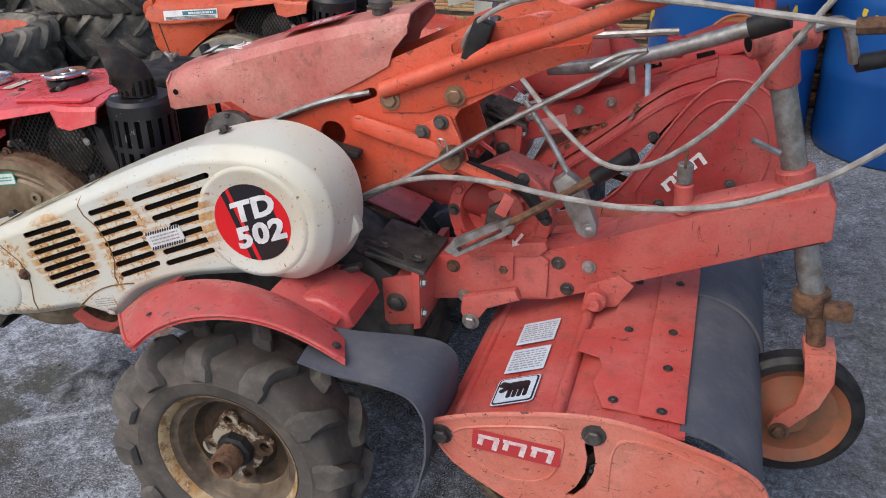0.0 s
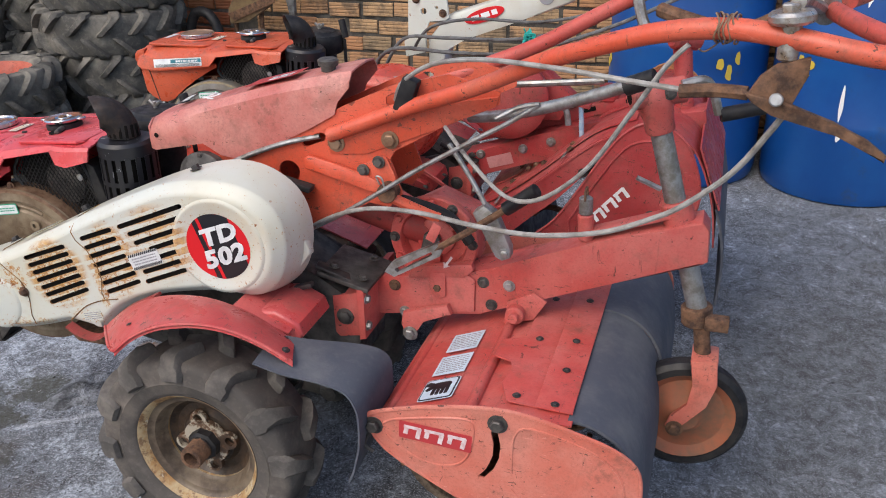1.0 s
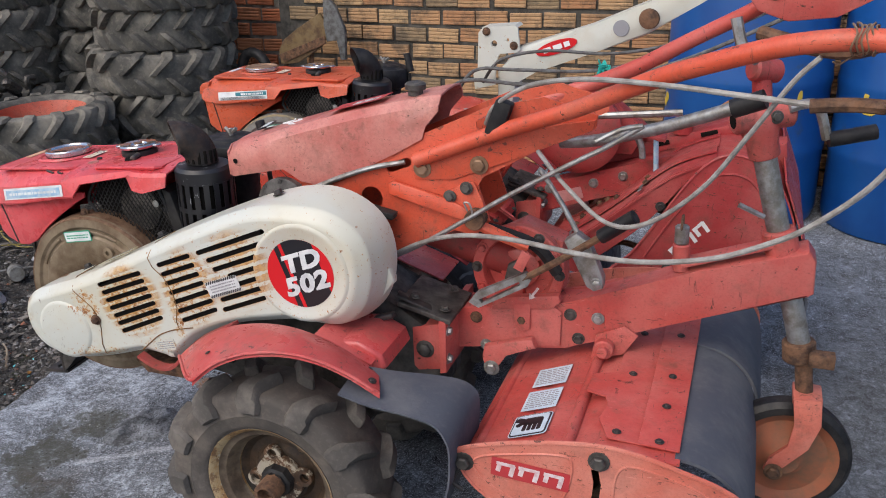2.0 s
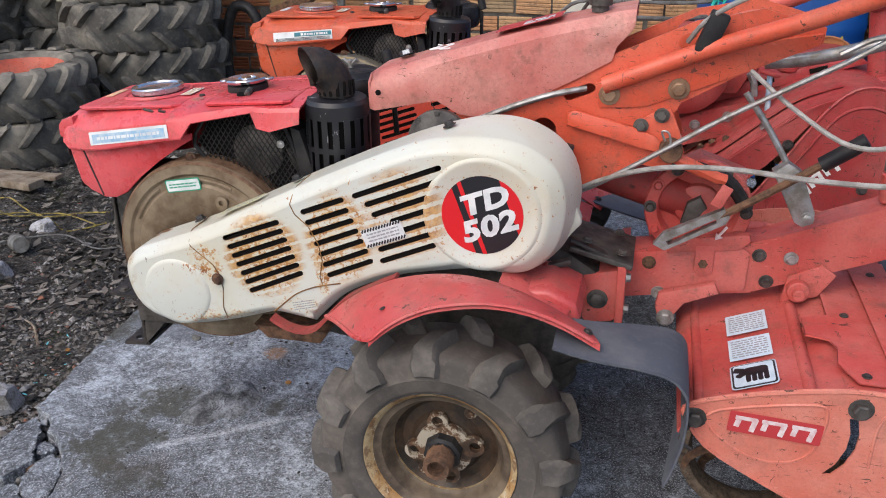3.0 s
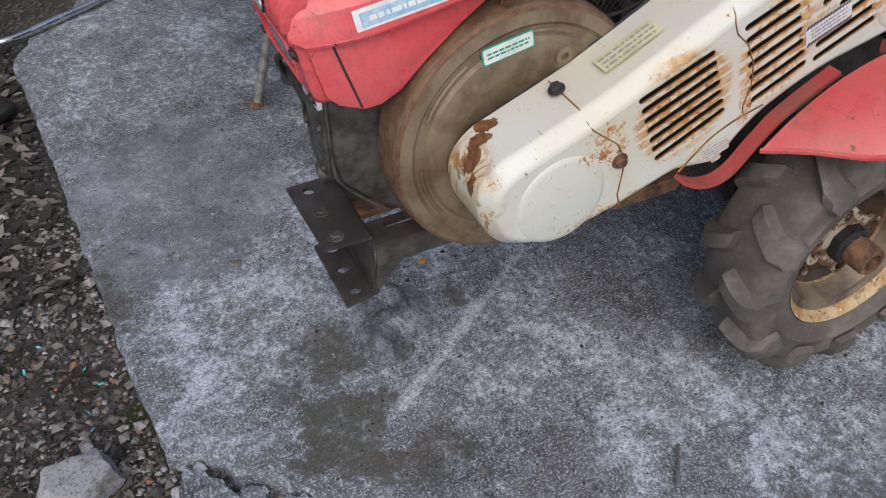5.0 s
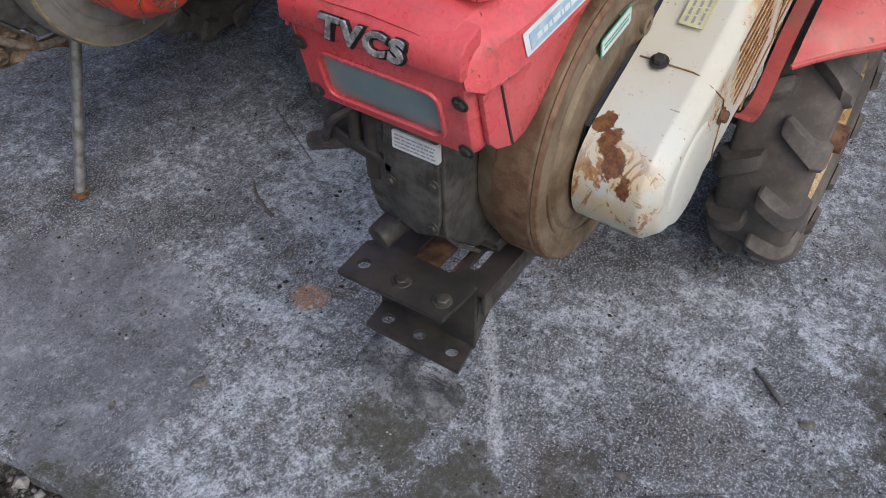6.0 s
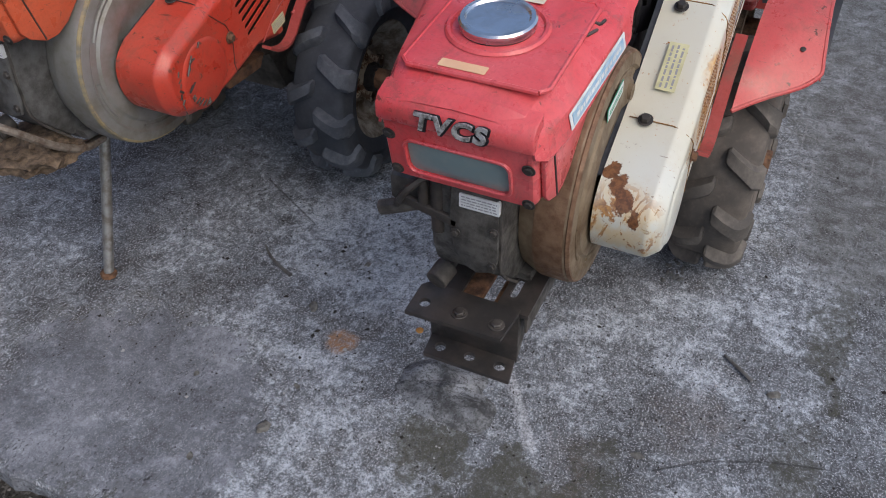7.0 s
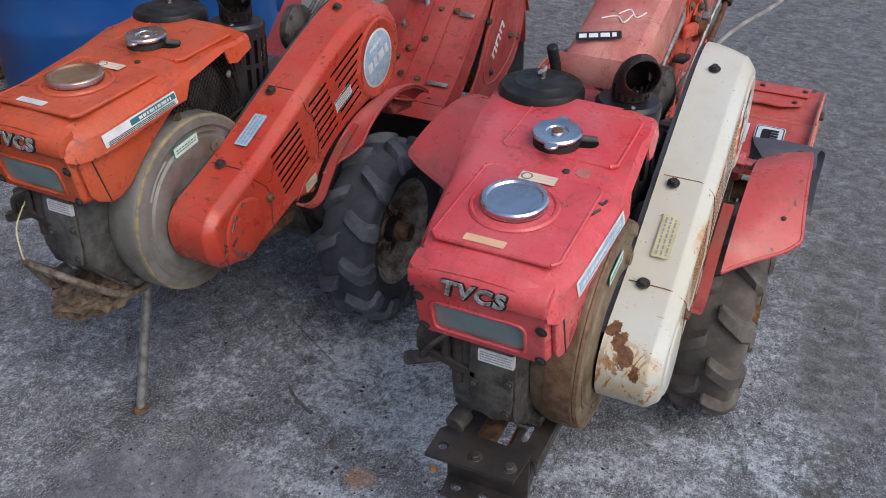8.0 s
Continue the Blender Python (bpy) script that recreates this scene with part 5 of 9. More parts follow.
def chassis(root, P):
    gb = part("gearbox", prism([(-0.42, 0.44), (-0.40, 0.37), (-0.10, 0.34), (-0.06, 0.20), (0.06, 0.20), (0.12, 0.32), (0.30, 0.40), (0.31, 0.56), (0.20, 0.60), (0.05, 0.70), (-0.10, 0.66), (-0.30, 0.56)], -0.085, 0.085, bev=0.012), CAST, root, "dark oily gearbox casting")
    part("axle_tube", cyl((0, -0.30, 0.268), (0, 0.30, 0.268), 0.036, 20), CAST, gb)
    part("oil_pan_edge", prism([(-0.45, 0.43), (-0.42, 0.40), (-0.30, 0.40), (-0.28, 0.43)], -0.20, -0.10, bev=0.004), RUST, gb)
    part("under_rail", prism([(-0.62, 0.43), (-0.60, 0.39), (-0.22, 0.42), (-0.22, 0.45)], -0.13, -0.10, bev=0.003), DARKST, gb)
    part("clutch_arm", box((0.16, -0.14, 0.60), (0.12, 0.02, 0.012), (0, -20, 0), bm=cyl((0.12, -0.10, 0.58), (0.12, -0.2, 0.58), 0.012)), DARKST, gb)
    # plates, oil and clamps in the gap behind the cover
    part("gearbox_lid", box((0.27, -0.02, 0.612), (0.13, 0.16, 0.012), (0, 14, 0), 0.003), CAST, gb)
    part("lid_lever", box((0.245, -0.08, 0.628), (0.09, 0.03, 0.008), (0, 25, 12), 0.003), DARKST, gb)
    for p in ((0.24, -0.07, 0.637), (0.31, -0.07, 0.615), (0.30, 0.03, 0.618)):
        bolt(p, (0.2, 0, 1), gb, 0.009, 0.008, CAST)
    part("step_plate", prism([(0.11, 0.590), (0.118, 0.604), (0.185, 0.612), (0.238, 0.588), (0.248, 0.560), (0.236, 0.545), (0.13, 0.56)], -0.268, -0.12, bev=0.010, seg=3), P["fender"], gb)
    # rear mount block
    mb = part("mount_block", prism([(0.236, 0.568), (0.306, 0.586), (0.320, 0.570), (0.316, 0.480), (0.300, 0.468), (0.250, 0.458), (0.238, 0.470)], -0.088, 0.10, bev=0.006), RED, root)
    bolt((0.268, -0.089, 0.518), (0, -1, 0), mb, 0.015, 0.010, CAST)
    part("mount_flange", prism([(0.304, 0.60), (0.322, 0.604), (0.322, 0.47), (0.306, 0.465)], -0.10, 0.11, bev=0.003), RED, mb)
    for z in (0.50, 0.57):
        bolt((0.322, -0.085, z), (1, 0, 0), mb, 0.009, 0.010, ZINC)
    # fenders
    fin = curve_pts([(-0.242, 0.525, 0), (-0.20, 0.563, 0), (-0.15, 0.597, 0), (-0.09, 0.624, 0), (-0.02, 0.640, 0), (0.05, 0.642, 0), (0.12, 0.628, 0), (0.18, 0.604, 0), (0.245, 0.566, 0)], 4)
    fout = curve_pts([(-0.122, 0.549, 0), (-0.098, 0.576, 0), (-0.065, 0.604, 0), (-0.03, 0.624, 0), (0.015, 0.641, 0), (0.092, 0.654, 0), (0.163, 0.648, 0), (0.23, 0.625, 0), (0.293, 0.590, 0)], 4)
    broad = curve_pts([(-0.178, 0.592, 0), (-0.160, 0.612, 0), (-0.12, 0.630, 0), (-0.07, 0.644, 0), (-0.01, 0.654, 0), (0.060, 0.656, 0), (0.13, 0.645, 0), (0.21, 0.620, 0), (0.285, 0.580, 0)], 4)
    for s in (-1, 1):
        rows = []
        inner, outer = (0.298, 0.438) if not (P["b"] and s < 0) else (0.262, 0.296)
        edge = fout
        if s > 0 and not P["b"]:
            outer, edge = 0.500, broad
        for k_, p in enumerate(fin):
            row, out_k = [], outer - (0.034 if outer > 0.4 else 0.0) * k_ / (len(fin) - 1)
            for t in (0, 0.2, 0.4, 0.6, 0.8, 0.95, 1.0):
                # the outer front corner is rounded off
                kk = k_ + max(0.0, 1 - k_ / 9) * 2.6 * max(0.0, (t - 0.6) / 0.4) ** 2
                i0 = min(int(kk), len(edge) - 2)
                q = edge[i0].lerp(edge[i0 + 1], kk - i0)
                v = p.lerp(q, t)
                row.append((v.x, s * (inner + (out_k - inner) * t), v.y + 0.008 * math.sin(math.pi * t)))
            row.append((q.x, s * (out_k + 0.003), q.y - 0.013))
            rows.append(row)
        fe = part("fender", loft(rows, 0.0035), P["fender"], root, "faded red sheet-metal mudguard")
        rim_line = [Vector(v) for v in rows[0][:6]] + [Vector(r[6]) + Vector((0, s * 0.002, -0.003)) for r in rows[1::3]]
        part("fender_lip", tube(rim_line, 0.0045, 6, 2), P["fender"], fe)
        part("fender_stay", sheet([(-0.37, 0.494), (-0.338, 0.476), (-0.300, 0.470), (-0.268, 0.484), (-0.235, 0.521), (-0.19, 0.563), (-0.10, 0.612)], min(s * 0.262, s * 0.286), max(s * 0.262, s * 0.286), 0.007), DARKRED, fe)
        part("fender_bracket", box((0.16, s * 0.225, 0.600), (0.14, 0.13, 0.006), (0, 20, 0)), P["fender"], fe)
        for p in ((0.270, s * (outer - 0.052), 0.600), (0.235, s * 0.325, 0.585)):
            bolt(p, (0.4, 0, 1), fe, 0.006, 0.005, DARKST)
        bolt((-0.095, s * (outer - 0.045), 0.606), (-0.5, 0, 1), fe, 0.004, 0.003, DARKST)
        if P["b"] and s < 0:
            continue
        flap = []
        for x, z, yi, yo in ((0.215, 0.585, 0.31, 0.428), (0.28, 0.572, 0.29, 0.430), (0.355, 0.562, 0.265, 0.425), (0.412, 0.554, 0.255, 0.432), (0.440, 0.532, 0.250, 0.443), (0.447, 0.50, 0.252, 0.444), (0.445, 0.44, 0.258, 0.443), (0.438, 0.405, 0.300, 0.444), (0.430, 0.372, 0.365, 0.445), (0.420, 0.345, 0.432, 0.446)):
            flap.append([(x, s * (yi + (yo - yi) * t), z + 0.006 * math.sin(math.pi * t)) for t in (0, 0.25, 0.5, 0.75, 1)])
        smooth_rows = []
        for j in range(5):
            smooth_rows.append(curve_pts([r[j] for r in flap], 4))
        part("mud_flap", loft([list(r) for r in zip(*smooth_rows)], 0.004), FLAP, fe, "grey rubber mud flap curling down to a point")
    if P["b"]:
        drive_wheel(root, -0.305, -1, 12, BTYRE, FARRIM, FARRIM, BTREAD)
    else:
        drive_wheel(root, -0.305, -1, 12, rim_mat=P["rim"])
    drive_wheel(root, 0.315, 1, 40, rim_mat=FARRIM, dish_mat=FARRIM)


def handles(root, P):
    """Handle column: two side plates, cover, tubes, cables and levers."""
    hm = P["column"]
    if not P["b"]:
        outline = [(-0.06, 0.845), (-0.05, 0.872), (0.067, 0.928), (0.222, 0.990), (0.41, 1.076), (0.455, 1.084), (0.52, 1.10), (0.628, 1.070), (0.626, 1.044), (0.50, 0.985), (0.395, 0.925), (0.384, 0.905), (0.410, 0.828), (0.378, 0.793), (0.33, 0.80), (0.23, 0.74), (0.14, 0.72), (0.03, 0.78)]
        holes = [ring2(0.139, 0.856, 0.026, 16), slot2((0.395, 1.036), (0.425, 1.050), 0.016), slot2((0.185, 0.928), (0.225, 0.944), 0.010)]
        for y in (-0.052, 0.098):
            part("column_side_plate", plate(outline, holes, y - 0.003, y + 0.003), hm, root, "orange-red handle column plate")
        part("column_web", prism([(-0.05, 0.80), (0.0, 0.87), (0.25, 0.985), (0.45, 1.06), (0.60, 1.06), (0.45, 0.99), (0.2, 0.86), (0.1, 0.76)], 0.02, 0.03), hm, root)
        part("column_doubler", prism([(0.235, 0.955), (0.245, 0.908), (0.33, 0.915), (0.45, 0.965), (0.62, 1.04), (0.625, 1.062), (0.45, 1.03), (0.33, 0.99)], -0.060, -0.054, bev=0.002), hm, root)
        for x, z in ((0.262, 0.935), (0.388, 0.952)):
            bolt((x, -0.061, z), (0, -1, 0), root, 0.014, 0.010, RUSTCAP)
        # top cover over the steering column
        rows = []
        for x, zt, zs in ((-0.215, 0.950, 0.882), (-0.205, 0.958, 0.878), (-0.12, 0.983, 0.896), (-0.075, 0.998, 0.905), (-0.03, 1.012, 0.880), (0.02, 1.027, 0.875), (0.10, 1.050, 0.910), (0.20, 1.074, 0.962), (0.262, 1.088, 0.998), (0.270, 1.090, 1.025), (0.300, 1.095, 1.060)):
            rows.append([(x, -0.060, zs), (x, -0.062, zs + 0.4 * (zt - zs)), (x, -0.058, zt - 0.022), (x, -0.040, zt - 0.004), (x, 0.0, zt), (x, 0.05, zt), (x, 0.086, zt - 0.004), (x, 0.104, zt - 0.022), (x, 0.108, zs)])
        cov = part("column_cover", loft(rows, 0.004), PINK, root, "sun-faded red column cover, dented and chalky")
        part("cover_nose", prism([(-0.058, 0.884), (-0.060, 0.935), (-0.04, 0.95), (0.085, 0.95), (0.106, 0.935), (0.105, 0.884)], -0.217, -0.212, "x", 0.001), PINK, cov)
        # near-black disc paints the shaded hole
        part("cover_screw_hole", lathe([(0.006, 0), (0.0, 0.001)], pose(-0.195, -0.0635, 0.916, 90), 12), INSIDE_SHADE, cov)
        mlab = face_pose((0.10, 0.0, 1.0535), (0.96, 0, 0.27), (0, 1, 0))
        b1 = part("red_label", card(mlab, 0.13, 0.075, 0.003, 0.002), PRINTD, cov, "dark red label with worn white print")
        part("label_print", bars(mlab @ Matrix.Translation((0.02, -0.01, 0)), 0.06, 0.04, 2, 0.003, 3, 0.7), LAB, b1, smooth=0)
        mlab = face_pose((-0.165, 0.045, 0.9745), (0.30, -0.95, 0.09), (0.95, 0.3, 0.27))
        b2 = part("black_label", card(mlab, 0.095, 0.028, 0.003, 0.003), BLACKI, cov, "curled black label with white print")
        part("label_print", bars(mlab, 0.08, 0.016, 1, 0.004, 12, 0.9), WHITE, b2, smooth=0)
        scr = B()
        for pts in (((-0.10, 0.06, 0.993), (-0.085, 0.03, 0.997), (-0.105, 0.01, 0.992), (-0.07, 0.0, 1.0)), ((-0.075, 0.03, 0.999), (-0.055, 0.01, 1.005), (-0.08, -0.01, 0.998), (-0.055, -0.025, 1.003))):
            tube(pts, 0.0016, 5, 5, scr)
        part("chalk_scribble", scr, WHITE, cov)
        part("oil_cap", lathe([(0.016, 0), (0.016, 0.012), (0.022, 0.013), (0.023, 0.024), (0.018, 0.028), (0, 0.028)], pose(0.232, -0.01, 1.080), 24), CAST, cov)
        # handle tubes
        near = [(0.25, -0.066, 0.953), (0.42, -0.074, 1.024), (0.59, -0.130, 1.094), (0.737, -0.22, 1.172), (0.834, -0.28, 1.216), (0.947, -0.33, 1.256), (1.048, -0.36, 1.272), (1.134, -0.385, 1.268), (1.236, -0.41, 1.254), (1.36, -0.425, 1.243)]
        part("handle_tube", tube(near, 0.0165, 14), P["tube"], root, "orange handle tube with scuffed paint")
        farp = [(0.30, 0.105, 0.985), (0.523, 0.11, 1.072), (0.66, 0.16, 1.123), (0.771, 0.22, 1.178), (0.881, 0.27, 1.232), (0.95, 0.30, 1.268), (1.06, 0.31, 1.290), (1.155, 0.30, 1.280), (1.285, 0.25, 1.270), (1.312, 0.19, 1.256), (1.262, 0.10, 1.248)]
        part("handle_tube", tube(farp, 0.0165, 14), TUBER, root, "red handle tube bending across at its end")
        part("cross_tube", tube([(1.212, 0.0, 1.253), (1.254, -0.15, 1.248), (1.339, -0.30, 1.235), (1.37, -0.40, 1.235)], 0.0165, 14), TUBER, root)
        part("tube_clamp", lathe([(0.026, 0), (0.027, 0.006), (0.027, 0.03), (0.022, 0.034)], along((1.20, -0.02, 1.255), (1.225, -0.08, 1.25)), 20), ZINC, root)
        hb = part("control_bracket", prism([(0.87, 1.285), (0.885, 1.305), (1.10, 1.32), (1.13, 1.28), (1.05, 1.235), (0.96, 1.225), (0.90, 1.245)], 0.195, 0.215, bev=0.003), RED, root, "red control bracket on rusty arms")
        part("bracket_arm", tube([(0.86, 0.20, 1.23), (0.88, 0.19, 1.17), (0.91, 0.17, 1.15)], 0.012, 8), ZINC, hb)
        part("bracket_arm", tube([(0.91, 0.2, 1.2), (1.02, 0.12, 1.185), (1.10, 0.05, 1.20), (1.18, -0.02, 1.27), (1.20, -0.06, 1.32)], 0.016, 8), RUST, hb)
        for p in ((1.0, 0.193, 1.285), (1.05, 0.193, 1.29), (0.93, 0.193, 1.28)):
            bolt(p, (0, -1, 0), hb, 0.010, 0.008, RUST)
        # brake lever with its clamp on the near tube
        lev = part("brake_lever", prism([(1.077, 1.191), (1.093, 1.175), (1.123, 1.157), (1.165, 1.147), (1.215, 1.134), (1.257, 1.117), (1.285, 1.098), (1.287, 1.108), (1.259, 1.129), (1.212, 1.151), (1.167, 1.167), (1.141, 1.178)], -0.408, -0.392, bev=0.003), RUST, root, "rusty steel clutch lever")
        part("lever_bracket", prism([(1.084, 1.181), (1.122, 1.166), (1.150, 1.175), (1.166, 1.217), (1.166, 1.243), (1.123, 1.232), (1.101, 1.213)], -0.402, -0.386, bev=0.003), RUST, lev)
        part("lever_clamp", cyl((1.134, -0.385, 1.235), (1.134, -0.385, 1.30), 0.015, 14, 0.003, cyl((1.134, -0.385, 1.288), (1.132, -0.385, 1.306), 0.034, 10, 0.005, cyl((1.131, -0.385, 1.304), (1.130, -0.385, 1.316), 0.014, 6, 0.002))), RUSTCHROME, lev)
        part("clamp_arm", tube([(1.14, -0.37, 1.315), (1.16, -0.25, 1.30), (1.20, -0.06, 1.258)], 0.011, 8), ZINC, lev)
        part("lever_pivot", cyl((1.126, -0.420, 1.185), (1.127, -0.360, 1.169), 0.010), ZINC, lev)
        part("lever_barrel", tube([(0.988, -0.360, 1.174), (1.044, -0.370, 1.181), (1.087, -0.380, 1.182)], 0.011, 8), RUST, lev)
        coil = B()
        for i in range(6):
            c = Vector((1.032 + 0.006 * i, -0.356, 1.272))
            tube([c + Vector((0.003 * math.sin(3 * a + i), 0.0205 * math.cos(a), 0.0215 * math.sin(a) + 0.002 * math.sin(i * 2.0))) for a in (2 * math.pi * j / 12 for j in range(13))], 0.0016, 5, 2, coil)
        tube([(1.04, -0.34, 1.25), (1.02, -0.35, 1.235), (1.01, -0.36, 1.24)], 0.0014, 5, 4, coil)
        part("wire_wrap", coil, RUSTCAP, root, "wire wound round the handle tube")
        # cables and rods
        for pts, r, mt, lb in (
            ([(0.173, -0.060, 0.719), (0.264, -0.090, 0.776), (0.367, -0.130, 0.819), (0.488, -0.170, 0.838), (0.624, -0.210, 0.840), (0.747, -0.240, 0.849), (0.870, -0.260, 0.878), (0.954, -0.280, 0.921), (1.012, -0.300, 0.963), (1.082, -0.330, 1.039), (1.127, -0.370, 1.123), (1.147, -0.390, 1.167)], 0.0052, CABLE, "grey control cable"),
            ([(0.511, -0.060, 0.991), (0.585, -0.120, 0.939), (0.674, -0.180, 0.896), (0.752, -0.220, 0.917), (0.841, -0.270, 1.004), (0.907, -0.310, 1.111), (0.961, -0.340, 1.204), (0.994, -0.350, 1.244)], 0.0045, CABLE, "pale grey control cable"),
            ([(0.396, -0.040, 1.035), (0.429, -0.080, 1.085), (0.505, -0.120, 1.134), (0.618, -0.180, 1.163), (0.767, -0.260, 1.175), (0.896, -0.320, 1.176), (0.992, -0.360, 1.176)], 0.0048, CABLE, "grey control cable"),
            ([(0.157, -0.060, 0.707), (0.259, -0.080, 0.767), (0.379, -0.090, 0.847), (0.465, -0.100, 0.907), (0.586, -0.120, 0.984), (0.660, -0.130, 1.029), (0.725, -0.140, 1.075)], 0.0052, ZINC, "bent steel linkage rod"),
            ([(0.725, -0.140, 1.075), (0.686, -0.140, 1.066), (0.640, -0.140, 1.040)], 0.0052, ZINC, ""),
            ([(-0.001, -0.064, 0.868), (0.078, -0.064, 0.903), (0.153, -0.064, 0.930), (0.218, -0.050, 0.943)], 0.006, ZINC, "steel rod under the column cover"),
        ):
            part("control_cable" if mt is CABLE else "linkage_rod", tube(pts, r, 8), mt, root, lb)
        part("shift_rod", tube([(0.542, 0.020, 0.991), (0.625, 0.000, 1.007), (0.753, -0.030, 1.049), (0.881, -0.060, 1.101)], 0.0125, 10), ZINC, root, "thick zinc-plated shift rod")
        part("rod_grip", tube([(0.875, -0.060, 1.098), (0.930, -0.070, 1.122)], 0.018, 12), BLACKP, root, "black rubber grip")
        # link arm and lever quadrant on the near plate
        link = part("link_arm", prism([(0.186, 0.897), (0.199, 0.904), (0.305, 0.879), (0.351, 0.863), (0.365, 0.852), (0.360, 0.829), (0.325, 0.839), (0.186, 0.873)], -0.072, -0.064, bev=0.002), P["tube"], root, "bent orange link arm")
        part("link_ear", prism([(0.321, 0.891), (0.366, 0.916), (0.378, 0.914), (0.397, 0.873), (0.404, 0.842), (0.382, 0.817), (0.357, 0.829), (0.339, 0.858)], -0.064, -0.058, bev=0.002), P["tube"], link)
        part("link_shaft", tube([(0.406, -0.064, 0.813), (0.445, -0.055, 0.793), (0.492, -0.045, 0.777)], 0.011, 8), P["tube"], link)
        for x, z in ((0.325, 0.880), (0.362, 0.902)):
            bolt((x, -0.067, z), (0, -1, 0), link, 0.010, 0.010, CAST)
        part("pivot_knob", cyl((0.384, -0.055, 0.838), (0.384, -0.09, 0.838), 0.022, 18), RUST, link)
        part("split_pin", tube([(0.384, -0.092, 0.845), (0.378, -0.094, 0.875), (0.365, -0.093, 0.878), (0.372, -0.092, 0.86)], 0.0022, 5), ZINC, link)
        part("link_strut", tube([(0.39, -0.075, 0.826), (0.44, -0.06, 0.800), (0.48, -0.045, 0.778)], 0.012, 8), P["tube"], link)
        part("pedal_tab", box((0.16, -0.075, 0.835), (0.085, 0.03, 0.014), (0, 12, 0)), DARKST, root)
        part("tube_gland", box((0.435, -0.075, 1.058), (0.035, 0.03, 0.075), (0, 20, 0), 0.004), BLACKP, root)
    else:
        inv = pose(*B_AT).inverted()
        arm = prism([(0.150, 0.80), (0.150, 0.96), (0.215, 1.036), (0.438, 1.110), (0.589, 1.176), (0.78, 1.252), (0.95, 1.318), (0.965, 1.285), (0.79, 1.205), (0.70, 1.150), (0.598, 1.086), (0.445, 1.028), (0.27, 0.972), (0.20, 0.93), (0.195, 0.80)], 0.92, 1.01, bev=0.008)
        arm.transform(inv)
        col = part("handle_column", arm, P["column"], root, "white-painted handle column with rust spots")
        hd = plate([(0.080, 0.905), (0.075, 0.952), (0.089, 0.970), (0.092, 1.080), (0.106, 1.098), (0.205, 1.106), (0.216, 1.098), (0.224, 1.032), (0.212, 1.024), (0.160, 1.018), (0.148, 0.992), (0.146, 0.922)], [ring2(0.142, 1.049, 0.010, 14), ring2(0.185, 1.062, 0.005, 10)], 0.905, 0.915)
        hd.transform(inv)
        chead = part("column_head", hd, P["column"], col, "white steel bracket with a bolt hole")
        fl = prism([(0.100, 1.092), (0.106, 1.098), (0.205, 1.106), (0.214, 1.099), (0.205, 1.100), (0.106, 1.092)], 0.9155, 0.985)
        fl.transform(inv)
        part("head_flange", fl, P["column"], chead)
        for x_, z_ in ((0.205, 1.045), (0.118, 1.085)):
            bb = bolt_bm((x_, 0.904, z_), (0, -1, 0), 0.009, 0.008)
            bb.transform(inv)
            part("bolt", bb, RUST, col)
        ml = inv @ face_pose((0.335, 0.917, 1.043), (0.94, 0, 0.33), (-0.33, 0, 0.94))
        e = part("red_oval", lathe([(1, 0), (0.98, 0.001), (0, 0.0012)], ml @ Matrix.Diagonal((0.066, 0.020, 1, 1)), 32), PRINTR, col)
        part("label_print", bars(ml, 0.085, 0.022, 1, 0.002, 5, 0.7), WHITE, e, smooth=0)
        part("grey_seal", lathe([(0.024, 0), (0.023, 0.002), (0, 0.002)], inv @ face_pose((0.526, 0.918, 1.104), (1, 0, 0.4), (-0.4, 0, 1)), 24), GREYI, col)
        part("rusty_pivot", lathe([(0.03, 0), (0.028, 0.012), (0.012, 0.016), (0, 0.016)], inv @ pose(0.605, 0.918, 1.133, 90), 20), RUST, col)
        for pts, r in (([(0.10, -0.08, 0.94), (0.16, -0.1, 1.02), (0.3, -0.1, 1.06), (0.5, -0.09, 1.07), (0.7, -0.08, 1.13), (0.95, -0.1, 1.28)], 0.005), ([(0.0, -0.08, 0.86), (0.08, -0.12, 0.98), (0.22, -0.13, 1.0), (0.45, -0.12, 1.02), (0.65, -0.12, 1.09), (0.92, -0.13, 1.24)], 0.0055), ([(-0.05, -0.1, 0.83), (0.05, -0.15, 0.95), (0.25, -0.16, 0.965), (0.45, -0.15, 0.985), (0.7, -0.14, 1.08), (0.95, -0.14, 1.22)], 0.006)):
            part("control_cable", tube(pts, r, 8), CABLED, col, "dark weathered control cable")
        part("steel_bar", tube([(0.02, -0.2, 0.84), (0.06, -0.22, 0.875), (0.3, -0.22, 0.885), (0.72, -0.20, 0.945)], 0.010, 8), ZINC, col, "plain steel bar")
        knot = B()
        rnd = random.Random(8)
        for i in range(9):
            p = Vector((0.475, -0.12, 1.03))
            tube([p + Vector((rnd.uniform(-0.02, 0.02), rnd.uniform(-0.02, 0.01), rnd.uniform(-0.035, 0.025))) for j in range(4)], 0.0025, 5, 4, knot)
        part("string_knot", knot, TEAL, col, "teal nylon string tied round the cables")


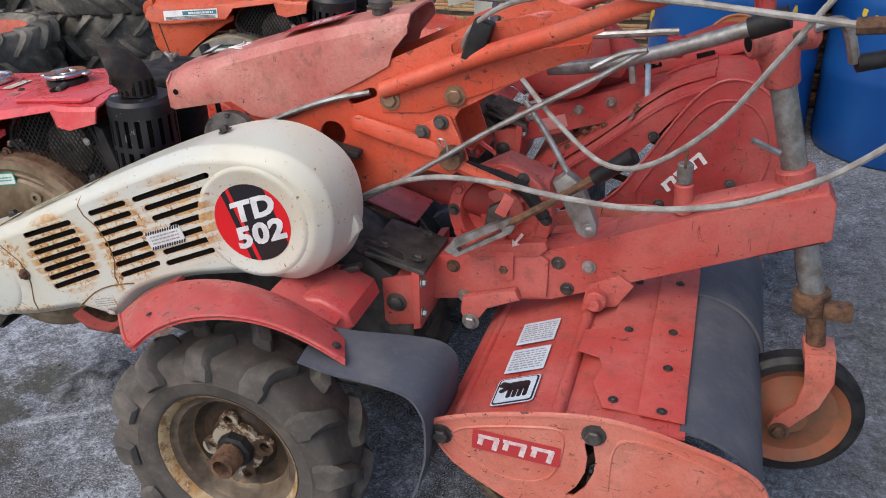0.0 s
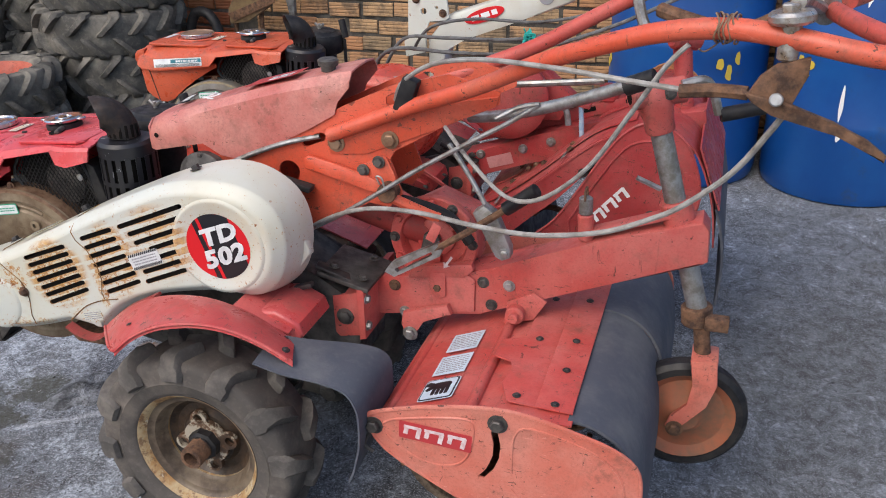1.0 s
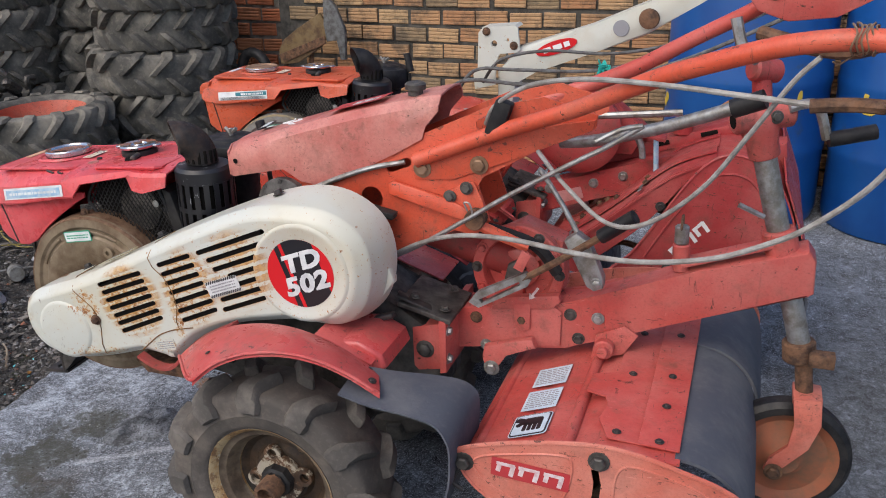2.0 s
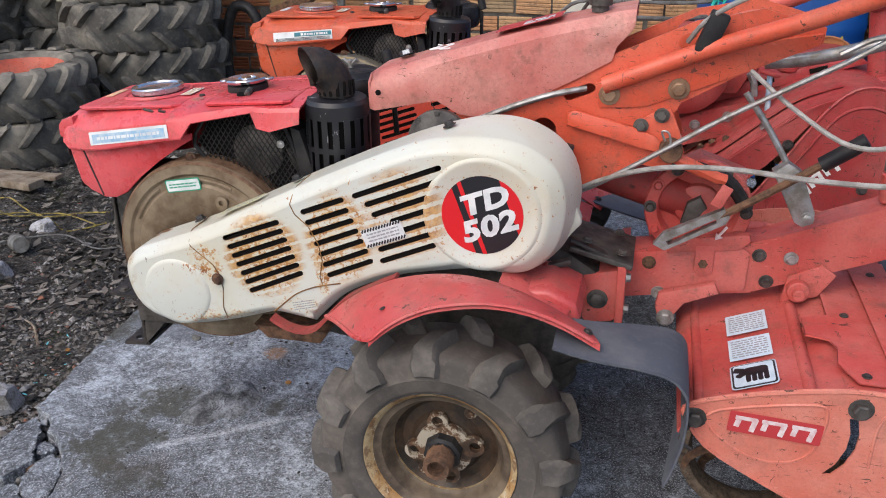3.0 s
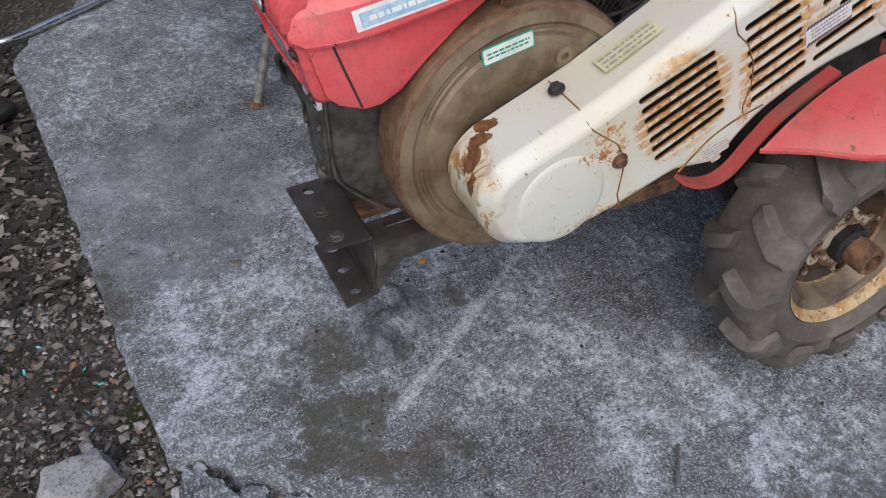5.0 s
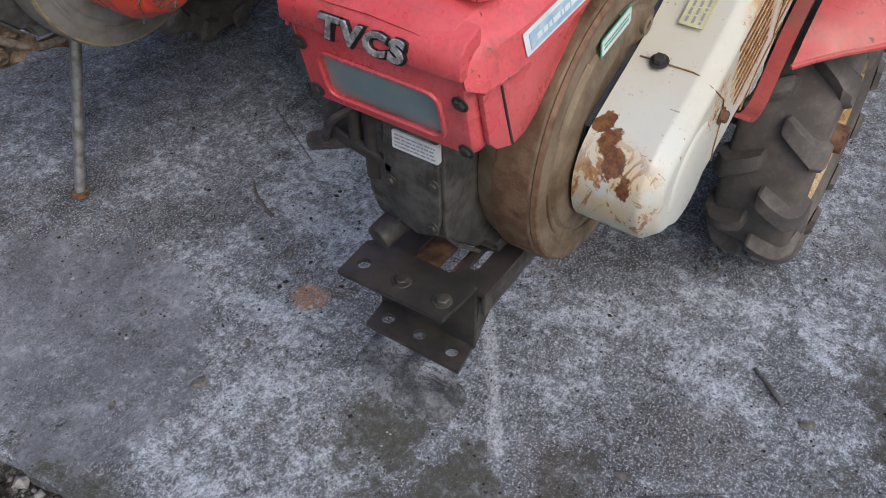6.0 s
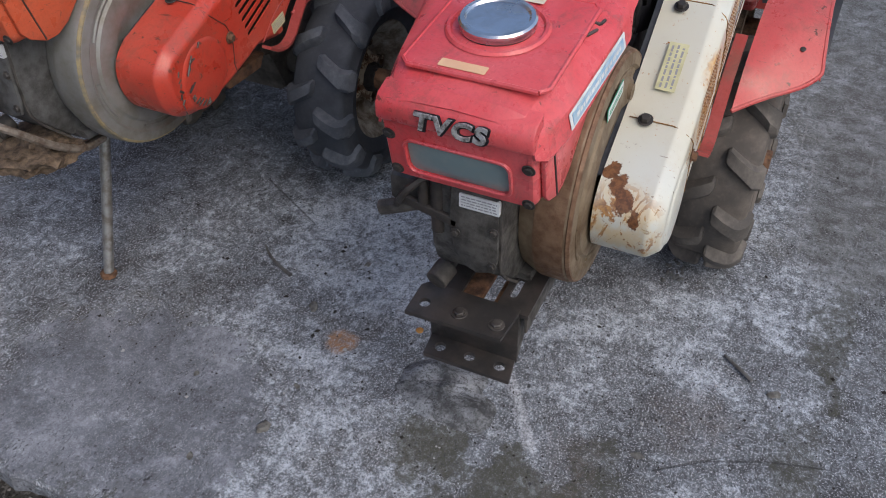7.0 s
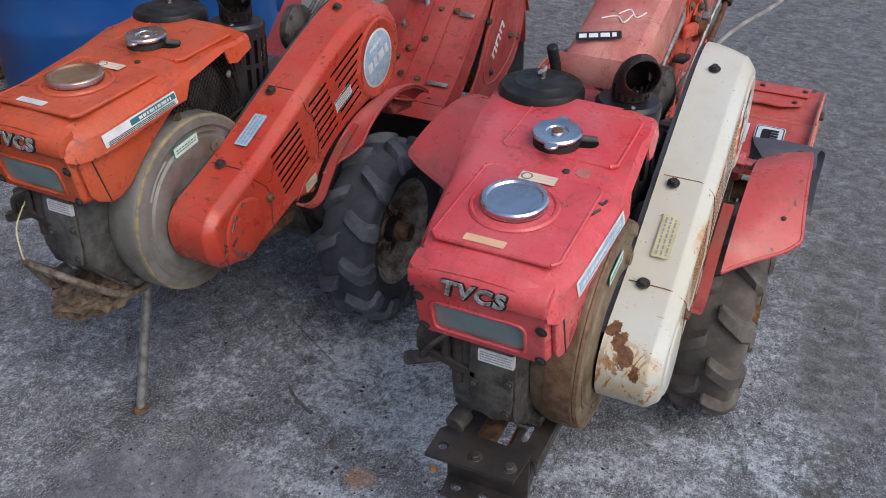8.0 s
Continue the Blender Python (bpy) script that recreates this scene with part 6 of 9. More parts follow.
def rotary(root, P):
    """Rear rotary tiller: beam, gear case, hood, side guards, rubber flap, caster."""
    R, G = P["rotor"], P["guard"]
    beam = part("tool_beam", prism([(0.300, 0.484), (0.304, 0.588), (0.54, 0.622), (0.545, 0.634), (0.600, 0.640), (0.836, 0.742), (1.046, 0.812), (1.062, 0.790), (1.066, 0.720), (1.055, 0.712), (0.586, 0.536), (0.575, 0.520)], 0.0, 0.074, bev=0.006), R, root, "red box-section tool beam, paint chipped")
    part("beam_sleeve", prism([(0.300, 0.486), (0.304, 0.590), (0.545, 0.624), (0.562, 0.612), (0.560, 0.530)], -0.008, 0.082, bev=0.003), R, beam)
    for x, z, mt in ((0.641, 0.607, ZINC), (0.472, 0.584, RUST), (0.389, 0.508, ZINC), (0.580, 0.608, CAST), (0.600, 0.552, CAST), (0.365, 0.575, RUST)):
        bolt((x, -0.009 if x < 0.56 else -0.001, z), (0, -1, 0), beam, 0.010, 0.009, mt)
    part("adjust_tab", prism([(0.455, 0.622), (0.492, 0.626), (0.492, 0.565), (0.470, 0.555), (0.455, 0.57)], -0.015, -0.009, bev=0.002), R, beam)
    part("lower_lug", prism([(0.385, 0.485), (0.39, 0.515), (0.50, 0.548), (0.51, 0.525), (0.44, 0.50), (0.415, 0.452), (0.395, 0.45)], -0.030, -0.010, bev=0.003), R, beam)
    bolt((0.408, -0.031, 0.462), (0, -1, 0), beam, 0.013, 0.012, ZINC)
    # gear case with flange
    gc = part("gear_case", lathe([(0.104, 0), (0.106, 0.006), (0.107, 0.026), (0.104, 0.030), (0.082, 0.030), (0.079, 0.026), (0.074, -0.012), (0.050, -0.014), (0.046, 0.012), (0.040, 0.016), (0.018, 0.017), (0.016, 0.034), (0.0, 0.035)], pose(0.452, 0.055, 0.686, 90), 48), R, root, "red gear case with a bolted flange")
    part("case_body", prism([(0.36, 0.60), (0.37, 0.74), (0.45, 0.785), (0.545, 0.75), (0.55, 0.63)], 0.068, 0.14, bev=0.008), R, gc)
    for a in (35, 155, 275):
        part("case_rib", box((0.452 + 0.062 * math.cos(radians(a)), 0.055, 0.686 + 0.062 * math.sin(radians(a))), (0.034, 0.030, 0.012), (0, -a, 0), 0.003), R, gc)
    part("case_pawl", prism([(0.42, 0.655), (0.43, 0.70), (0.455, 0.715), (0.47, 0.69), (0.45, 0.66)], 0.020, 0.038, bev=0.004), CAST, gc)
    part("case_lower", prism([(0.40, 0.60), (0.41, 0.632), (0.555, 0.655), (0.56, 0.64), (0.54, 0.62)], -0.014, 0.01, bev=0.004), R, gc)
    for a in range(0, 360, 30):
        bolt((0.452 + 0.095 * math.cos(radians(a)), 0.0255, 0.686 + 0.095 * math.sin(radians(a))), (0, -1, 0), gc, 0.009, 0.010, R if a % 60 else CAST)
    part("drive_tube", tube([(0.10, 0.07, 0.80), (0.28, 0.07, 0.74), (0.44, 0.08, 0.69)], 0.045, 14), DARKRED, gc)
    part("chain_hose", tube([(0.34, -0.01, 0.80), (0.42, -0.01, 0.79), (0.50, 0.0, 0.76), (0.545, 0.01, 0.70)], 0.014, 8), BLACKP, gc)
    if not P["b"]:
        part("depth_fork", plate([(0.368, 0.644), (0.386, 0.669), (0.494, 0.728), (0.507, 0.713), (0.500, 0.698), (0.391, 0.633)], [[(0.392, 0.653), (0.481, 0.707), (0.484, 0.699), (0.398, 0.645)]], -0.078, -0.062), ZINC, gc, "slotted steel clevis")
        lever = part("shift_lever", tube([(0.487, -0.070, 0.710), (0.568, -0.080, 0.768), (0.663, -0.090, 0.841)], 0.008, 8), RUST, root, "rusty lever with a black grip")
        part("lever_grip", tube([(0.651, -0.090, 0.832), (0.717, -0.100, 0.885)], 0.015, 12), BLACKP, lever)
        arm = part("catch_arm", prism([(0.573, 0.806), (0.598, 0.826), (0.625, 0.808), (0.658, 0.730), (0.658, 0.710), (0.639, 0.701), (0.624, 0.709)], -0.070, -0.040, bev=0.003), ZINC, root, "grey steel catch arm")
        bolt((0.645, -0.071, 0.720), (0, -1, 0), arm, 0.009, 0.006, ZINC)
        part("catch_rod", tube([(0.600, -0.050, 0.815), (0.557, -0.040, 0.882), (0.510, -0.030, 0.944)], 0.006, 8), ZINC, arm)
        tag = part("lever_tag", box((0.487, -0.075, 0.753), (0.022, 0.004, 0.045), (0, 25, 0), 0.001), R, gc)
        ma = face_pose((0.500, -0.016, 0.655), (0.55, 0, 0.83), (-0.83, 0, 0.55))
        ar = B()
        ar.faces.new([ar.verts.new(ma @ Vector((x, y, 0.001))) for x, y in ((-0.019, 0), (-0.005, 0.009), (-0.006, 0.0025), (0.018, 0.003), (0.018, -0.003), (-0.006, -0.0025), (-0.005, -0.009))])
        part("arrow_decal", ar, LOGOW, gc, "small pale arrow decal", 0)
        cp = part("latch_knob", cyl((0.805, 0.03, 0.730), (0.801, 0.03, 0.79), 0.018, 16, 0.003), R, beam)
        part("latch_pin", cyl((0.801, 0.03, 0.79), (0.80, 0.03, 0.83), 0.015, 14, 0.003), ZINC, cp)
        part("pin_ring", tube([(0.80, 0.03 + 0.016 * math.cos(a), 0.835 + 0.016 * math.sin(a)) for a in (2 * math.pi * j / 10 for j in range(11))], 0.003, 5, 3), RUST, cp)
        part("top_strap", box((0.90, 0.03, 0.782), (0.20, 0.05, 0.010), (0, -20, 0), 0.003), R, beam)
    # caster post, fork and wheel
    axis = lambda z: 1.0305 + (0.681 - z) * 0.285
    post = part("caster_post", cyl((axis(0.56), 0.036, 0.56), (axis(1.01), 0.036, 1.01), 0.0225, 24), P["post"], root, "bare grey steel caster post")
    hd_ = lathe([(0.027, 0), (0.030, 0.004), (0.031, 0.03), (0.036, 0.055), (0.036, 0.085), (0.028, 0.098), (0.0, 0.10)], along((axis(0.985), 0.036, 0.985), (axis(1.08), 0.036, 1.08)), 28)
    head = part("post_head", hd_, R, post, "red cast socket head")
    ca, cb = Vector((axis(1.06) - 0.045, 0.012, 1.058)), Vector((axis(1.06) + 0.062, 0.06, 1.072))
    part("post_cross", cyl(ca, cb, 0.027, 24, 0.005), R, head)
    dr = (cb - ca).normalized()
    # near-black plug paints the shaded bore
    part("cross_bore", cyl(ca - dr * 0.001, ca + dr * 0.004, 0.015, 18, 0.001), INSIDE_SHADE, head)
    bolt(ca.lerp(cb, 0.62) + Vector((0.012, -0.026, 0.004)), (0.3, -1, 0.1), head, 0.009, 0.008, CAST)
    part("post_socket", cyl((axis(0.775), 0.036, 0.775), (axis(0.84), 0.036, 0.84), 0.034, 24, 0.004), R, post)
    if not P["b"]:
        part("crank", tube([(0.976, 0.030, 1.086), (1.025, 0.050, 1.090), (1.052, 0.060, 1.024)], 0.010, 8), ZINC, post)
        part("crank_grip", tube([(1.055, 0.060, 1.022), (1.139, 0.080, 1.039)], 0.015, 10), BLACKP, post)
        part("post_rod", tube([(0.906, 0.000, 0.895), (0.955, 0.010, 0.871)], 0.006, 6), ZINC, post)
        part("caster_clamp", cyl((axis(0.58), 0.036, 0.555), (axis(0.60), 0.036, 0.60), 0.034, 18, 0.004, box((1.10, 0.01, 0.575), (0.05, 0.03, 0.03))), RUST, post)
        part("caster_stem", cyl((1.082, 0.036, 0.46), (1.066, 0.036, 0.57), 0.018, 18), RUST, post)
        fork = part("caster_fork", prism([(1.055, 0.485), (1.112, 0.490), (1.118, 0.43), (1.10, 0.37), (1.06, 0.322), (1.035, 0.292), (1.015, 0.305), (1.025, 0.335), (1.060, 0.37), (1.068, 0.42)], -0.014, -0.004, bev=0.002), GUARD, post, "orange caster fork")
        part("fork_top", box((1.085, 0.03, 0.478), (0.058, 0.075, 0.016)), GUARD, fork)
        mw = pose(1.055, 0.032, 0.322, 90, 0, 6)
        cw = part("caster_wheel", lathe([(0.112, -0.024), (0.128, -0.024), (0.139, -0.014), (0.141, 0.0), (0.139, 0.014), (0.128, 0.024), (0.112, 0.024)], mw, 48, close=False), BLACKP, post, "black rubber caster tyre")
        part("caster_disc", lathe([(0.0, 0.03), (0.03, 0.03), (0.05, 0.012), (0.09, 0.008), (0.112, 0.022), (0.114, -0.022), (0.0, -0.02)], mw, 40), P["disc"], cw, "rust-stained orange disc")
        bolt((1.037, -0.016, 0.304), (0, -1, 0), cw, 0.014, 0.012, RUST)
    # rotor hood
    hp = [(0.438, 0.425), (0.452, 0.448), (0.49, 0.464), (0.53, 0.474), (0.57, 0.488), (0.60, 0.502), (0.635, 0.508), (0.665, 0.505), (0.70, 0.518), (0.78, 0.530), (0.855, 0.533)]
    hood = part("rotor_hood", sheet(hp, -0.392, 0.452, 0.004), R, root, "pressed red rotor hood, scuffed")
    for x0, x1, z, y0, y1 in ((0.705, 0.782, 0.534, -0.345, 0.12), (0.778, 0.852, 0.541, -0.358, 0.16)):
        pts = [(x0, y0), (x1, y0 - 0.005), (x1, y1), (x0, y1)]
        if x0 < 0.75:
            pts = [(x0 - 0.01, y0 + 0.06), (x0 + 0.015, y0), (x1, y0 - 0.005), (x1, y1), (x0, y1), (x0, -0.10), (x0 - 0.05, -0.12), (x0 - 0.05, -0.19), (x0 - 0.01, -0.20), (x0, -0.23)]
        part("bolted_plate", prism(pts, z, z + 0.004, "z", 0.001), R, hood)
    for x, y in ((0.735, -0.325), (0.815, -0.345), (0.735, -0.10), (0.815, -0.10), (0.735, 0.09), (0.815, 0.09), (0.815, -0.22)):
        bolt((x, y, 0.546 if x > 0.78 else 0.539), (0, 0, 1), hood, 0.006, 0.005, DARKST)
    part("hood_rib", tube([(0.648, -0.36, 0.508), (0.648, 0.42, 0.508)], 0.013, 10), R, hood)
    part("hood_rib", tube([(0.470, -0.37, 0.458), (0.470, 0.42, 0.458)], 0.010, 10), R, hood)
    part("hood_pivot", cyl((0.66, -0.03, 0.545), (0.66, 0.03, 0.545), 0.022, 18, 0.003, cyl((0.66, -0.045, 0.545), (0.66, 0.04, 0.545), 0.012)), R, hood)
    part("pivot_ear", prism([(0.63, 0.51), (0.64, 0.57), (0.70, 0.60), (0.73, 0.58), (0.70, 0.53)], -0.008, 0.0, bev=0.002), R, hood)
    # stickers along the hood's slope
    ux = Vector((0.93, 0, 0.36)).normalized()
    for y, w, h, kind in ((-0.085, 0.078, 0.080, 0), (-0.185, 0.078, 0.080, 1), (-0.285, 0.082, 0.082, 2)):
        ms = face_pose((0.564, y, 0.4915), ux, (0, 1, 0)) @ Matrix.Translation((0, 0, 0.0035))
        s = part("hood_sticker", card(ms, w, h, 0.008 if kind == 2 else 0.001, 0.001), LABC, hood, "white hand-warning sticker with black border" if kind == 2 else "white instruction sticker, print too small to read")
        if kind == 2:
            part("sticker_border", card(ms, w * 0.94, h * 0.94, 0.007, 0.0018), BLACKI, s)
            part("sticker_face", card(ms, w * 0.86, h * 0.86, 0.006, 0.0026), LABC, s)
            hand = B()
            card(ms @ Matrix.Translation((0.004, 0.010, 0)), 0.044, 0.026, 0.009, 0.0034, 0.0004, hand)
            for i in range(4):
                card(ms @ Matrix.Translation((-0.010 + i * 0.0105, -0.010, 0)), 0.0088, 0.030, 0.004, 0.0034, 0.0004, hand)
            card(ms @ Matrix.Translation((-0.020, 0.004, 0)) @ pose(0, 0, 0, 0, 0, 40), 0.026, 0.013, 0.005, 0.0034, 0.0004, hand)
            card(ms @ Matrix.Translation((-0.026, 0.018, 0)) @ pose(0, 0, 0, 0, 0, -25), 0.018, 0.016, 0.003, 0.0034, 0.0004, hand)
            part("sticker_pictogram", hand, BLACKI, s, smooth=0)
        else:
            part("sticker_print", bars(ms, w * 0.86, h * 0.84, 8, 0.0018, 20 + kind, 0.42), GREYI, s, smooth=0)
    # rubber rear flap
    fp = [(0.845, 0.532), (0.89, 0.525), (0.94, 0.495), (0.975, 0.44), (0.99, 0.36), (0.995, 0.27), (0.99, 0.18)]
    part("rear_flap", sheet(fp, -0.375, 0.07, 0.006), FLAP, hood, "dark grey rubber rear flap")
    part("rear_flap", sheet([(a + 0.006, b + 0.004) for a, b in fp], 0.068, 0.44, 0.006), FLAP, hood, "dark grey rubber rear flap")
    # side guards
    go = [(0.440, 0.474), (0.452, 0.492), (0.520, 0.516), (0.614, 0.538), (0.708, 0.551), (0.784, 0.546), (0.860, 0.528), (0.932, 0.506), (0.978, 0.474), (0.992, 0.420), (0.985, 0.33), (0.955, 0.27), (0.88, 0.232), (0.80, 0.245), (0.721, 0.282), (0.583, 0.351), (0.482, 0.412)]
    arc = [(0.716, 0.500), (0.722, 0.47), (0.720, 0.44), (0.708, 0.408), (0.690, 0.385)]
    arc2 = [(u - 0.014, v) for u, v in arc]
    for s, y in ((-1, -0.398), (1, 0.458)):
        gd = part("side_guard", plate(smooth2(go, 3), [arc + arc2[::-1]], y - 0.0025, y + 0.0025), G, hood, "orange-red side guard with a curved slot")
        if s < 0:
            part("guard_rim", tube([(u, y - 0.001, v) for u, v in go + go[:1]], 0.0045, 6, 3), G, gd)
            part("guard_emboss", tube([(u, y - 0.002, v) for u, v in ((0.475, 0.468), (0.51, 0.490), (0.64, 0.517), (0.668, 0.500), (0.655, 0.43), (0.62, 0.40), (0.56, 0.40), (0.50, 0.435), (0.475, 0.468))], 0.003, 6), G, gd)
            part("guard_emboss", tube([(u, y - 0.002, v) for u, v in ((0.745, 0.41), (0.75, 0.50), (0.79, 0.52), (0.90, 0.49), (0.955, 0.44), (0.955, 0.36), (0.88, 0.29), (0.80, 0.31), (0.745, 0.37))], 0.003, 6), G, gd)
            for x, z in ((0.460, 0.466), (0.716, 0.520)):
                bolt((x, y - 0.003, z), (0, -1, 0), gd, 0.014, 0.014, CAST)
            part("guard_clip", tube([(0.452, y - 0.006, 0.45), (0.44, y - 0.01, 0.42), (0.46, y - 0.01, 0.405)], 0.004, 6), DARKST, gd)
            ml = face_pose((0.590, y - 0.004, 0.466), (0.99, 0, -0.06), (0.06, 0, 1))
            lp = part("logo_plate", card(ml, 0.150, 0.040, 0.002, 0.0008), PRINTD, gd, "dark red plate with white block shapes")
            for x, w in ((-0.047, 0.036), (-0.002, 0.040), (0.045, 0.038)):
                sh = B()
                mm = ml @ Matrix.Translation((x, 0, 0))
                card(mm @ Matrix.Translation((0, 0.009, 0)), w, 0.007, 0.0005, 0.0016, 0.0004, sh)
                card(mm @ Matrix.Translation((w * 0.36, -0.002, 0)) @ pose(0, 0, 0, 0, 0, -10), 0.009, 0.026, 0.0005, 0.0020, 0.0004, sh)
                card(mm @ Matrix.Translation((-w * 0.36, 0.0, 0)) @ pose(0, 0, 0, 0, 0, -10), 0.009, 0.018, 0.0005, 0.0020, 0.0004, sh)
                part("logo_mark", sh, LOGOW, lp, smooth=0)
    # rotor with curved mud-caked blades
    rot = part("rotor_shaft", cyl((0.66, -0.37, 0.26), (0.66, 0.42, 0.26), 0.03, 16), RUST, hood, "rotor shaft with mud-caked blades")
    for i in range(16):
        y = -0.34 + 0.048 * i
        a0 = radians(137.0 * i)
        pts = [Vector((0.66 + r * math.cos(a0 + q), y + dy, 0.26 + r * math.sin(a0 + q))) for r, q, dy in ((0.03, 0, 0), (0.10, 0.06, 0), (0.16, 0.25, 0.004), (0.19, 0.55, 0.018), (0.195, 0.75, 0.035))]
        part("tine", tube(pts, 0.012, 6, 4, r2=0.007), MUD if i % 3 == 0 else RUST, rot)
    ring_m = pose(0.60, -0.19, 0.28, 90)
    part("mud_drum", lathe([(0.13, -0.03), (0.15, -0.028), (0.155, 0.0), (0.15, 0.03), (0.13, 0.032), (0.12, 0.0), (0.13, -0.03)], ring_m, 28, close=False), MUD, rot, "rotor rim caked with straw-coloured mud")
    part("rotor_bearing", cyl((0.62, -0.385, 0.262), (0.62, -0.41, 0.262), 0.028, 18, 0.004), R, rot)
    bolt((0.62, -0.411, 0.262), (0, -1, 0), rot, 0.014, 0.012, ZINC)


def rotary_second(root, P):
    """The second tractor's rotary: raised at the rear, so that its guard stands up. Built in the yard's own metres."""
    inv = pose(*B_AT).inverted()
    R, G = P["rotor"], P["guard"]

    def own(name, bm, material, parent=root, label="", smooth=38.0):
        bm.transform(inv)
        return part(name, bm, material, parent, label, smooth)

    hp = [(0.335, 0.442), (0.38, 0.474), (0.43, 0.50), (0.50, 0.55), (0.58, 0.615), (0.66, 0.685), (0.74, 0.745), (0.84, 0.785), (0.93, 0.785), (0.99, 0.755), (1.025, 0.70), (1.055, 0.62), (1.072, 0.54), (1.080, 0.46)]
    hood = own("rotor_hood", sheet(hp, 0.665, 1.40, 0.005), R, label="dented dusty red rotor hood with bolted strips")
    up = Vector((-0.66, 0, 0.75))
    # plates lapped one over the other up the slope, their edges bent
    for y0, y1, lift in ((0.672, 0.757, 0.004), (0.763, 0.834, 0.011), (0.838, 0.935, 0.006), (0.945, 1.13, 0.010), (1.14, 1.385, 0.005)):
        sec = [(x - 0.66 * lift, z + 0.75 * lift) for x, z in hp[1:8]]
        own("lapped_plate", sheet(sec, y0, y1, 0.004), R, hood)
    for x, y, z in ((0.457, 0.852, 0.525), (0.448, 0.788, 0.520), (0.563, 0.817, 0.609), (0.653, 0.800, 0.683), (0.653, 0.745, 0.685), (0.50, 0.89, 0.56), (0.53, 0.86, 0.585), (0.457, 1.0, 0.525), (0.653, 1.0, 0.685), (0.457, 1.25, 0.525), (0.653, 1.25, 0.685)):
        own("bolt", bolt_bm(Vector((x, y, z)) + up * 0.010, up, 0.0085, 0.009), RUST, hood)
    for x, z, y0, y1 in ((0.445, 0.514, 0.680, 0.752), (0.645, 0.678, 0.680, 0.730), (0.56, 0.605, 1.0, 1.09)):
        q = Vector((x, (y0 + y1) / 2, z)) + up * 0.014
        own("slotted_tab", box(q, (0.014, y1 - y0, 0.003), (0, -41, 0), 0.001), ZINC, hood, "thin worn steel strip")
    top = plate([(-0.10, 0.658), (0.09, 0.658), (0.09, 1.40), (-0.10, 1.40)], [ring2(x, y, 0.009, 8) for x in (-0.075, -0.04, 0.0, 0.04, 0.068) for y in (0.685, 0.74, 0.81, 0.90, 1.0, 1.1, 1.2, 1.3)], 0.0, 0.005, "z")
    top.transform(pose(1.052, 0, 0.662, 0, 69, 0))
    own("rear_strip", top, R, hood, "perforated red strip along the rear edge")
    go = [(0.56, 0.44), (0.624, 0.50), (0.69, 0.60), (0.75, 0.70), (0.805, 0.775), (0.86, 0.812), (0.923, 0.808), (0.98, 0.765), (1.012, 0.70), (1.029, 0.63), (1.02, 0.56), (0.97, 0.47), (0.88, 0.41), (0.75, 0.37), (0.62, 0.385)]
    for y, mt, lb in ((0.66, G, "dark red fan-shaped side guard, scratched"), (1.405, RUSTG, "rust-eaten side guard")):
        gd = own("side_guard", prism(smooth2(go, 3), y - 0.003, y + 0.003), mt, hood, lb)
        own("guard_rim", tube([(u, y - 0.001, v) for u, v in go + go[:1]], 0.005, 6, 3), mt, gd)
        if y < 1:
            own("guard_emboss", tube([(u, y - 0.003, v) for u, v in ((0.665, 0.50), (0.74, 0.63), (0.83, 0.75), (0.93, 0.75), (0.985, 0.64), (0.94, 0.50), (0.80, 0.43), (0.69, 0.44), (0.665, 0.50))], 0.004, 6), mt, gd)
            ml = face_pose((0.785, y - 0.004, 0.565), (0.66, 0, 0.75), (-0.75, 0, 0.66))
            for x, w in ((-0.047, 0.036), (-0.002, 0.040), (0.045, 0.038)):
                sh = B()
                mm = ml @ Matrix.Translation((x, 0, 0))
                card(mm @ Matrix.Translation((0, 0.012, 0)), w, 0.009, 0.0005, 0.0016, 0.0004, sh)
                card(mm @ Matrix.Translation((w * 0.36, -0.002, 0)) @ pose(0, 0, 0, 0, 0, -10), 0.011, 0.034, 0.0005, 0.0020, 0.0004, sh)
                card(mm @ Matrix.Translation((-w * 0.36, 0.0, 0)) @ pose(0, 0, 0, 0, 0, -10), 0.011, 0.024, 0.0005, 0.0020, 0.0004, sh)
                own("logo_mark", sh, WHITE, gd, "white block shape", 0)
            for x, z in ((0.90, 0.545), (0.965, 0.52), (0.70, 0.655), (0.73, 0.47)):
                own("bolt", bolt_bm((x, y - 0.004, z), (0, -1, 0), 0.010, 0.010), CAST, gd)
    for y0, y1 in ((0.68, 1.38),):
        own("rear_flap", sheet([(1.075, 0.57), (1.095, 0.50), (1.11, 0.40), (1.105, 0.27)], y0, y1, 0.007), FLAP, hood, "dark rubber rear flap")
    fl_ = own("lower_plate", sheet([(0.47, 0.42), (0.50, 0.45), (0.56, 0.505), (0.624, 0.56), (0.69, 0.632), (0.75, 0.71), (0.805, 0.775)], 0.667, 1.39, 0.004), R, hood, "lower red plate of the rotor hood with bolted strips")
    for x, z, w in ((0.53, 0.482, 0.07), (0.62, 0.562, 0.06)):
        own("bolted_strip", box((x, 1.0, z), (w, 0.64, 0.006), (0, -42, 0), 0.001), R, fl_)
        for y in (0.68, 0.80, 0.93, 1.06, 1.2):
            own("bolt", bolt_bm((x, y, z + 0.005), (-0.66, 0, 0.75), 0.009, 0.009), CAST, fl_)
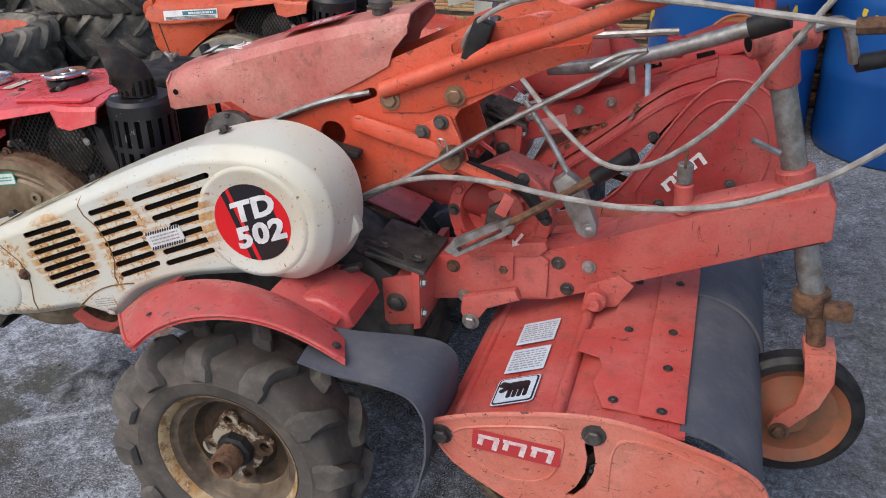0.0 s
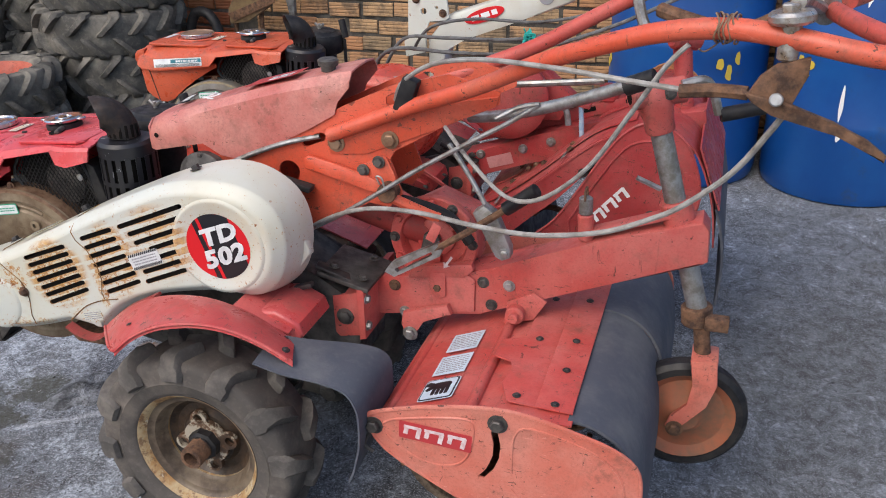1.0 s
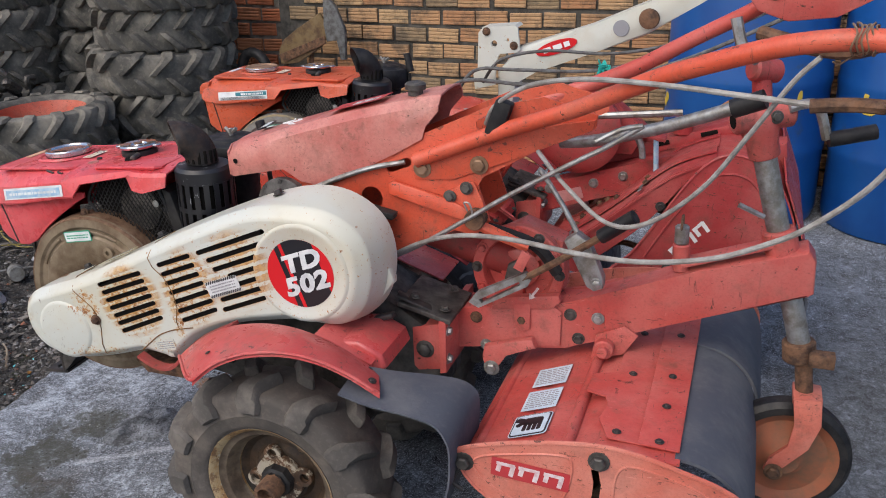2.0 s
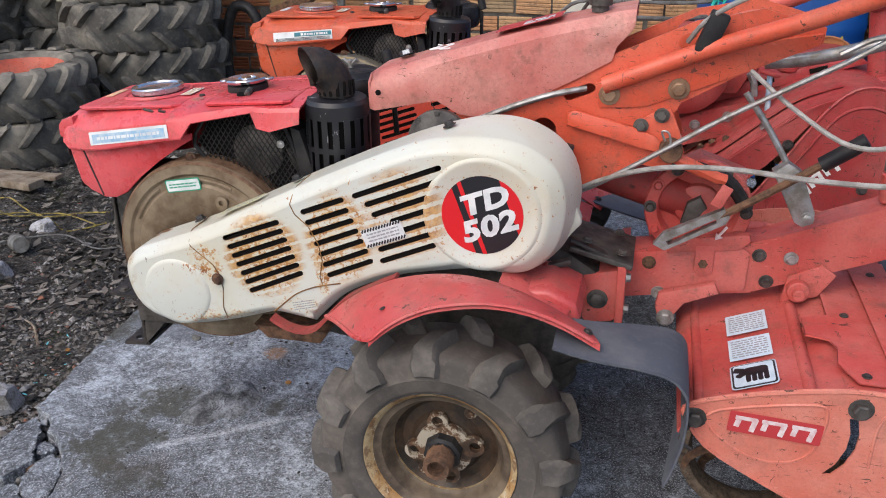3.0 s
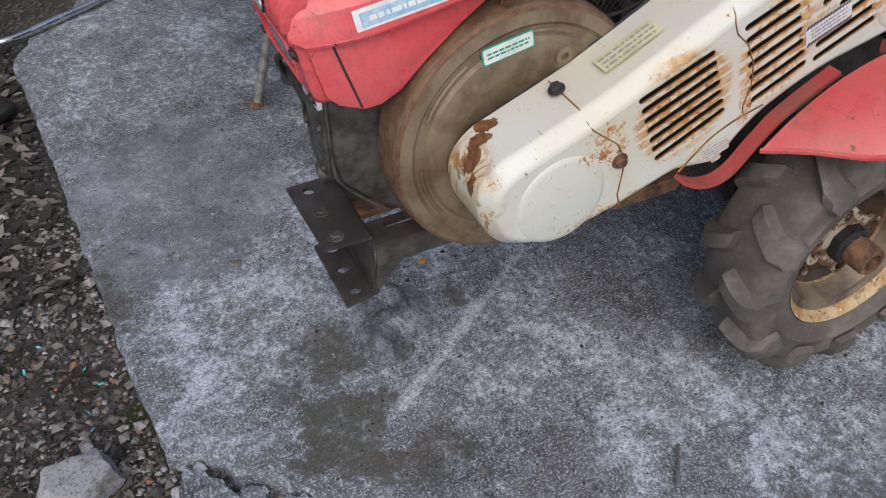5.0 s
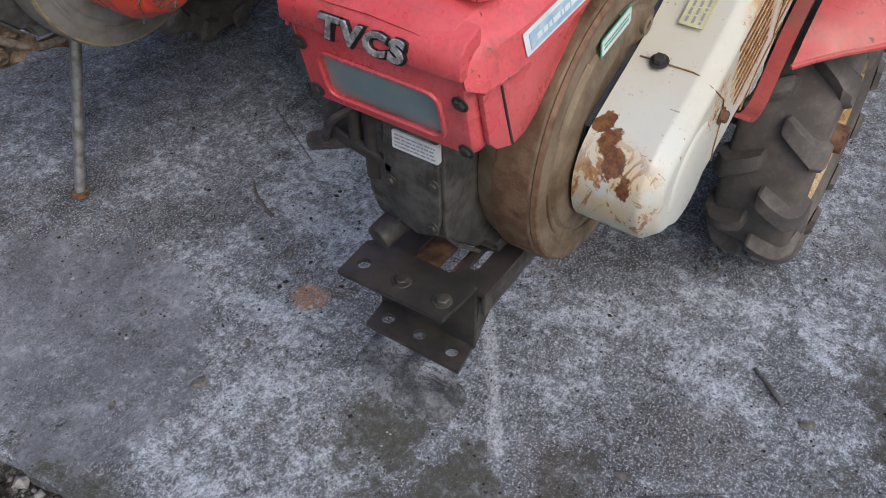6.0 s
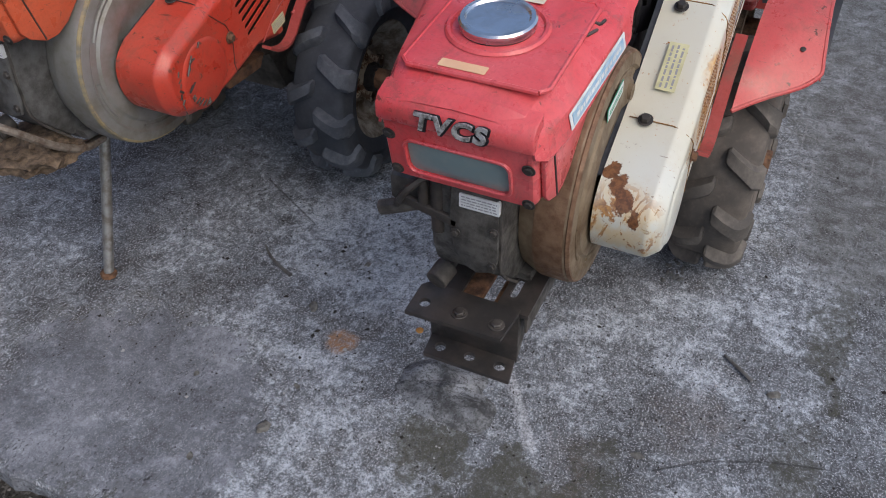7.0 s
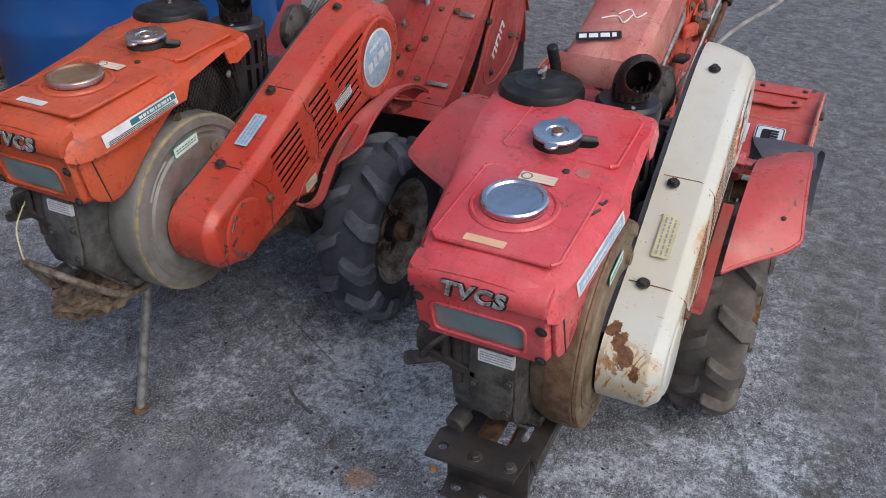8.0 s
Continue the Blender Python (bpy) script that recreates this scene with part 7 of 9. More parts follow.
    own("hood_side", prism(hp[0:6] + [(0.74, 0.745), (0.80, 0.775), (0.75, 0.71), (0.69, 0.632), (0.624, 0.56), (0.56, 0.505), (0.50, 0.45), (0.47, 0.42)], 0.668, 0.674), R, hood)
    # beam with label, brackets and latch gear above the hood
    beam = own("tool_beam", prism([(0.26, 0.50), (0.28, 0.60), (0.50, 0.675), (0.70, 0.735), (1.02, 0.80), (1.03, 0.72), (0.70, 0.64), (0.50, 0.585)], 0.90, 0.985, bev=0.006), R, label="red box-section tool beam")
    ml = face_pose((0.395, 0.8985, 0.585), (0.95, 0, 0.3), (-0.3, 0, 0.95))
    own("beam_label", card(ml, 0.085, 0.038, 0.002, 0.001), paint("faded_pink_label", (0.55, 0.26, 0.25), (0.50, 0.2, 0.2), 0.2), beam)
    for x, z in ((0.31, 0.555), (0.33, 0.60), (0.47, 0.63), (0.56, 0.66), (0.62, 0.63), (0.73, 0.70), (0.80, 0.72)):
        own("bolt", bolt_bm((x, 0.899, z), (0, -1, 0), 0.011, 0.010), ZINC, beam)
    own("beam_rail", prism([(0.30, 0.615), (0.31, 0.65), (0.60, 0.745), (0.90, 0.835), (0.93, 0.815), (0.60, 0.705)], 0.98, 1.06, bev=0.004), R, beam, "channel rail with slots")
    # near-black blocks paint the shaded slots; the rail is not cut
    for x_, z_ in ((0.36, 0.642), (0.45, 0.672), (0.66, 0.738), (0.80, 0.780)):
        own("rail_slot", box((x_, 0.979, z_ + 0.012), (0.05, 0.004, 0.014), (0, -17, 0), 0.002), INSIDE_SHADE, beam)
    own("beam_boss", cyl((0.72, 1.0, 0.78), (0.72, 1.0, 0.83), 0.03, 18, 0.004), R, beam)
    own("beam_stud", cyl((0.62, 1.0, 0.75), (0.62, 1.0, 0.79), 0.018), R, beam)
    own("gear_case", lathe([(0.13, 0), (0.132, 0.03), (0.11, 0.05), (0.06, 0.06), (0, 0.06)], pose(0.42, 0.90, 0.80, 90), 32), R, label="red gear case")
    own("gear_arm", prism([(0.30, 0.72), (0.36, 0.86), (0.50, 0.90), (0.62, 0.80), (0.58, 0.72)], 0.93, 1.0, bev=0.008), R)
    rod = own("adjust_rod", cyl((0.665, 0.86, 0.64), (0.655, 0.86, 0.80), 0.008, 10), LABB, label="pale blue-grey adjusting rod")
    own("wing_nut", tube([(0.60, 0.85, 0.80), (0.615, 0.85, 0.77), (0.62, 0.85, 0.735)], 0.010, 8), ZINC, rod)
    own("rod_bracket", box((0.655, 0.87, 0.80), (0.06, 0.05, 0.012), (0, 12, 0)), R, rod)
    post = own("hitch_post", cyl((0.965, 0.96, 0.70), (0.93, 0.96, 0.98), 0.028, 20), R, label="red hitch post")
    own("post_head", cyl((0.90, 0.93, 1.0), (0.975, 0.99, 0.985), 0.034, 20, 0.008), R, post)
    # added dark sheet, stands for the shade under the hood
    own("inner_shroud", sheet([(0.43, 0.485), (0.47, 0.40), (0.50, 0.25), (0.505, 0.12)], 0.68, 1.38, 0.004), DARKST, hood, "dark sheet added to shade the gap under the hood")
    own("rotor_shaft", cyl((0.72, 0.68, 0.42), (0.72, 1.39, 0.42), 0.035, 16), RUST, hood)
    for i in range(12):
        y, a0 = 0.70 + 0.057 * i, radians(137.0 * i)
        pts = [Vector((0.72 + r * math.cos(a0 + q), y, 0.42 + r * math.sin(a0 + q))) for r, q in ((0.03, 0), (0.10, 0.06), (0.16, 0.25), (0.185, 0.5))]
        own("tine", tube(pts, 0.012, 6, 4, r2=0.007), RUST, hood)


def walking_tractor(label, P, m):
    root = thing("walking_tractor", label, "tractor", m, "walking tractors")
    belt_cover(root, P["cover"], "TD" if not P["b"] else "other")
    engine(root, P)
    front_end(root, P)
    chassis(root, P)
    handles(root, P)
    if P["b"]:
        rotary_second(root, P)
    else:
        rotary(root, P)
    return root


walking_tractor("red walking tractor with cream belt cover and rear rotary tiller", dict(b=False, hood=HOODRED, skirt=HOODRED, hood_label="glossy red engine hood", cover=CREAM, block=BLOCKM, fly=RUSTFLY, fly_label="rusty brown flywheel", cap=CHROME, cap_label="wide chromed fuel cap", elbow=BLACKP, fender=FENDER, rim=RIM, column=ORANGE, tube=ORANGE, rotor=RED, guard=GUARD, post=ZINC, disc=DISC), pose(0, 0, 0))
walking_tractor("orange walking tractor on a prop stand, with orange belt cover", dict(b=True, hood=BHOOD, skirt=BHOOD, hood_label="orange engine hood with scratches", cover=BCOVER, block=BBLOCK, fly=GREYFLY, fly_label="dusty grey flywheel", cap=RUSTCAP, cap_label="wide rusty fuel cap", elbow=BLACKP, fender=BRED, rim=RIM, column=CREAM, tube=BRED, rotor=BRED, guard=BRED, post=RED, disc=GUARD, foot=(-0.685, 0.045, -0.040)), pose(*B_AT))


# ---- ground ----
CONC = Mat("weathered_concrete", rough=0.88, spec=0.25)
k = CONC
p_ = k.pos
wob = k.ramp(k.noise(7, 8, 0.72, p_), 0.25, 0.75, -0.55, 0.55)
wob_s = k.ramp(k.noise(16, 8, 0.75, p_), 0.25, 0.75, -0.22, 0.22)
cloud = k.noise(5.5, 14, 0.74, p_, 0.25)
grain = k.noise(62, 9, 0.80, p_)
sand = k.noise(210, 4, 0.78, p_)


def stains(spots, rim):
    """Soft-edged spots (x, y, half axes, strength) joined into one mask."""
    out = None
    for x, y, sx, sy, amt in spots:
        b = k.math("MULTIPLY", k.blob((x, y, 0), (sx * 1.25, sy * 1.25, 1), p_, rim), amt)
        out = b if out is None else k.math("MAXIMUM", out, b)
    return out


# pale spots; the two at 1.4 are also brightened against the machines' shade
pale = stains(((-0.518, -0.153, 0.18, 0.13, 0.9), (-0.348, -0.305, 0.20, 0.15, 1.0), (-0.88, -0.43, 0.14, 0.11, 0.8), (-1.0, 0.24, 0.17, 0.20, 0.9), (-0.70, 0.56, 0.10, 0.16, 0.8), (-0.90, 0.33, 0.20, 0.12, 1.0), (0.85, -0.41, 0.30, 0.18, 0.7), (0.20, -0.36, 0.20, 0.09, 0.9), (-0.43, 0.38, 0.18, 0.20, 1.4), (-0.55, 0.0, 0.12, 0.10, 0.6), (-0.13, -0.52, 0.16, 0.12, 0.8), (-0.72, 1.35, 0.2, 0.25, 0.5), (-1.12, 0.05, 0.10, 0.12, 0.8), (-0.30, 0.52, 0.26, 0.20, 1.4), (-0.45, 0.88, 0.22, 0.14, 0.7)), wob)
# dark spots; by the near wheel and the prop stand they paint shade too
dull = stains(((-0.70, -0.27, 0.20, 0.09, 1.3), (-0.60, -0.42, 0.10, 0.13, 0.8), (-0.245, 0.10, 0.08, 0.14, 0.9), (-0.243, -0.05, 0.04, 0.10, 0.7), (-0.75, 0.81, 0.13, 0.08, 0.9), (-0.65, 0.69, 0.09, 0.05, 0.8), (-0.84, 1.05, 0.20, 0.14, 0.8), (-0.40, 1.12, 0.09, 0.07, 0.9), (-0.35, -0.82, 0.50, 0.17, 0.7), (0.62, -0.62, 0.40, 0.12, 0.7), (1.7, -0.35, 0.7, 0.6, 0.6), (1.9, 1.3, 0.9, 1.0, 0.8), (3.0, 0.4, 1.2, 1.2, 0.6), (0.30, 0.55, 0.45, 0.5, 0.7), (-0.32, 1.35, 0.3, 0.4, 0.8), (-0.62, 0.24, 0.07, 0.05, 0.6)), wob)
crust = k.noise(20, 11, 0.80, k.scaled(1.15, 0.85, 1, p_), 0.5)
tone = k.math("ADD", k.math("MULTIPLY", cloud, 0.27), k.math("ADD", k.math("MULTIPLY", crust, 0.36), k.math("ADD", k.math("MULTIPLY", grain, 0.22), k.math("MULTIPLY", sand, 0.15))))
tone = k.math("ADD", tone, k.math("SUBTRACT", k.math("MULTIPLY", pale, 0.034), k.math("MULTIPLY", dull, 0.030)))
c_ = k.mix(k.ramp(tone, 0.425, 0.510), (0.058, 0.061, 0.064), (0.153, 0.167, 0.184))
c_ = k.mix(k.ramp(tone, 0.505, 0.575), c_, (0.392, 0.435, 0.490))
bits = k.math("ADD", k.math("MULTIPLY", grain, 0.6), k.math("MULTIPLY", sand, 0.4))
c_ = k.mix(k.math("MULTIPLY", k.ramp(k.math("ADD", bits, k.math("MULTIPLY", k.math("SUBTRACT", tone, 0.5), 0.7)), 0.545, 0.575), 0.75), c_, (0.585, 0.635, 0.70))
c_ = k.mix(k.math("MULTIPLY", k.ramp(bits, 0.455, 0.425), 0.70), c_, (0.048, 0.048, 0.050))
earthy = k.ramp(k.noise(2.2, 11, 0.76, k.scaled(1.2, 0.8, 1, p_), 0.4), 0.52, 0.64)
c_ = k.mix(k.math("MULTIPLY", earthy, 0.30), c_, (0.150, 0.135, 0.105))
# mossy and brown stains
moss = stains(((-0.868, 0.073, 0.075, 0.075, 1.0), (-0.905, -0.13, 0.10, 0.10, 1.0), (-0.78, -0.24, 0.10, 0.05, 0.6), (-0.571, 0.108, 0.035, 0.045, 0.8), (-0.97, 0.02, 0.035, 0.05, 0.7), (-0.60, -0.60, 0.12, 0.05, 0.6), (-0.20, -0.62, 0.20, 0.05, 0.7), (-1.22, 0.50, 0.05, 0.30, 0.7)), wob)
moss_m = k.ramp(k.math("ADD", moss, k.math("MULTIPLY", k.math("SUBTRACT", tone, 0.5), -3.5)), 0.20, 1.05)
c_ = k.mix(k.math("MULTIPLY", moss_m, 0.82), c_, k.mix(k.ramp(sand, 0.42, 0.6), (0.044, 0.045, 0.032), (0.108, 0.104, 0.070)))
brown = stains(((-0.574, -0.373, 0.07, 0.08, 0.8), (-0.78, -0.19, 0.10, 0.05, 0.6), (0.05, -0.30, 0.12, 0.06, 0.6), (-0.60, 0.33, 0.05, 0.05, 0.4)), wob)
c_ = k.mix(k.math("MULTIPLY", k.math("MULTIPLY", brown, k.ramp(grain, 0.38, 0.60)), 0.75), c_, (0.130, 0.105, 0.088))
# trowelled patch with a clean border
patch = k.ramp(stains(((-1.02, 0.72, 0.235, 0.30, 1.0), (-1.04, 0.56, 0.19, 0.16, 1.0)), wob_s), 0.42, 0.50)
patch = k.math("MULTIPLY", patch, k.ramp(k.noise(5, 6, 0.7, p_), 0.36, 0.50, 0.45, 1.0))
c_ = k.mix(k.math("MULTIPLY", patch, 0.72), c_, k.mix(k.ramp(cloud, 0.40, 0.62), (0.120, 0.128, 0.148), (0.235, 0.248, 0.285)))
# calm, darker concrete towards the open yard, with long drag scratches
calm = stains(((0.22, -0.66, 0.30, 0.17, 1.0), (0.75, -0.66, 0.50, 0.26, 1.0), (1.5, -0.5, 0.8, 0.55, 1.0), (1.7, 0.5, 0.7, 0.8, 0.8), (-0.10, -0.95, 0.5, 0.2, 0.9), (0.9, -1.2, 1.2, 0.4, 1.0), (2.8, 0.4, 1.4, 1.8, 0.9)), wob_s)
c_ = k.mix(k.math("MULTIPLY", calm, 0.70), c_, k.mix(k.ramp(crust, 0.40, 0.62), (0.088, 0.088, 0.082), (0.190, 0.195, 0.195)))
drag = k.ramp(k.noise(9, 6, 0.7, k.scaled(0.25, 3.0, 1, p_), 0.6), 0.60, 0.66)
c_ = k.mix(k.math("MULTIPLY", k.math("MULTIPLY", drag, calm), 0.4), c_, (0.32, 0.325, 0.33))
# chalky scrape
rot_ = k.n("ShaderNodeMapping")
rot_.inputs["Rotation"].default_value = (0, 0, radians(-34.2))
k.link(p_, rot_.inputs["Vector"])
line = k.blob((-0.526, 0.343, 0), (0.28, 0.013, 2), rot_.outputs["Vector"], k.math("MULTIPLY", wob, 0.8))
line = k.math("MAXIMUM", line, k.math("MULTIPLY", k.blob((-0.54, 0.356, 0), (0.20, 0.005, 2), rot_.outputs["Vector"], wob), 0.7))
c_ = k.mix(k.math("MULTIPLY", line, k.ramp(tone, 0.44, 0.56, 0.05, 0.75)), c_, (0.56, 0.58, 0.62))
# sand grain: dark hollows and chalky crests
keep = k.ramp(k.math("MAXIMUM", patch, calm), 0.0, 1.0, 1.0, 0.35)
c_ = k.mix(k.math("MULTIPLY", k.ramp(sand, 0.525, 0.575), k.math("MULTIPLY", keep, 0.74)), c_, (0.060, 0.061, 0.066))
c_ = k.mix(k.math("MULTIPLY", k.ramp(sand, 0.455, 0.40), k.math("MULTIPLY", keep, k.ramp(moss_m, 0.0, 1.0, 0.62, 0.15))), c_, (0.72, 0.745, 0.80))
flecks = k.math("MULTIPLY", k.ramp(k.noise(95, 5, 0.72, k.scaled(1, 1.6, 1, p_), 0.5), 0.575, 0.615), k.ramp(k.noise(7, 4, 0.6, p_), 0.36, 0.54))
c_ = k.mix(k.math("MULTIPLY", flecks, 0.75), c_, (0.045, 0.045, 0.050))
# sparse pits of uneven shape, hair cracks
pits = k.ramp(k.noise(34, 3, 0.55, p_, 0.3), 0.705, 0.735)
pits = k.math("MAXIMUM", pits, k.math("MULTIPLY", k.ramp(k.noise(75, 3, 0.6, p_), 0.665, 0.70), k.ramp(k.noise(5, 3, 0.5, p_), 0.42, 0.55)))
c_ = k.mix(k.math("MULTIPLY", pits, 0.85), c_, (0.040, 0.040, 0.044))
crack = None
for x, y, ln, a in ((-0.690, -0.405, 0.060, -54), (-0.640, -0.500, 0.062, -66), (-0.605, -0.60, 0.07, -75), (-0.30, 0.75, 0.11, 62)):
    m_ = k.n("ShaderNodeMapping")
    m_.vector_type = "TEXTURE"
    m_.inputs["Location"].default_value, m_.inputs["Rotation"].default_value = (x, y, 0), (0, 0, radians(a))
    k.link(p_, m_.inputs["Vector"])
    b_ = k.blob((0, 0, 0), (ln * 1.3, 0.0026, 2), m_.outputs["Vector"], k.math("MULTIPLY", wob, 1.1))
    crack = b_ if crack is None else k.math("MAXIMUM", crack, b_)
c_ = k.mix(k.math("MULTIPLY", crack, 0.6), c_, (0.035, 0.034, 0.032))
rust_spot = k.blob((-0.685, 0.380, 0), (0.036, 0.040, 1), p_, k.math("MULTIPLY", wob, 0.9))
c_ = k.mix(k.math("MULTIPLY", rust_spot, k.ramp(grain, 0.35, 0.60, 0.85, 0.3)), c_, (0.42, 0.21, 0.09))
k.color(c_)
h_ = k.math("ADD", k.math("MULTIPLY", grain, 0.8), k.math("ADD", k.math("MULTIPLY", k.noise(11, 6, 0.65, p_), 1.4), k.math("MULTIPLY", sand, -0.35)))
k.bump(k.math("SUBTRACT", h_, k.math("ADD", k.math("MULTIPLY", pits, 0.8), crack)), 0.55, 0.005)

DIRT = Mat("dark_yard_dirt", rough=0.95, spec=0.2)
k = DIRT
c_ = k.mix(k.ramp(k.noise(3.5, 6, 0.62, k.pos), 0.36, 0.66), (0.045, 0.040, 0.036), (0.105, 0.098, 0.090))
c_ = k.mix(k.ramp(k.noise(70, 5, 0.75, k.pos), 0.51, 0.60), c_, (0.21, 0.20, 0.185))
c_ = k.mix(k.ramp(k.noise(110, 4, 0.7, k.pos), 0.55, 0.62), c_, (0.020, 0.017, 0.014))
c_ = k.mix(k.math("MULTIPLY", k.ramp(k.noise(5, 6, 0.65, k.pos), 0.56, 0.66), 0.75), c_, (0.045, 0.055, 0.018))
k.color(c_)
k.bump(k.noise(42, 8, 0.78, k.pos), 1.0, 0.025)

STONE = Mat("grey_rubble_stone", rough=0.9, spec=0.3)
k = STONE
oi = k.n("ShaderNodeObjectInfo")
c_ = k.mix(oi.outputs["Random"], (0.30, 0.30, 0.31), (0.44, 0.44, 0.46))
c_ = k.mix(k.math("MULTIPLY", k.ramp(k.noise(16, 7, 0.72), 0.48, 0.62), 0.8), c_, (0.14, 0.125, 0.10))
c_ = k.mix(k.math("MULTIPLY", k.ramp(k.noise(130, 3, 0.7), 0.53, 0.60), 0.6), c_, (0.10, 0.10, 0.10))
k.color(c_)
k.bump(k.noise(60, 7, 0.7), 0.7, 0.006)
RUBSTONE = metal("dark_bedded_stone", (0.16, 0.155, 0.145), (0.07, 0.068, 0.062), 0.85, 0.0, 60, 0.5)
PEBBLE = Mat("mixed_gravel", rough=0.9, spec=0.3)
k = PEBBLE
c_ = k.mix(k.ramp(k.island, 0.15, 1.0), (0.048, 0.044, 0.040), (0.34, 0.33, 0.32))
c_ = k.mix(k.ramp(k.island, 0.965, 0.97), c_, (0.26, 0.11, 0.07))
c_ = k.mix(k.ramp(k.noise(50, 4, 0.6, k.pos), 0.4, 0.7), c_, (0.12, 0.10, 0.085))
k.color(c_)


def ground_height(x, y):
    h = -0.045 + 0.030 * noise.noise((x * 2.1, y * 2.1, 0.3)) + 0.016 * noise.noise((x * 7, y * 7, 1.7)) + 0.008 * noise.noise((x * 19, y * 19, 4.7))
    if x < -1.5 and y > 0.6:
        h += 0.03 * min(1.0, (-1.5 - x))
    if x > -1.30 and y > -0.05 or x > -0.9:
        h = min(h, -0.02)
    return h


# one sheet: fine near the slab's edge, coarse out to the horizon
gx = [-400, -120, -40, -15, -8, -6, -5] + [-4.6 + 0.04 * i for i in range(98)] + [-0.4, 0.5, 3, 8, 20, 60, 200, 400]
gy = [-400, -120, -40, -15, -6, -3] + [-1.4 + 0.04 * i for i in range(125)] + [4.2, 6, 15, 60, 200, 400]
bm = B()
grid = [[bm.verts.new((x, y, ground_height(x, y) if -5 < x < 0 and -2 < y < 4 else -0.05)) for y in gy] for x in gx]
for a, b in zip(grid, grid[1:]):
    for j in range(len(a) - 1):
        bm.faces.new((a[j], b[j], b[j + 1], a[j + 1]))
ground = part("ground", bm, DIRT, None, smooth=80)
tagged(ground, "dark trodden dirt yard with bits of rubble", "ground", kind="structure")

# concrete slab with a ragged, broken edge
edge = [(-1.02, -3.2), (-0.98, -1.6), (-0.94, -0.9), (-0.927, -0.52), (-0.935, -0.34), (-0.965, -0.26), (-1.04, -0.16), (-1.10, -0.115), (-1.14, -0.06), (-1.20, -0.03), (-1.215, 0.10), (-1.235, 0.37), (-1.245, 0.55), (-1.26, 0.9), (-1.285, 1.2), (-1.30, 1.46), (-1.315, 1.58), (-1.25, 1.70), (-1.12, 1.80), (-1.0, 2.2), (-0.92, 2.8), (-0.90, 3.16)]
rnd = random.Random(3)
rag = []
for a, b in zip(edge, edge[1:]):
    n = max(2, int(math.dist(a, b) / 0.03)) if a[1] > -1 else 3
    for i in range(n):
        t = i / n
        rag.append((a[0] + (b[0] - a[0]) * t + rnd.uniform(-0.006, 0.006), a[1] + (b[1] - a[1]) * t + rnd.uniform(-0.006, 0.006)))
slab_o = rag + [(-0.90, 3.16), (12, 3.16), (12, -8), (-1.02, -8)]
bm = B()
top = [bm.verts.new((x, y, 0)) for x, y in slab_o]
m1 = [bm.verts.new((x - (0.006 if i < len(rag) else 0), y, -0.008)) for i, (x, y) in enumerate(slab_o)]
low = [bm.verts.new((x - (rnd.uniform(-0.002, 0.014) if i < len(rag) else 0), y, -0.14)) for i, (x, y) in enumerate(slab_o)]
bm.faces.new(top)
for a, b in ((top, m1), (m1, low)):
    for i in range(len(a)):
        j = (i + 1) % len(a)
        bm.faces.new((a[i], a[j], b[j], b[i]))
bmesh.ops.triangulate(bm, faces=[f for f in bm.faces if len(f.verts) > 4])
slab = part("pavement", bm, CONC, None, smooth=30)
tagged(slab, "weathered grey concrete slab with damp stains, painted shade and a broken corner", "pavement", kind="structure")


def rock_bm(seed, sx, sy, sz, cuts=10):
    """A broken lump: a ball cut flat by several planes."""
    rnd, bm = random.Random(seed), B()
    bmesh.ops.create_icosphere(bm, subdivisions=4, radius=1.0)
    for i in range(cuts):
        d = Vector((rnd.gauss(0, 1), rnd.gauss(0, 1), rnd.gauss(0, 0.8))).normalized()
        lim = rnd.uniform(0.50, 0.78)
        if i == 0:
            d, lim = Vector((0.12, -0.08, 1)).normalized(), 0.62
        for v in bm.verts:
            e = v.co.dot(d) - lim
            if e > 0:
                v.co -= d * e
    for v in bm.verts:
        v.co += v.co.normalized() * (0.05 * noise.noise(v.co * 3 + Vector((seed, 0, 0))) + 0.022 * noise.noise(v.co * 9 + Vector((0, seed, 0))))
        v.co = Vector((v.co.x * sx, v.co.y * sy, v.co.z * sz))
    return bm


def rock(name, seed, x, y, sx, sy, sz, turn, label, z=None, mat=None):
    ob = part(name, rock_bm(seed, sx, sy, sz, 12), mat or STONE, None, smooth=24)
    ob.matrix_world = pose(x, y, ground_height(x, y) + sz * 0.45 if z is None else z, 0, 0, turn)
    return tagged(ob, label, "stone", "rubble by the slab")


rock("stone", 1, -1.352, -0.015, 0.078, 0.085, 0.070, 20, "pale grey angular stone lying on the dirt")
rock("stone", 2, -1.62, 1.52, 0.10, 0.07, 0.05, 10, "flat grey stone among leaves")
rock("stone", 3, -1.95, 0.72, 0.12, 0.07, 0.05, -20, "pale rubble stone on the dirt")
rock("stone", 4, -1.78, 0.42, 0.06, 0.05, 0.035, 40, "small pale rubble stone on the dirt")
rock("stone", 5, -1.62, 0.05, 0.05, 0.06, 0.035, 70, "small pale rubble stone on the dirt")
rock("stone", 6, -2.05, 1.15, 0.08, 0.06, 0.04, 15, "grey rubble stone on the dirt")
rock("stone", 14, -1.245, -0.20, 0.028, 0.03, 0.02, 15, "small grey stone in the broken edge")


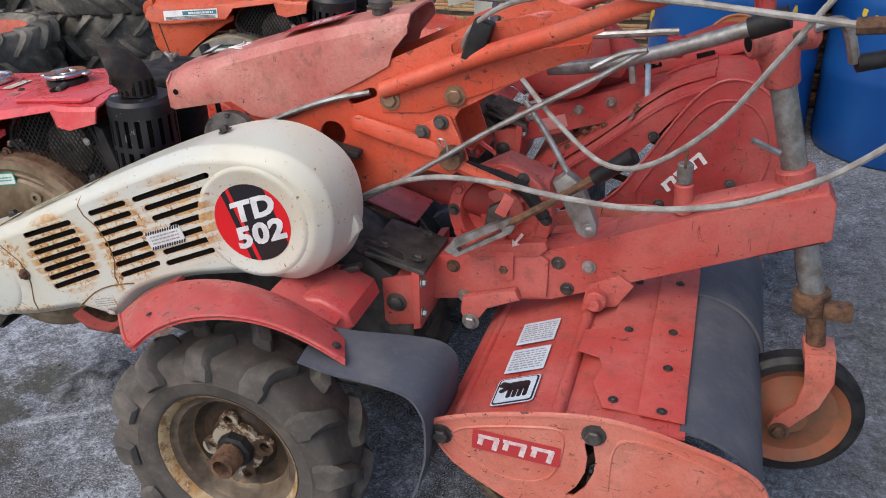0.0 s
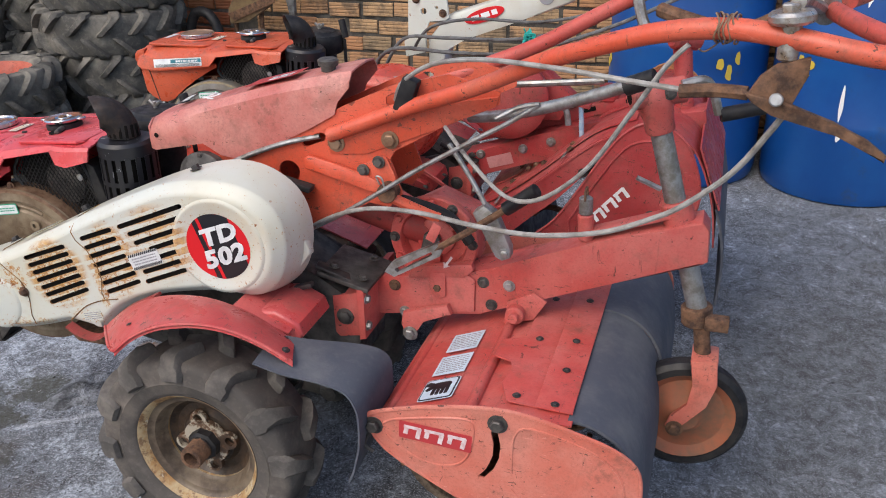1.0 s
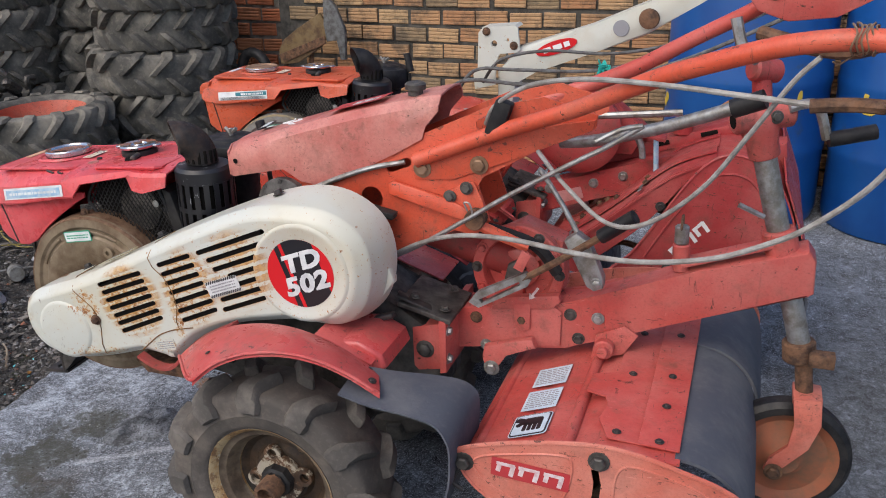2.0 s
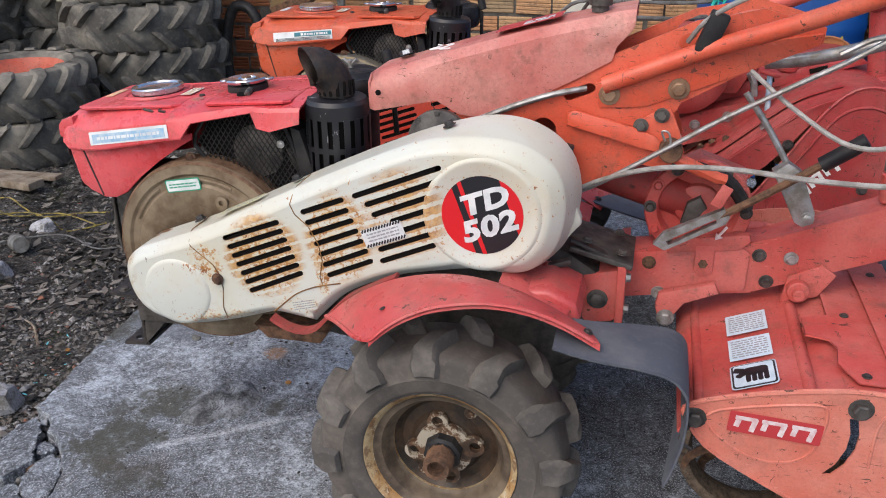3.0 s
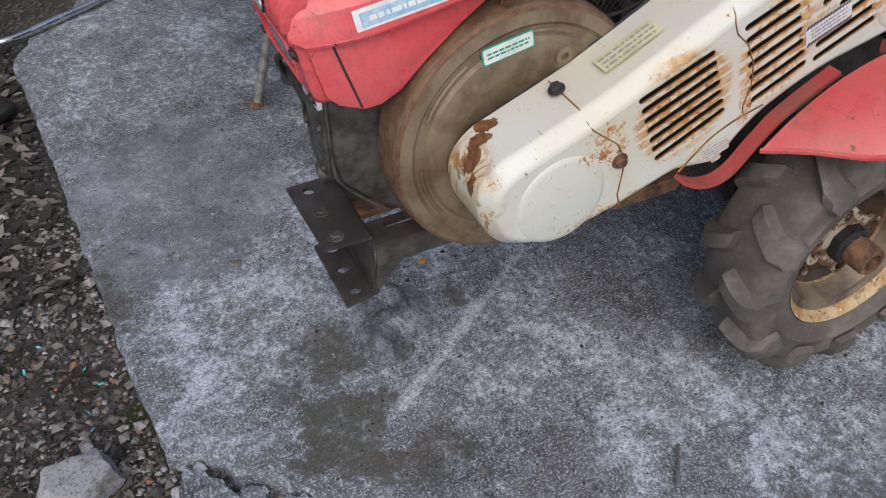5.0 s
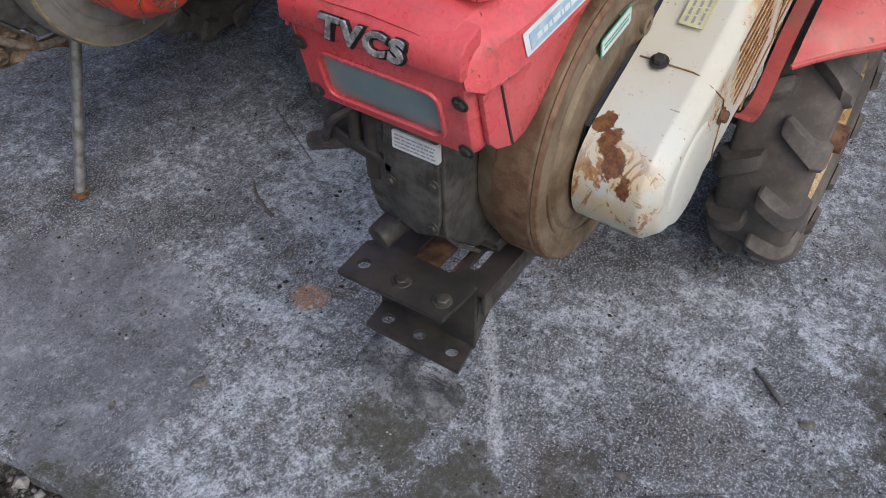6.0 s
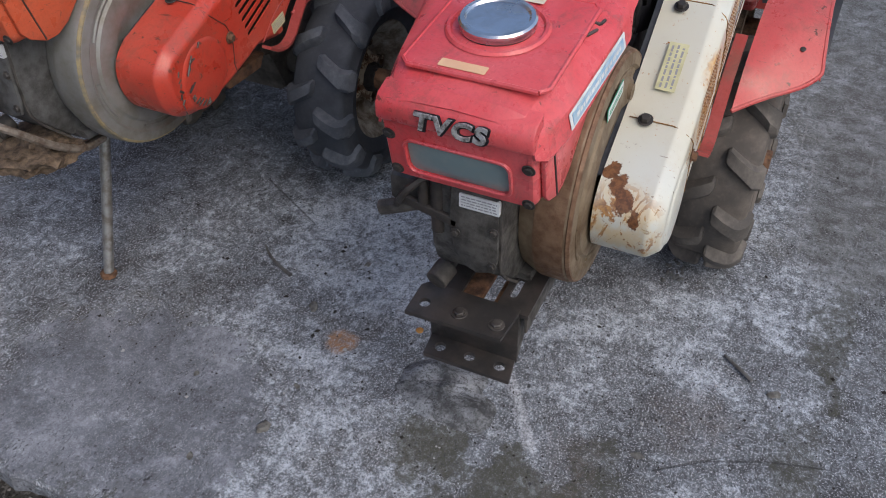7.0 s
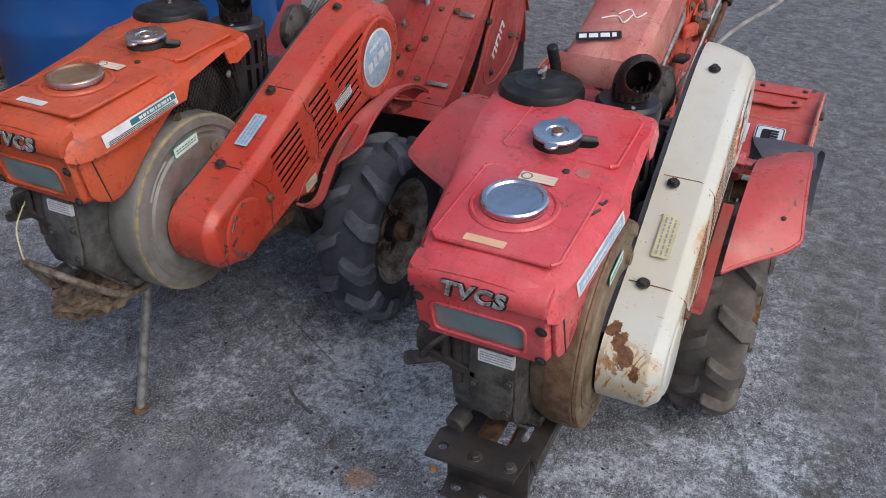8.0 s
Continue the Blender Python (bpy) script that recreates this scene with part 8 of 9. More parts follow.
def chunk(pts, z0, z1, label, seed):
    rnd = random.Random(seed)
    o = []
    for a, b in zip(pts, pts[1:] + pts[:1]):
        for i in range(4):
            o.append((a[0] + (b[0] - a[0]) * i / 4 + rnd.uniform(-0.004, 0.004), a[1] + (b[1] - a[1]) * i / 4 + rnd.uniform(-0.004, 0.004)))
    bm = prism(o, z0, z1, "z", 0.006)
    ob = part("concrete_fragment", bm, CONC, None, smooth=30)
    return tagged(ob, label, "concrete", "broken slab pieces")


chunk([(-1.185, -0.06), (-1.13, -0.115), (-1.10, -0.19), (-1.07, -0.225), (-1.10, -0.30), (-1.20, -0.275), (-1.215, -0.16)], -0.10, -0.012, "long broken piece of concrete slab with moss", 1)
chunk([(-1.045, -0.195), (-1.00, -0.215), (-0.965, -0.275), (-0.945, -0.34), (-0.98, -0.37), (-1.04, -0.33), (-1.06, -0.26)], -0.10, -0.010, "wedge-shaped broken piece of concrete slab", 2)
chunk([(-1.115, -0.145), (-1.085, -0.14), (-1.06, -0.16), (-1.075, -0.19), (-1.10, -0.185)], -0.10, -0.022, "small broken piece of concrete with moss", 3)
chunk([(-1.06, -0.30), (-1.01, -0.36), (-0.96, -0.385), (-0.95, -0.46), (-1.03, -0.50), (-1.09, -0.43), (-1.10, -0.36)], -0.10, -0.016, "cracked piece of concrete slab", 4)
chunk([(-1.22, -0.32), (-1.13, -0.33), (-1.12, -0.40), (-1.16, -0.50), (-1.27, -0.48), (-1.29, -0.38)], -0.10, -0.020, "cracked piece of concrete slab", 5)
rock("stone", 9, -1.075, -0.235, 0.022, 0.02, 0.016, 5, "small reddish brick crumb between concrete pieces", -0.035, RUST)

# rubble between the broken pieces
rnd = random.Random(41)
for n_ in range(26):
    t_ = rnd.random()
    x, y = (-1.19 + 0.24 * t_ + rnd.uniform(-0.03, 0.03), -0.09 - 0.40 * t_ + rnd.uniform(-0.05, 0.05)) if n_ < 15 else (rnd.uniform(-1.36, -1.20), rnd.uniform(-0.42, -0.08))
    r_ = rnd.uniform(0.006, 0.017)
    rock("stone", 100 + n_, x, y, r_, r_ * rnd.uniform(0.8, 1.4), r_ * 0.8, rnd.uniform(0, 180), "small grey rubble stone in the broken slab corner", -0.028 + 0.3 * r_ if n_ < 15 else None, RUBSTONE if n_ % 2 else STONE)

# gravel and litter
rnd = random.Random(11)
verts, faces = [], []
for i in range(15500):
    if i < 2600:
        x, y = rnd.uniform(-1.42, -0.95), rnd.uniform(-0.62, 0.04)
    elif i < 8500:
        x, y = rnd.uniform(-1.85, -1.0), rnd.uniform(-0.6, 0.95)
    else:
        x, y = rnd.uniform(-3.3, -1.15), rnd.uniform(-0.6, 2.4)
    lim = -1.20 - 0.07 * max(0, y) if y > -0.03 else -0.96
    if x > lim - 0.015:
        continue
    s = rnd.uniform(0.0025, 0.009) * (2.2 if rnd.random() < 0.07 else 1)
    z, b0 = ground_height(x, y), len(verts)
    a = rnd.uniform(0, 6.28)
    flat = rnd.uniform(0.4, 0.9)
    for dx, dy, dz in ((1, 0, 0), (0.2, 0.9, 0.1), (-0.9, 0.1, 0), (-0.1, -0.8, 0.15), (0.1, 0.1, 0.9), (0, 0, -0.6)):
        dx, dy = dx * rnd.uniform(0.7, 1.3), dy * rnd.uniform(0.7, 1.3)
        verts.append((x + s * (dx * math.cos(a) - dy * math.sin(a)), y + s * (dx * math.sin(a) + dy * math.cos(a)), z + s * 0.3 + s * flat * dz))
    for p, q in ((0, 1), (1, 2), (2, 3), (3, 0)):
        faces += [(b0 + p, b0 + q, b0 + 4), (b0 + q, b0 + p, b0 + 5)]
me = bpy.data.meshes.new("gravel")
me.from_pydata(verts, [], faces)
me.materials.append(PEBBLE.m)
tagged(new("gravel", me), "scattered gravel and crumbs on the dirt", "gravel", kind="stuff")

LEAF = Mat("dry_leaf_litter", rough=0.9)
LEAF.color(LEAF.mix(LEAF.ramp(LEAF.island, 0.5, 1.0), (0.022, 0.018, 0.015), (0.20, 0.175, 0.15)))
verts, faces = [], []
for i in range(6000):
    x, y = rnd.uniform(-3.2, -1.27), rnd.uniform(-0.3, 2.2)
    if i > 3600:
        x = rnd.uniform(-1.8, -1.27)
    if x > -1.27 - 0.04 * max(0, y) or (y < 0.9 and rnd.random() < 0.35):
        continue
    a, s, z = rnd.uniform(0, 6.28), rnd.uniform(0.006, 0.034 if y > 0.5 else 0.020), ground_height(x, y) + 0.010
    ux, uy, b0 = math.cos(a), math.sin(a), len(verts)
    for u, v, h in ((-1, 0, 0), (0, 0.42, 0.25), (1, 0, rnd.uniform(0, 0.5)), (0, -0.42, 0.1)):
        verts.append((x + s * (u * ux - v * uy), y + s * (u * uy + v * ux), z + s * h))
    faces += [(b0, b0 + 1, b0 + 2), (b0, b0 + 2, b0 + 3)]
me = bpy.data.meshes.new("leaf_litter")
me.from_pydata(verts, [], faces)
me.materials.append(LEAF.m)
tagged(new("leaf_litter", me), "dry brown leaf litter on the dirt", "leaves", kind="stuff")

# small litter on the slab and in the dirt
for pts, mt, lb in (([(-0.428, -0.483, 0.006), (-0.402, -0.445, 0.008), (-0.377, -0.415, 0.005)], CABLED, "dark twig lying on the concrete"), ([(-0.55, 0.60, 0.003), (-0.52, 0.67, 0.005), (-0.48, 0.72, 0.003)], CABLED, "thin dark twig on the concrete"), ([(-1.45, 0.30, -0.03), (-1.52, 0.38, -0.015), (-1.60, 0.44, -0.03)], WOOD, "dry twig on the dirt"), ([(-2.2, 0.9, -0.02), (-1.9, 1.05, 0.0), (-1.7, 1.0, -0.02), (-1.55, 1.1, -0.02)], CABLED, "dark root trailing over the dirt")):
    tagged(part("twig", tube(pts, 0.005, 6, r2=0.003), mt), lb, "twig")
crumbs = B()
for i in range(90):
    t = rnd.random()
    x, y, s = -0.20 + 0.26 * t + rnd.gauss(0, 0.012), -0.245 - 0.02 * t + rnd.gauss(0, 0.014), rnd.uniform(0.002, 0.006)
    bmesh.ops.create_icosphere(crumbs, subdivisions=1, radius=s, matrix=pose(x, y, s * 0.5))
tagged(part("soil_crumbs", crumbs, CABLED, smooth=0), "dark soil crumbs fallen on the concrete", "soil", kind="stuff")
# grit and soil specks trodden over the slab
verts, faces = [], []
for i in range(3600):
    x, y = rnd.gauss(-0.35, 0.55), rnd.gauss(0.1, 0.75)
    if not (-1.0 < x < 1.6 and -1.1 < y < 1.7):
        continue
    s, a, b0 = rnd.uniform(0.0012, 0.0036) * (2.0 if rnd.random() < 0.05 else 1), rnd.uniform(0, 6.28), len(verts)
    for u, v, h in ((1, 0, 0), (0.1, 0.8, 0), (-0.9, 0.1, 0), (-0.1, -0.7, 0), (0.1, 0.1, 0.7)):
        u, v = u * rnd.uniform(0.6, 1.4), v * rnd.uniform(0.6, 1.4)
        verts.append((x + s * (u * math.cos(a) - v * math.sin(a)), y + s * (u * math.sin(a) + v * math.cos(a)), 0.0005 + s * h))
    faces += [(b0 + p, b0 + (p + 1) % 4, b0 + 4) for p in range(4)]
GRIT = Mat("dark_grit", rough=0.95, spec=0.2)
GRIT.color(GRIT.mix(GRIT.ramp(GRIT.island, 0.75, 0.8), (0.030, 0.027, 0.025), (0.34, 0.34, 0.34)))
me = bpy.data.meshes.new("grit")
me.from_pydata(verts, [], faces)
me.materials.append(GRIT.m)
tagged(new("grit", me), "dark grit and soil specks on the concrete", "grit", kind="stuff")

for x, y in ((-0.584, 0.231), (-1.33, 0.28)):
    tagged(part("bottle_cap", lathe([(0.008, 0), (0.009, 0.003), (0.007, 0.005), (0, 0.005)], pose(x, y, 0 if x > -1 else ground_height(x, y) + 0.006), 14), OCHRE), "small rusty orange bottle cap on the ground", "bottle cap", "bottle caps")
# cement lump: a low irregular swelling with a crumpled top, fading into the slab
lump, rings_ = B(), []
for i in range(15):
    ring = []
    for j in range(40):
        a, t = 2 * math.pi * j / 40, i / 14
        r = t * (1 + 0.16 * math.sin(2 * a + 0.7) + 0.10 * math.sin(3 * a + 2.0) + 0.05 * math.sin(7 * a))
        x, y = 0.085 * r * math.cos(a), 0.125 * r * math.sin(a)
        fold = (0.5 - abs(noise.noise((x * 20, y * 15, 3.1)))) * 0.026 + abs(noise.noise((x * 55, y * 45, 8.0))) * 0.012
        z = (1 - t ** 3) * (0.008 + 0.010 * noise.noise((x * 14, y * 14, 0.4)) + fold) - 0.003 * t
        ring.append(lump.verts.new((x, y, z)))
        if i == 0:
            break
    rings_.append(ring)
for a, b in zip(rings_, rings_[1:]):
    for j in range(40):
        q = list(dict.fromkeys((a[j % len(a)], a[(j + 1) % len(a)], b[(j + 1) % 40], b[j])))
        lump.faces.new(q)
lump.faces.new(rings_[-1])
CEMENT = Mat("pale_cement", rough=0.9, spec=0.25)
k = CEMENT
c_ = k.mix(k.ramp(k.noise(14, 10, 0.78), 0.38, 0.62), (0.085, 0.088, 0.090), (0.36, 0.375, 0.40))
c_ = k.mix(k.math("MULTIPLY", k.ramp(k.math("ABSOLUTE", k.math("SUBTRACT", k.noise(17, 5, 0.6, k.scaled(1.6, 0.7, 1), 0.6), 0.5)), 0.016, 0.004), 0.75), c_, (0.045, 0.045, 0.047))
c_ = k.mix(k.math("MULTIPLY", k.ramp(k.noise(150, 5, 0.75), 0.525, 0.575), 0.7), c_, (0.07, 0.07, 0.072))
k.color(c_)
k.bump(k.noise(45, 8, 0.76), 0.9, 0.012)
ob = part("cement_lump", lump, CEMENT, None, smooth=60)
ob.matrix_world = pose(-0.718, 0.100, 0.001, 0, 0, 4)
tagged(ob, "low crumpled lump of cement stuck on the slab", "cement")
for n_, (x, y, r_) in enumerate(((-0.71, -0.314, 0.013), (-0.775, -0.456, 0.011), (-0.963, 0.407, 0.019), (-0.621, 0.491, 0.015), (-0.437, 0.447, 0.010), (-0.442, -0.534, 0.014), (-0.90, 0.62, 0.008), (-1.08, 0.50, 0.009), (-0.84, 0.40, 0.008))):
    rock("stone", 60 + n_, x, y, r_ * 0.8, r_ * 1.3, r_ * 0.6, 40 * n_, "small dark stone set in the concrete", r_ * 0.12, RUBSTONE)

plank = part("dark_plank", box((0, 0, 0), (0.34, 0.14, 0.028), (0, 0, 0), 0.006), BLACKP)
plank.matrix_world = pose(-1.50, 1.24, ground_height(-1.5, 1.24) + 0.03, 4, -3, 42)
tagged(plank, "black rubber strip lying on the dirt", "strip")
for x, y, ln, w, t_, tl in ((-2.62, 1.52, 0.62, 0.09, 0.035, -8), (-2.50, 1.60, 0.42, 0.06, 0.02, 2)):
    ob = part("board", box((0, 0, 0), (ln, w, t_), (0, 0, 0), 0.003), WOOD)
    ob.matrix_world = pose(x, y, ground_height(x, y) + 0.03, 0, 0, tl)
    tagged(ob, "weathered wooden board lying on the dirt", "board", "boards")
tf = thing("tube_frame", "bent chrome tube frame lying on the ground", "frame", pose(0, 0, 0))
part("tube", tube([(-1.62, 2.10, 0.03), (-1.52, 1.94, 0.02), (-1.42, 1.75, 0.016), (-1.36, 1.69, 0.016), (-1.28, 1.70, 0.016), (-1.12, 1.775, 0.020), (-0.98, 1.85, 0.02)], 0.0125, 10), CHROME, tf)
rope = B()
for i in range(3):
    tube([(-2.9 + 0.13 * j + 0.03 * i, 1.30 - 0.05 * i + 0.06 * math.sin(j * 1.9 + i * 2), ground_height(-2.9 + 0.13 * j, 1.3) + 0.02) for j in range(9)], 0.0035, 6, 5, rope)
YEL = metal("yellow_nylon_rope", (0.34, 0.26, 0.05), (0.05, 0.042, 0.03), 0.7, 0.0, 45)
tagged(part("yellow_rope", rope, YEL), "yellow nylon rope lying in loops on the dirt", "rope")
can = part("tin_can", lathe([(0.030, 0), (0.033, 0.004), (0.033, 0.085), (0.030, 0.09), (0, 0.088)], pose(0, 0, 0), 24), CASTG)
can.matrix_world = pose(-2.02, 0.95, ground_height(-2.02, 0.95) + 0.035, 80, 0, 50)
tagged(can, "dull tin lying on the dirt", "tin")
card_ = part("paper_scrap", loft([[(-2.62 + 0.05 * i, 1.36 + 0.05 * j, ground_height(-2.6, 1.4) + 0.05 + 0.02 * ((i * j) % 2)) for j in range(3)] for i in range(3)], 0.002), LAB)
tagged(card_, "scrap of white paper on the dirt", "paper")

SCRAP = Mat("teal_plastic", (0.10, 0.42, 0.48), 0.5).m
for i in range(7):
    x, y = -1.28 - 0.05 * rnd.random() - (0.10 if i > 4 else 0), 0.06 + 0.05 * i
    ob = part("plastic_scrap", loft([[(0.006 * (a - 1) + 0.002 * b, 0.004 * b, 0.002 * ((a * b + i) % 2)) for b in range(2)] for a in range(3)], 0.0008), SCRAP)
    ob.matrix_world = pose(x, y, ground_height(x, y) + 0.012, 10, 20, 53 * i)
    tagged(ob, "shred of teal plastic on the dirt", "plastic", "plastic shreds")

# ---- brick walls ----
BRICK = Mat("hollow_clay_brick", rough=0.9, spec=0.2)
k = BRICK
oi = k.n("ShaderNodeObjectInfo")
r_ = oi.outputs["Random"]
c_ = k.mix(r_, (0.40, 0.20, 0.10), (0.50, 0.36, 0.20))
c_ = k.mix(k.math("MULTIPLY", k.ramp(r_, 0.70, 0.80), 0.7), c_, (0.20, 0.14, 0.09))
c_ = k.mix(k.math("MULTIPLY", k.ramp(k.noise(3.5, 8, 0.74, k.pos), 0.47, 0.62), 0.7), c_, (0.085, 0.07, 0.055))
c_ = k.mix(k.math("MULTIPLY", k.ramp(k.noise(24, 6, 0.72, k.pos), 0.52, 0.64), 0.5), c_, (0.10, 0.08, 0.06))
k.color(c_)
k.bump(k.noise(70, 6, 0.7, k.pos), 0.6, 0.004)
BRICKR = Mat("orange_clay_brick", rough=0.9, spec=0.2)
k = BRICKR
oi = k.n("ShaderNodeObjectInfo")
c_ = k.mix(oi.outputs["Random"], (0.50, 0.155, 0.075), (0.56, 0.24, 0.12))
c_ = k.mix(k.math("MULTIPLY", k.ramp(k.noise(8, 6, 0.65, k.pos), 0.48, 0.70), 0.6), c_, (0.20, 0.10, 0.06))
k.color(c_)
k.bump(k.noise(70, 6, 0.7, k.pos), 0.6, 0.004)
MORTAR = metal("dark_grimy_mortar", (0.105, 0.095, 0.08), (0.035, 0.032, 0.028), 0.95, 0.0, 12, 0.6)
MORTARL = metal("grey_mortar", (0.30, 0.27, 0.23), (0.14, 0.12, 0.10), 0.95, 0.0, 12, 0.6)


def wall(name, x0, x1, y, h, label, mortar):
    ob = part(name, box(((x0 + x1) / 2, y + 0.11, h / 2 - 0.1), (x1 - x0, 0.20, h + 0.2), (0, 0, 0), 0), mortar)
    return tagged(ob, label, "wall", kind="structure")


wall_north = wall("wall_north", -1.83, 9.0, 3.20, 2.6, "grimy wall of yellowish hollow clay bricks", MORTAR)
wall_west = wall("wall_northwest", -9.0, -1.90, 3.50, 2.6, "wall of orange clay bricks with grey mortar", MORTARL)
pier = part("wall_return", box((-1.865, 3.46, 1.2), (0.066, 0.50, 2.8), (0, 0, 0), 0), MORTAR)
tagged(pier, "grimy brick wall end", "wall", kind="structure")


def brick_mesh(ln, ht, dp, seed):
    """A clay brick with the fine ribs of its extruded face."""
    rnd = random.Random(seed)
    rib = [(-dp, -ht / 2), (-dp * 0.1, -ht / 2), (0.0, -ht / 2 + 0.004)]
    for i in range(1, 4):
        z = -ht / 2 + ht * i / 4
        rib += [(0.0, z - 0.005), (-0.004, z), (0.0, z + 0.005)]
    rib += [(0.0, ht / 2 - 0.004), (-dp * 0.1, ht / 2), (-dp, ht / 2)]
    bm = prism([(-a, b) for a, b in rib], -ln / 2, ln / 2, "x")
    bm.transform(Matrix.Rotation(0, 4, "Z"))
    me = finish("brick", bm, BRICK, 0)
    # the outline lies in (y, z): put() drew it along x
    return me


def lay(wall_ob, material, x0, x1, y, z0, rows, near):
    """Bricks proud of the mortar; those of the stretch near are pieces of their own."""
    meshes = []
    for i in range(4):
        me = brick_mesh(0.178 + 0.004 * i, 0.079, 0.05, i)
        me.materials[0] = material.m
        meshes.append(me)
    rest = B()
    for r in range(rows):
        off = 0.10 if r % 2 else 0.0
        n = int((x1 - x0) / 0.20) + 1
        for i in range(n):
            x, z = x0 + off + i * 0.20 + 0.10, z0 + r * 0.0995
            if x + 0.1 > x1:
                continue
            rr = random.Random(r * 997 + i)
            m = pose(x + rr.uniform(-0.009, 0.009), y - 0.002 + rr.uniform(-0.007, 0.007), z + rr.uniform(-0.005, 0.005), 0, rr.uniform(-1.6, 1.6), rr.uniform(-1.5, 1.5))
            if near[0] < x < near[1] and near[2] < z < near[3]:
                ob = new("brick", meshes[(r * 7 + i * 3) % 4])
                ob.parent = wall_ob
                ob.matrix_world = m
            else:
                b2 = B()
                b2.from_mesh(meshes[i % 4])
                b2.transform(m)
                tmp = bpy.data.meshes.new("tmp")
                b2.to_mesh(tmp)
                b2.free()
                rest.from_mesh(tmp)
                bpy.data.meshes.remove(tmp)
    if len(rest.verts):
        ob = part("brickwork", rest, material, wall_ob, smooth=0)
        tagged(ob, kind="stuff")
    else:
        rest.free()


lay(wall_north, BRICK, -1.83, 5.4, 3.20, 0.03, 25, (-1.85, 1.0, 0.2, 1.35))
lay(wall_west, BRICKR, -6.5, -1.90, 3.50, 0.08, 24, (-3.0, -1.9, 0.4, 1.2))

# ---- tyres against the wall ----
REDRIM = paint("faded_red_rim", (0.42, 0.06, 0.03), (0.50, 0.13, 0.08), 0.8, 0.6)


def lying_tyre(x, y, z, R, w, seed, label, lugs=15):
    rnd = random.Random(seed)
    lug_bm = B()
    bm = tyre_bm(R, R * 0.60, w, lugs, 0.036, Matrix.Identity(4), 0.042, 0.26, lug_bm)
    ob = part("tractor_tyre", bm, OLDRUB)
    part("tread", lug_bm, OLDRUB, ob, "worn chevron lugs")
    ob.matrix_world = pose(x, y, z + w / 2, rnd.uniform(-1.5, 1.5), rnd.uniform(-1.5, 1.5), rnd.uniform(0, 360))
    return tagged(ob, label, "tyre", "stacked tractor tyres")


for i, (dx, dy, R) in enumerate(((0.04, 0.02, 0.425), (0.02, 0.0, 0.43), (-0.02, -0.02, 0.445), (0.0, 0.03, 0.425), (0.02, 0.0, 0.43), (-0.02, 0.03, 0.42))):
    lying_tyre(-2.46 + dx, 2.80 + dy, -0.02 + 0.235 * i, R, 0.235, i, "weathered lugged tractor tyre lying in a stack")
for i in range(6):
    lying_tyre(-3.62 + 0.03 * (i % 2), 2.66, -0.02 + 0.23 * i, 0.44, 0.23, 20 + i, "weathered lugged tractor tyre lying in a stack")
for i in range(5):
    lying_tyre(-3.12 + 0.03 * (i % 2), 3.05 + 0.02 * i, 0.0 + 0.25 * i, 0.40, 0.24, 40 + i, "grey lugged tractor tyre lying in a back stack")
lying_tyre(-2.79, 2.06, -0.02, 0.395, 0.235, 61, "weathered lugged tractor tyre lying in a stack")
top_t = lying_tyre(-2.79, 2.06, 0.215, 0.39, 0.23, 62, "weathered tractor tyre with a faded red rim")
part("rim", lathe([(0.215, -0.06), (0.236, 0.06), (0.246, 0.088), (0.238, 0.091), (0.222, 0.06), (0.20, 0.02), (0.19, -0.05), (0.18, -0.055), (0.10, -0.05), (0.0, -0.05)], Matrix.Identity(4), 48, close=False), REDRIM, top_t, "faded red wheel rim")
part("rim_spider", lathe([(0.09, -0.05), (0.085, 0.0), (0.04, 0.02), (0, 0.02)], Matrix.Identity(4), 8), RUST, top_t)
lying_tyre(-3.55, 1.78, -0.03, 0.42, 0.22, 71, "weathered tractor tyre lying on the dirt")
lying_tyre(-3.55, 1.80, 0.19, 0.42, 0.22, 72, "weathered tractor tyre lying on another")

# rusty mouldboard and scrap beside the stack
pl = thing("plough_board", "rusty curved plough mouldboard leaning on the wall", "plough", pose(-1.66, 3.02, 0.62, 0, 0, 10))
PLOUGH = metal("rusty_yellow_plough", (0.20, 0.135, 0.062), (0.085, 0.046, 0.026), 0.75, 0.1, 14, 0.5)
w_ = pose(-1.66, 3.02, 0.62, 0, 0, 10).inverted()
for nm, pts_, y0_, y1_, mt_ in (("mouldboard", [(-1.799, 0.638), (-1.760, 0.70), (-1.66, 0.77), (-1.514, 0.861), (-1.468, 0.80), (-1.467, 0.734), (-1.52, 0.66), (-1.678, 0.565), (-1.791, 0.551)], 2.985, 3.01, PLOUGH), ("plough_share", [(-1.470, 0.945), (-1.452, 0.955), (-1.398, 0.911), (-1.341, 0.77), (-1.348, 0.601), (-1.38, 0.60), (-1.39, 0.72), (-1.46, 0.70), (-1.473, 0.80)], 2.955, 2.99, CABLED), ("board_rib", [(-1.801, 0.610), (-1.485, 0.733), (-1.477, 0.687), (-1.760, 0.565)], 2.975, 2.988, RUST)):
    b_ = prism(pts_, y0_, y1_, "y", 0.006)
    b_.transform(w_)
    part(nm, b_, mt_, pl)
part("plough_bar", cyl((0.02, 0.03, -0.72), (0.05, 0.03, 0.05), 0.014), RUST, pl)
part("plough_foot", cyl((-0.15, 0.05, -0.72), (-0.12, 0.05, 0.0), 0.014), RUST, pl)
sc = thing("scrap_heap", "heap of rusty dark machine scrap beside the tyres", "scrap", pose(-3.42, 2.44, 0.0))
part("scrap_core", rock_bm(33, 0.30, 0.26, 0.50, 14), CAST, sc, smooth=20)
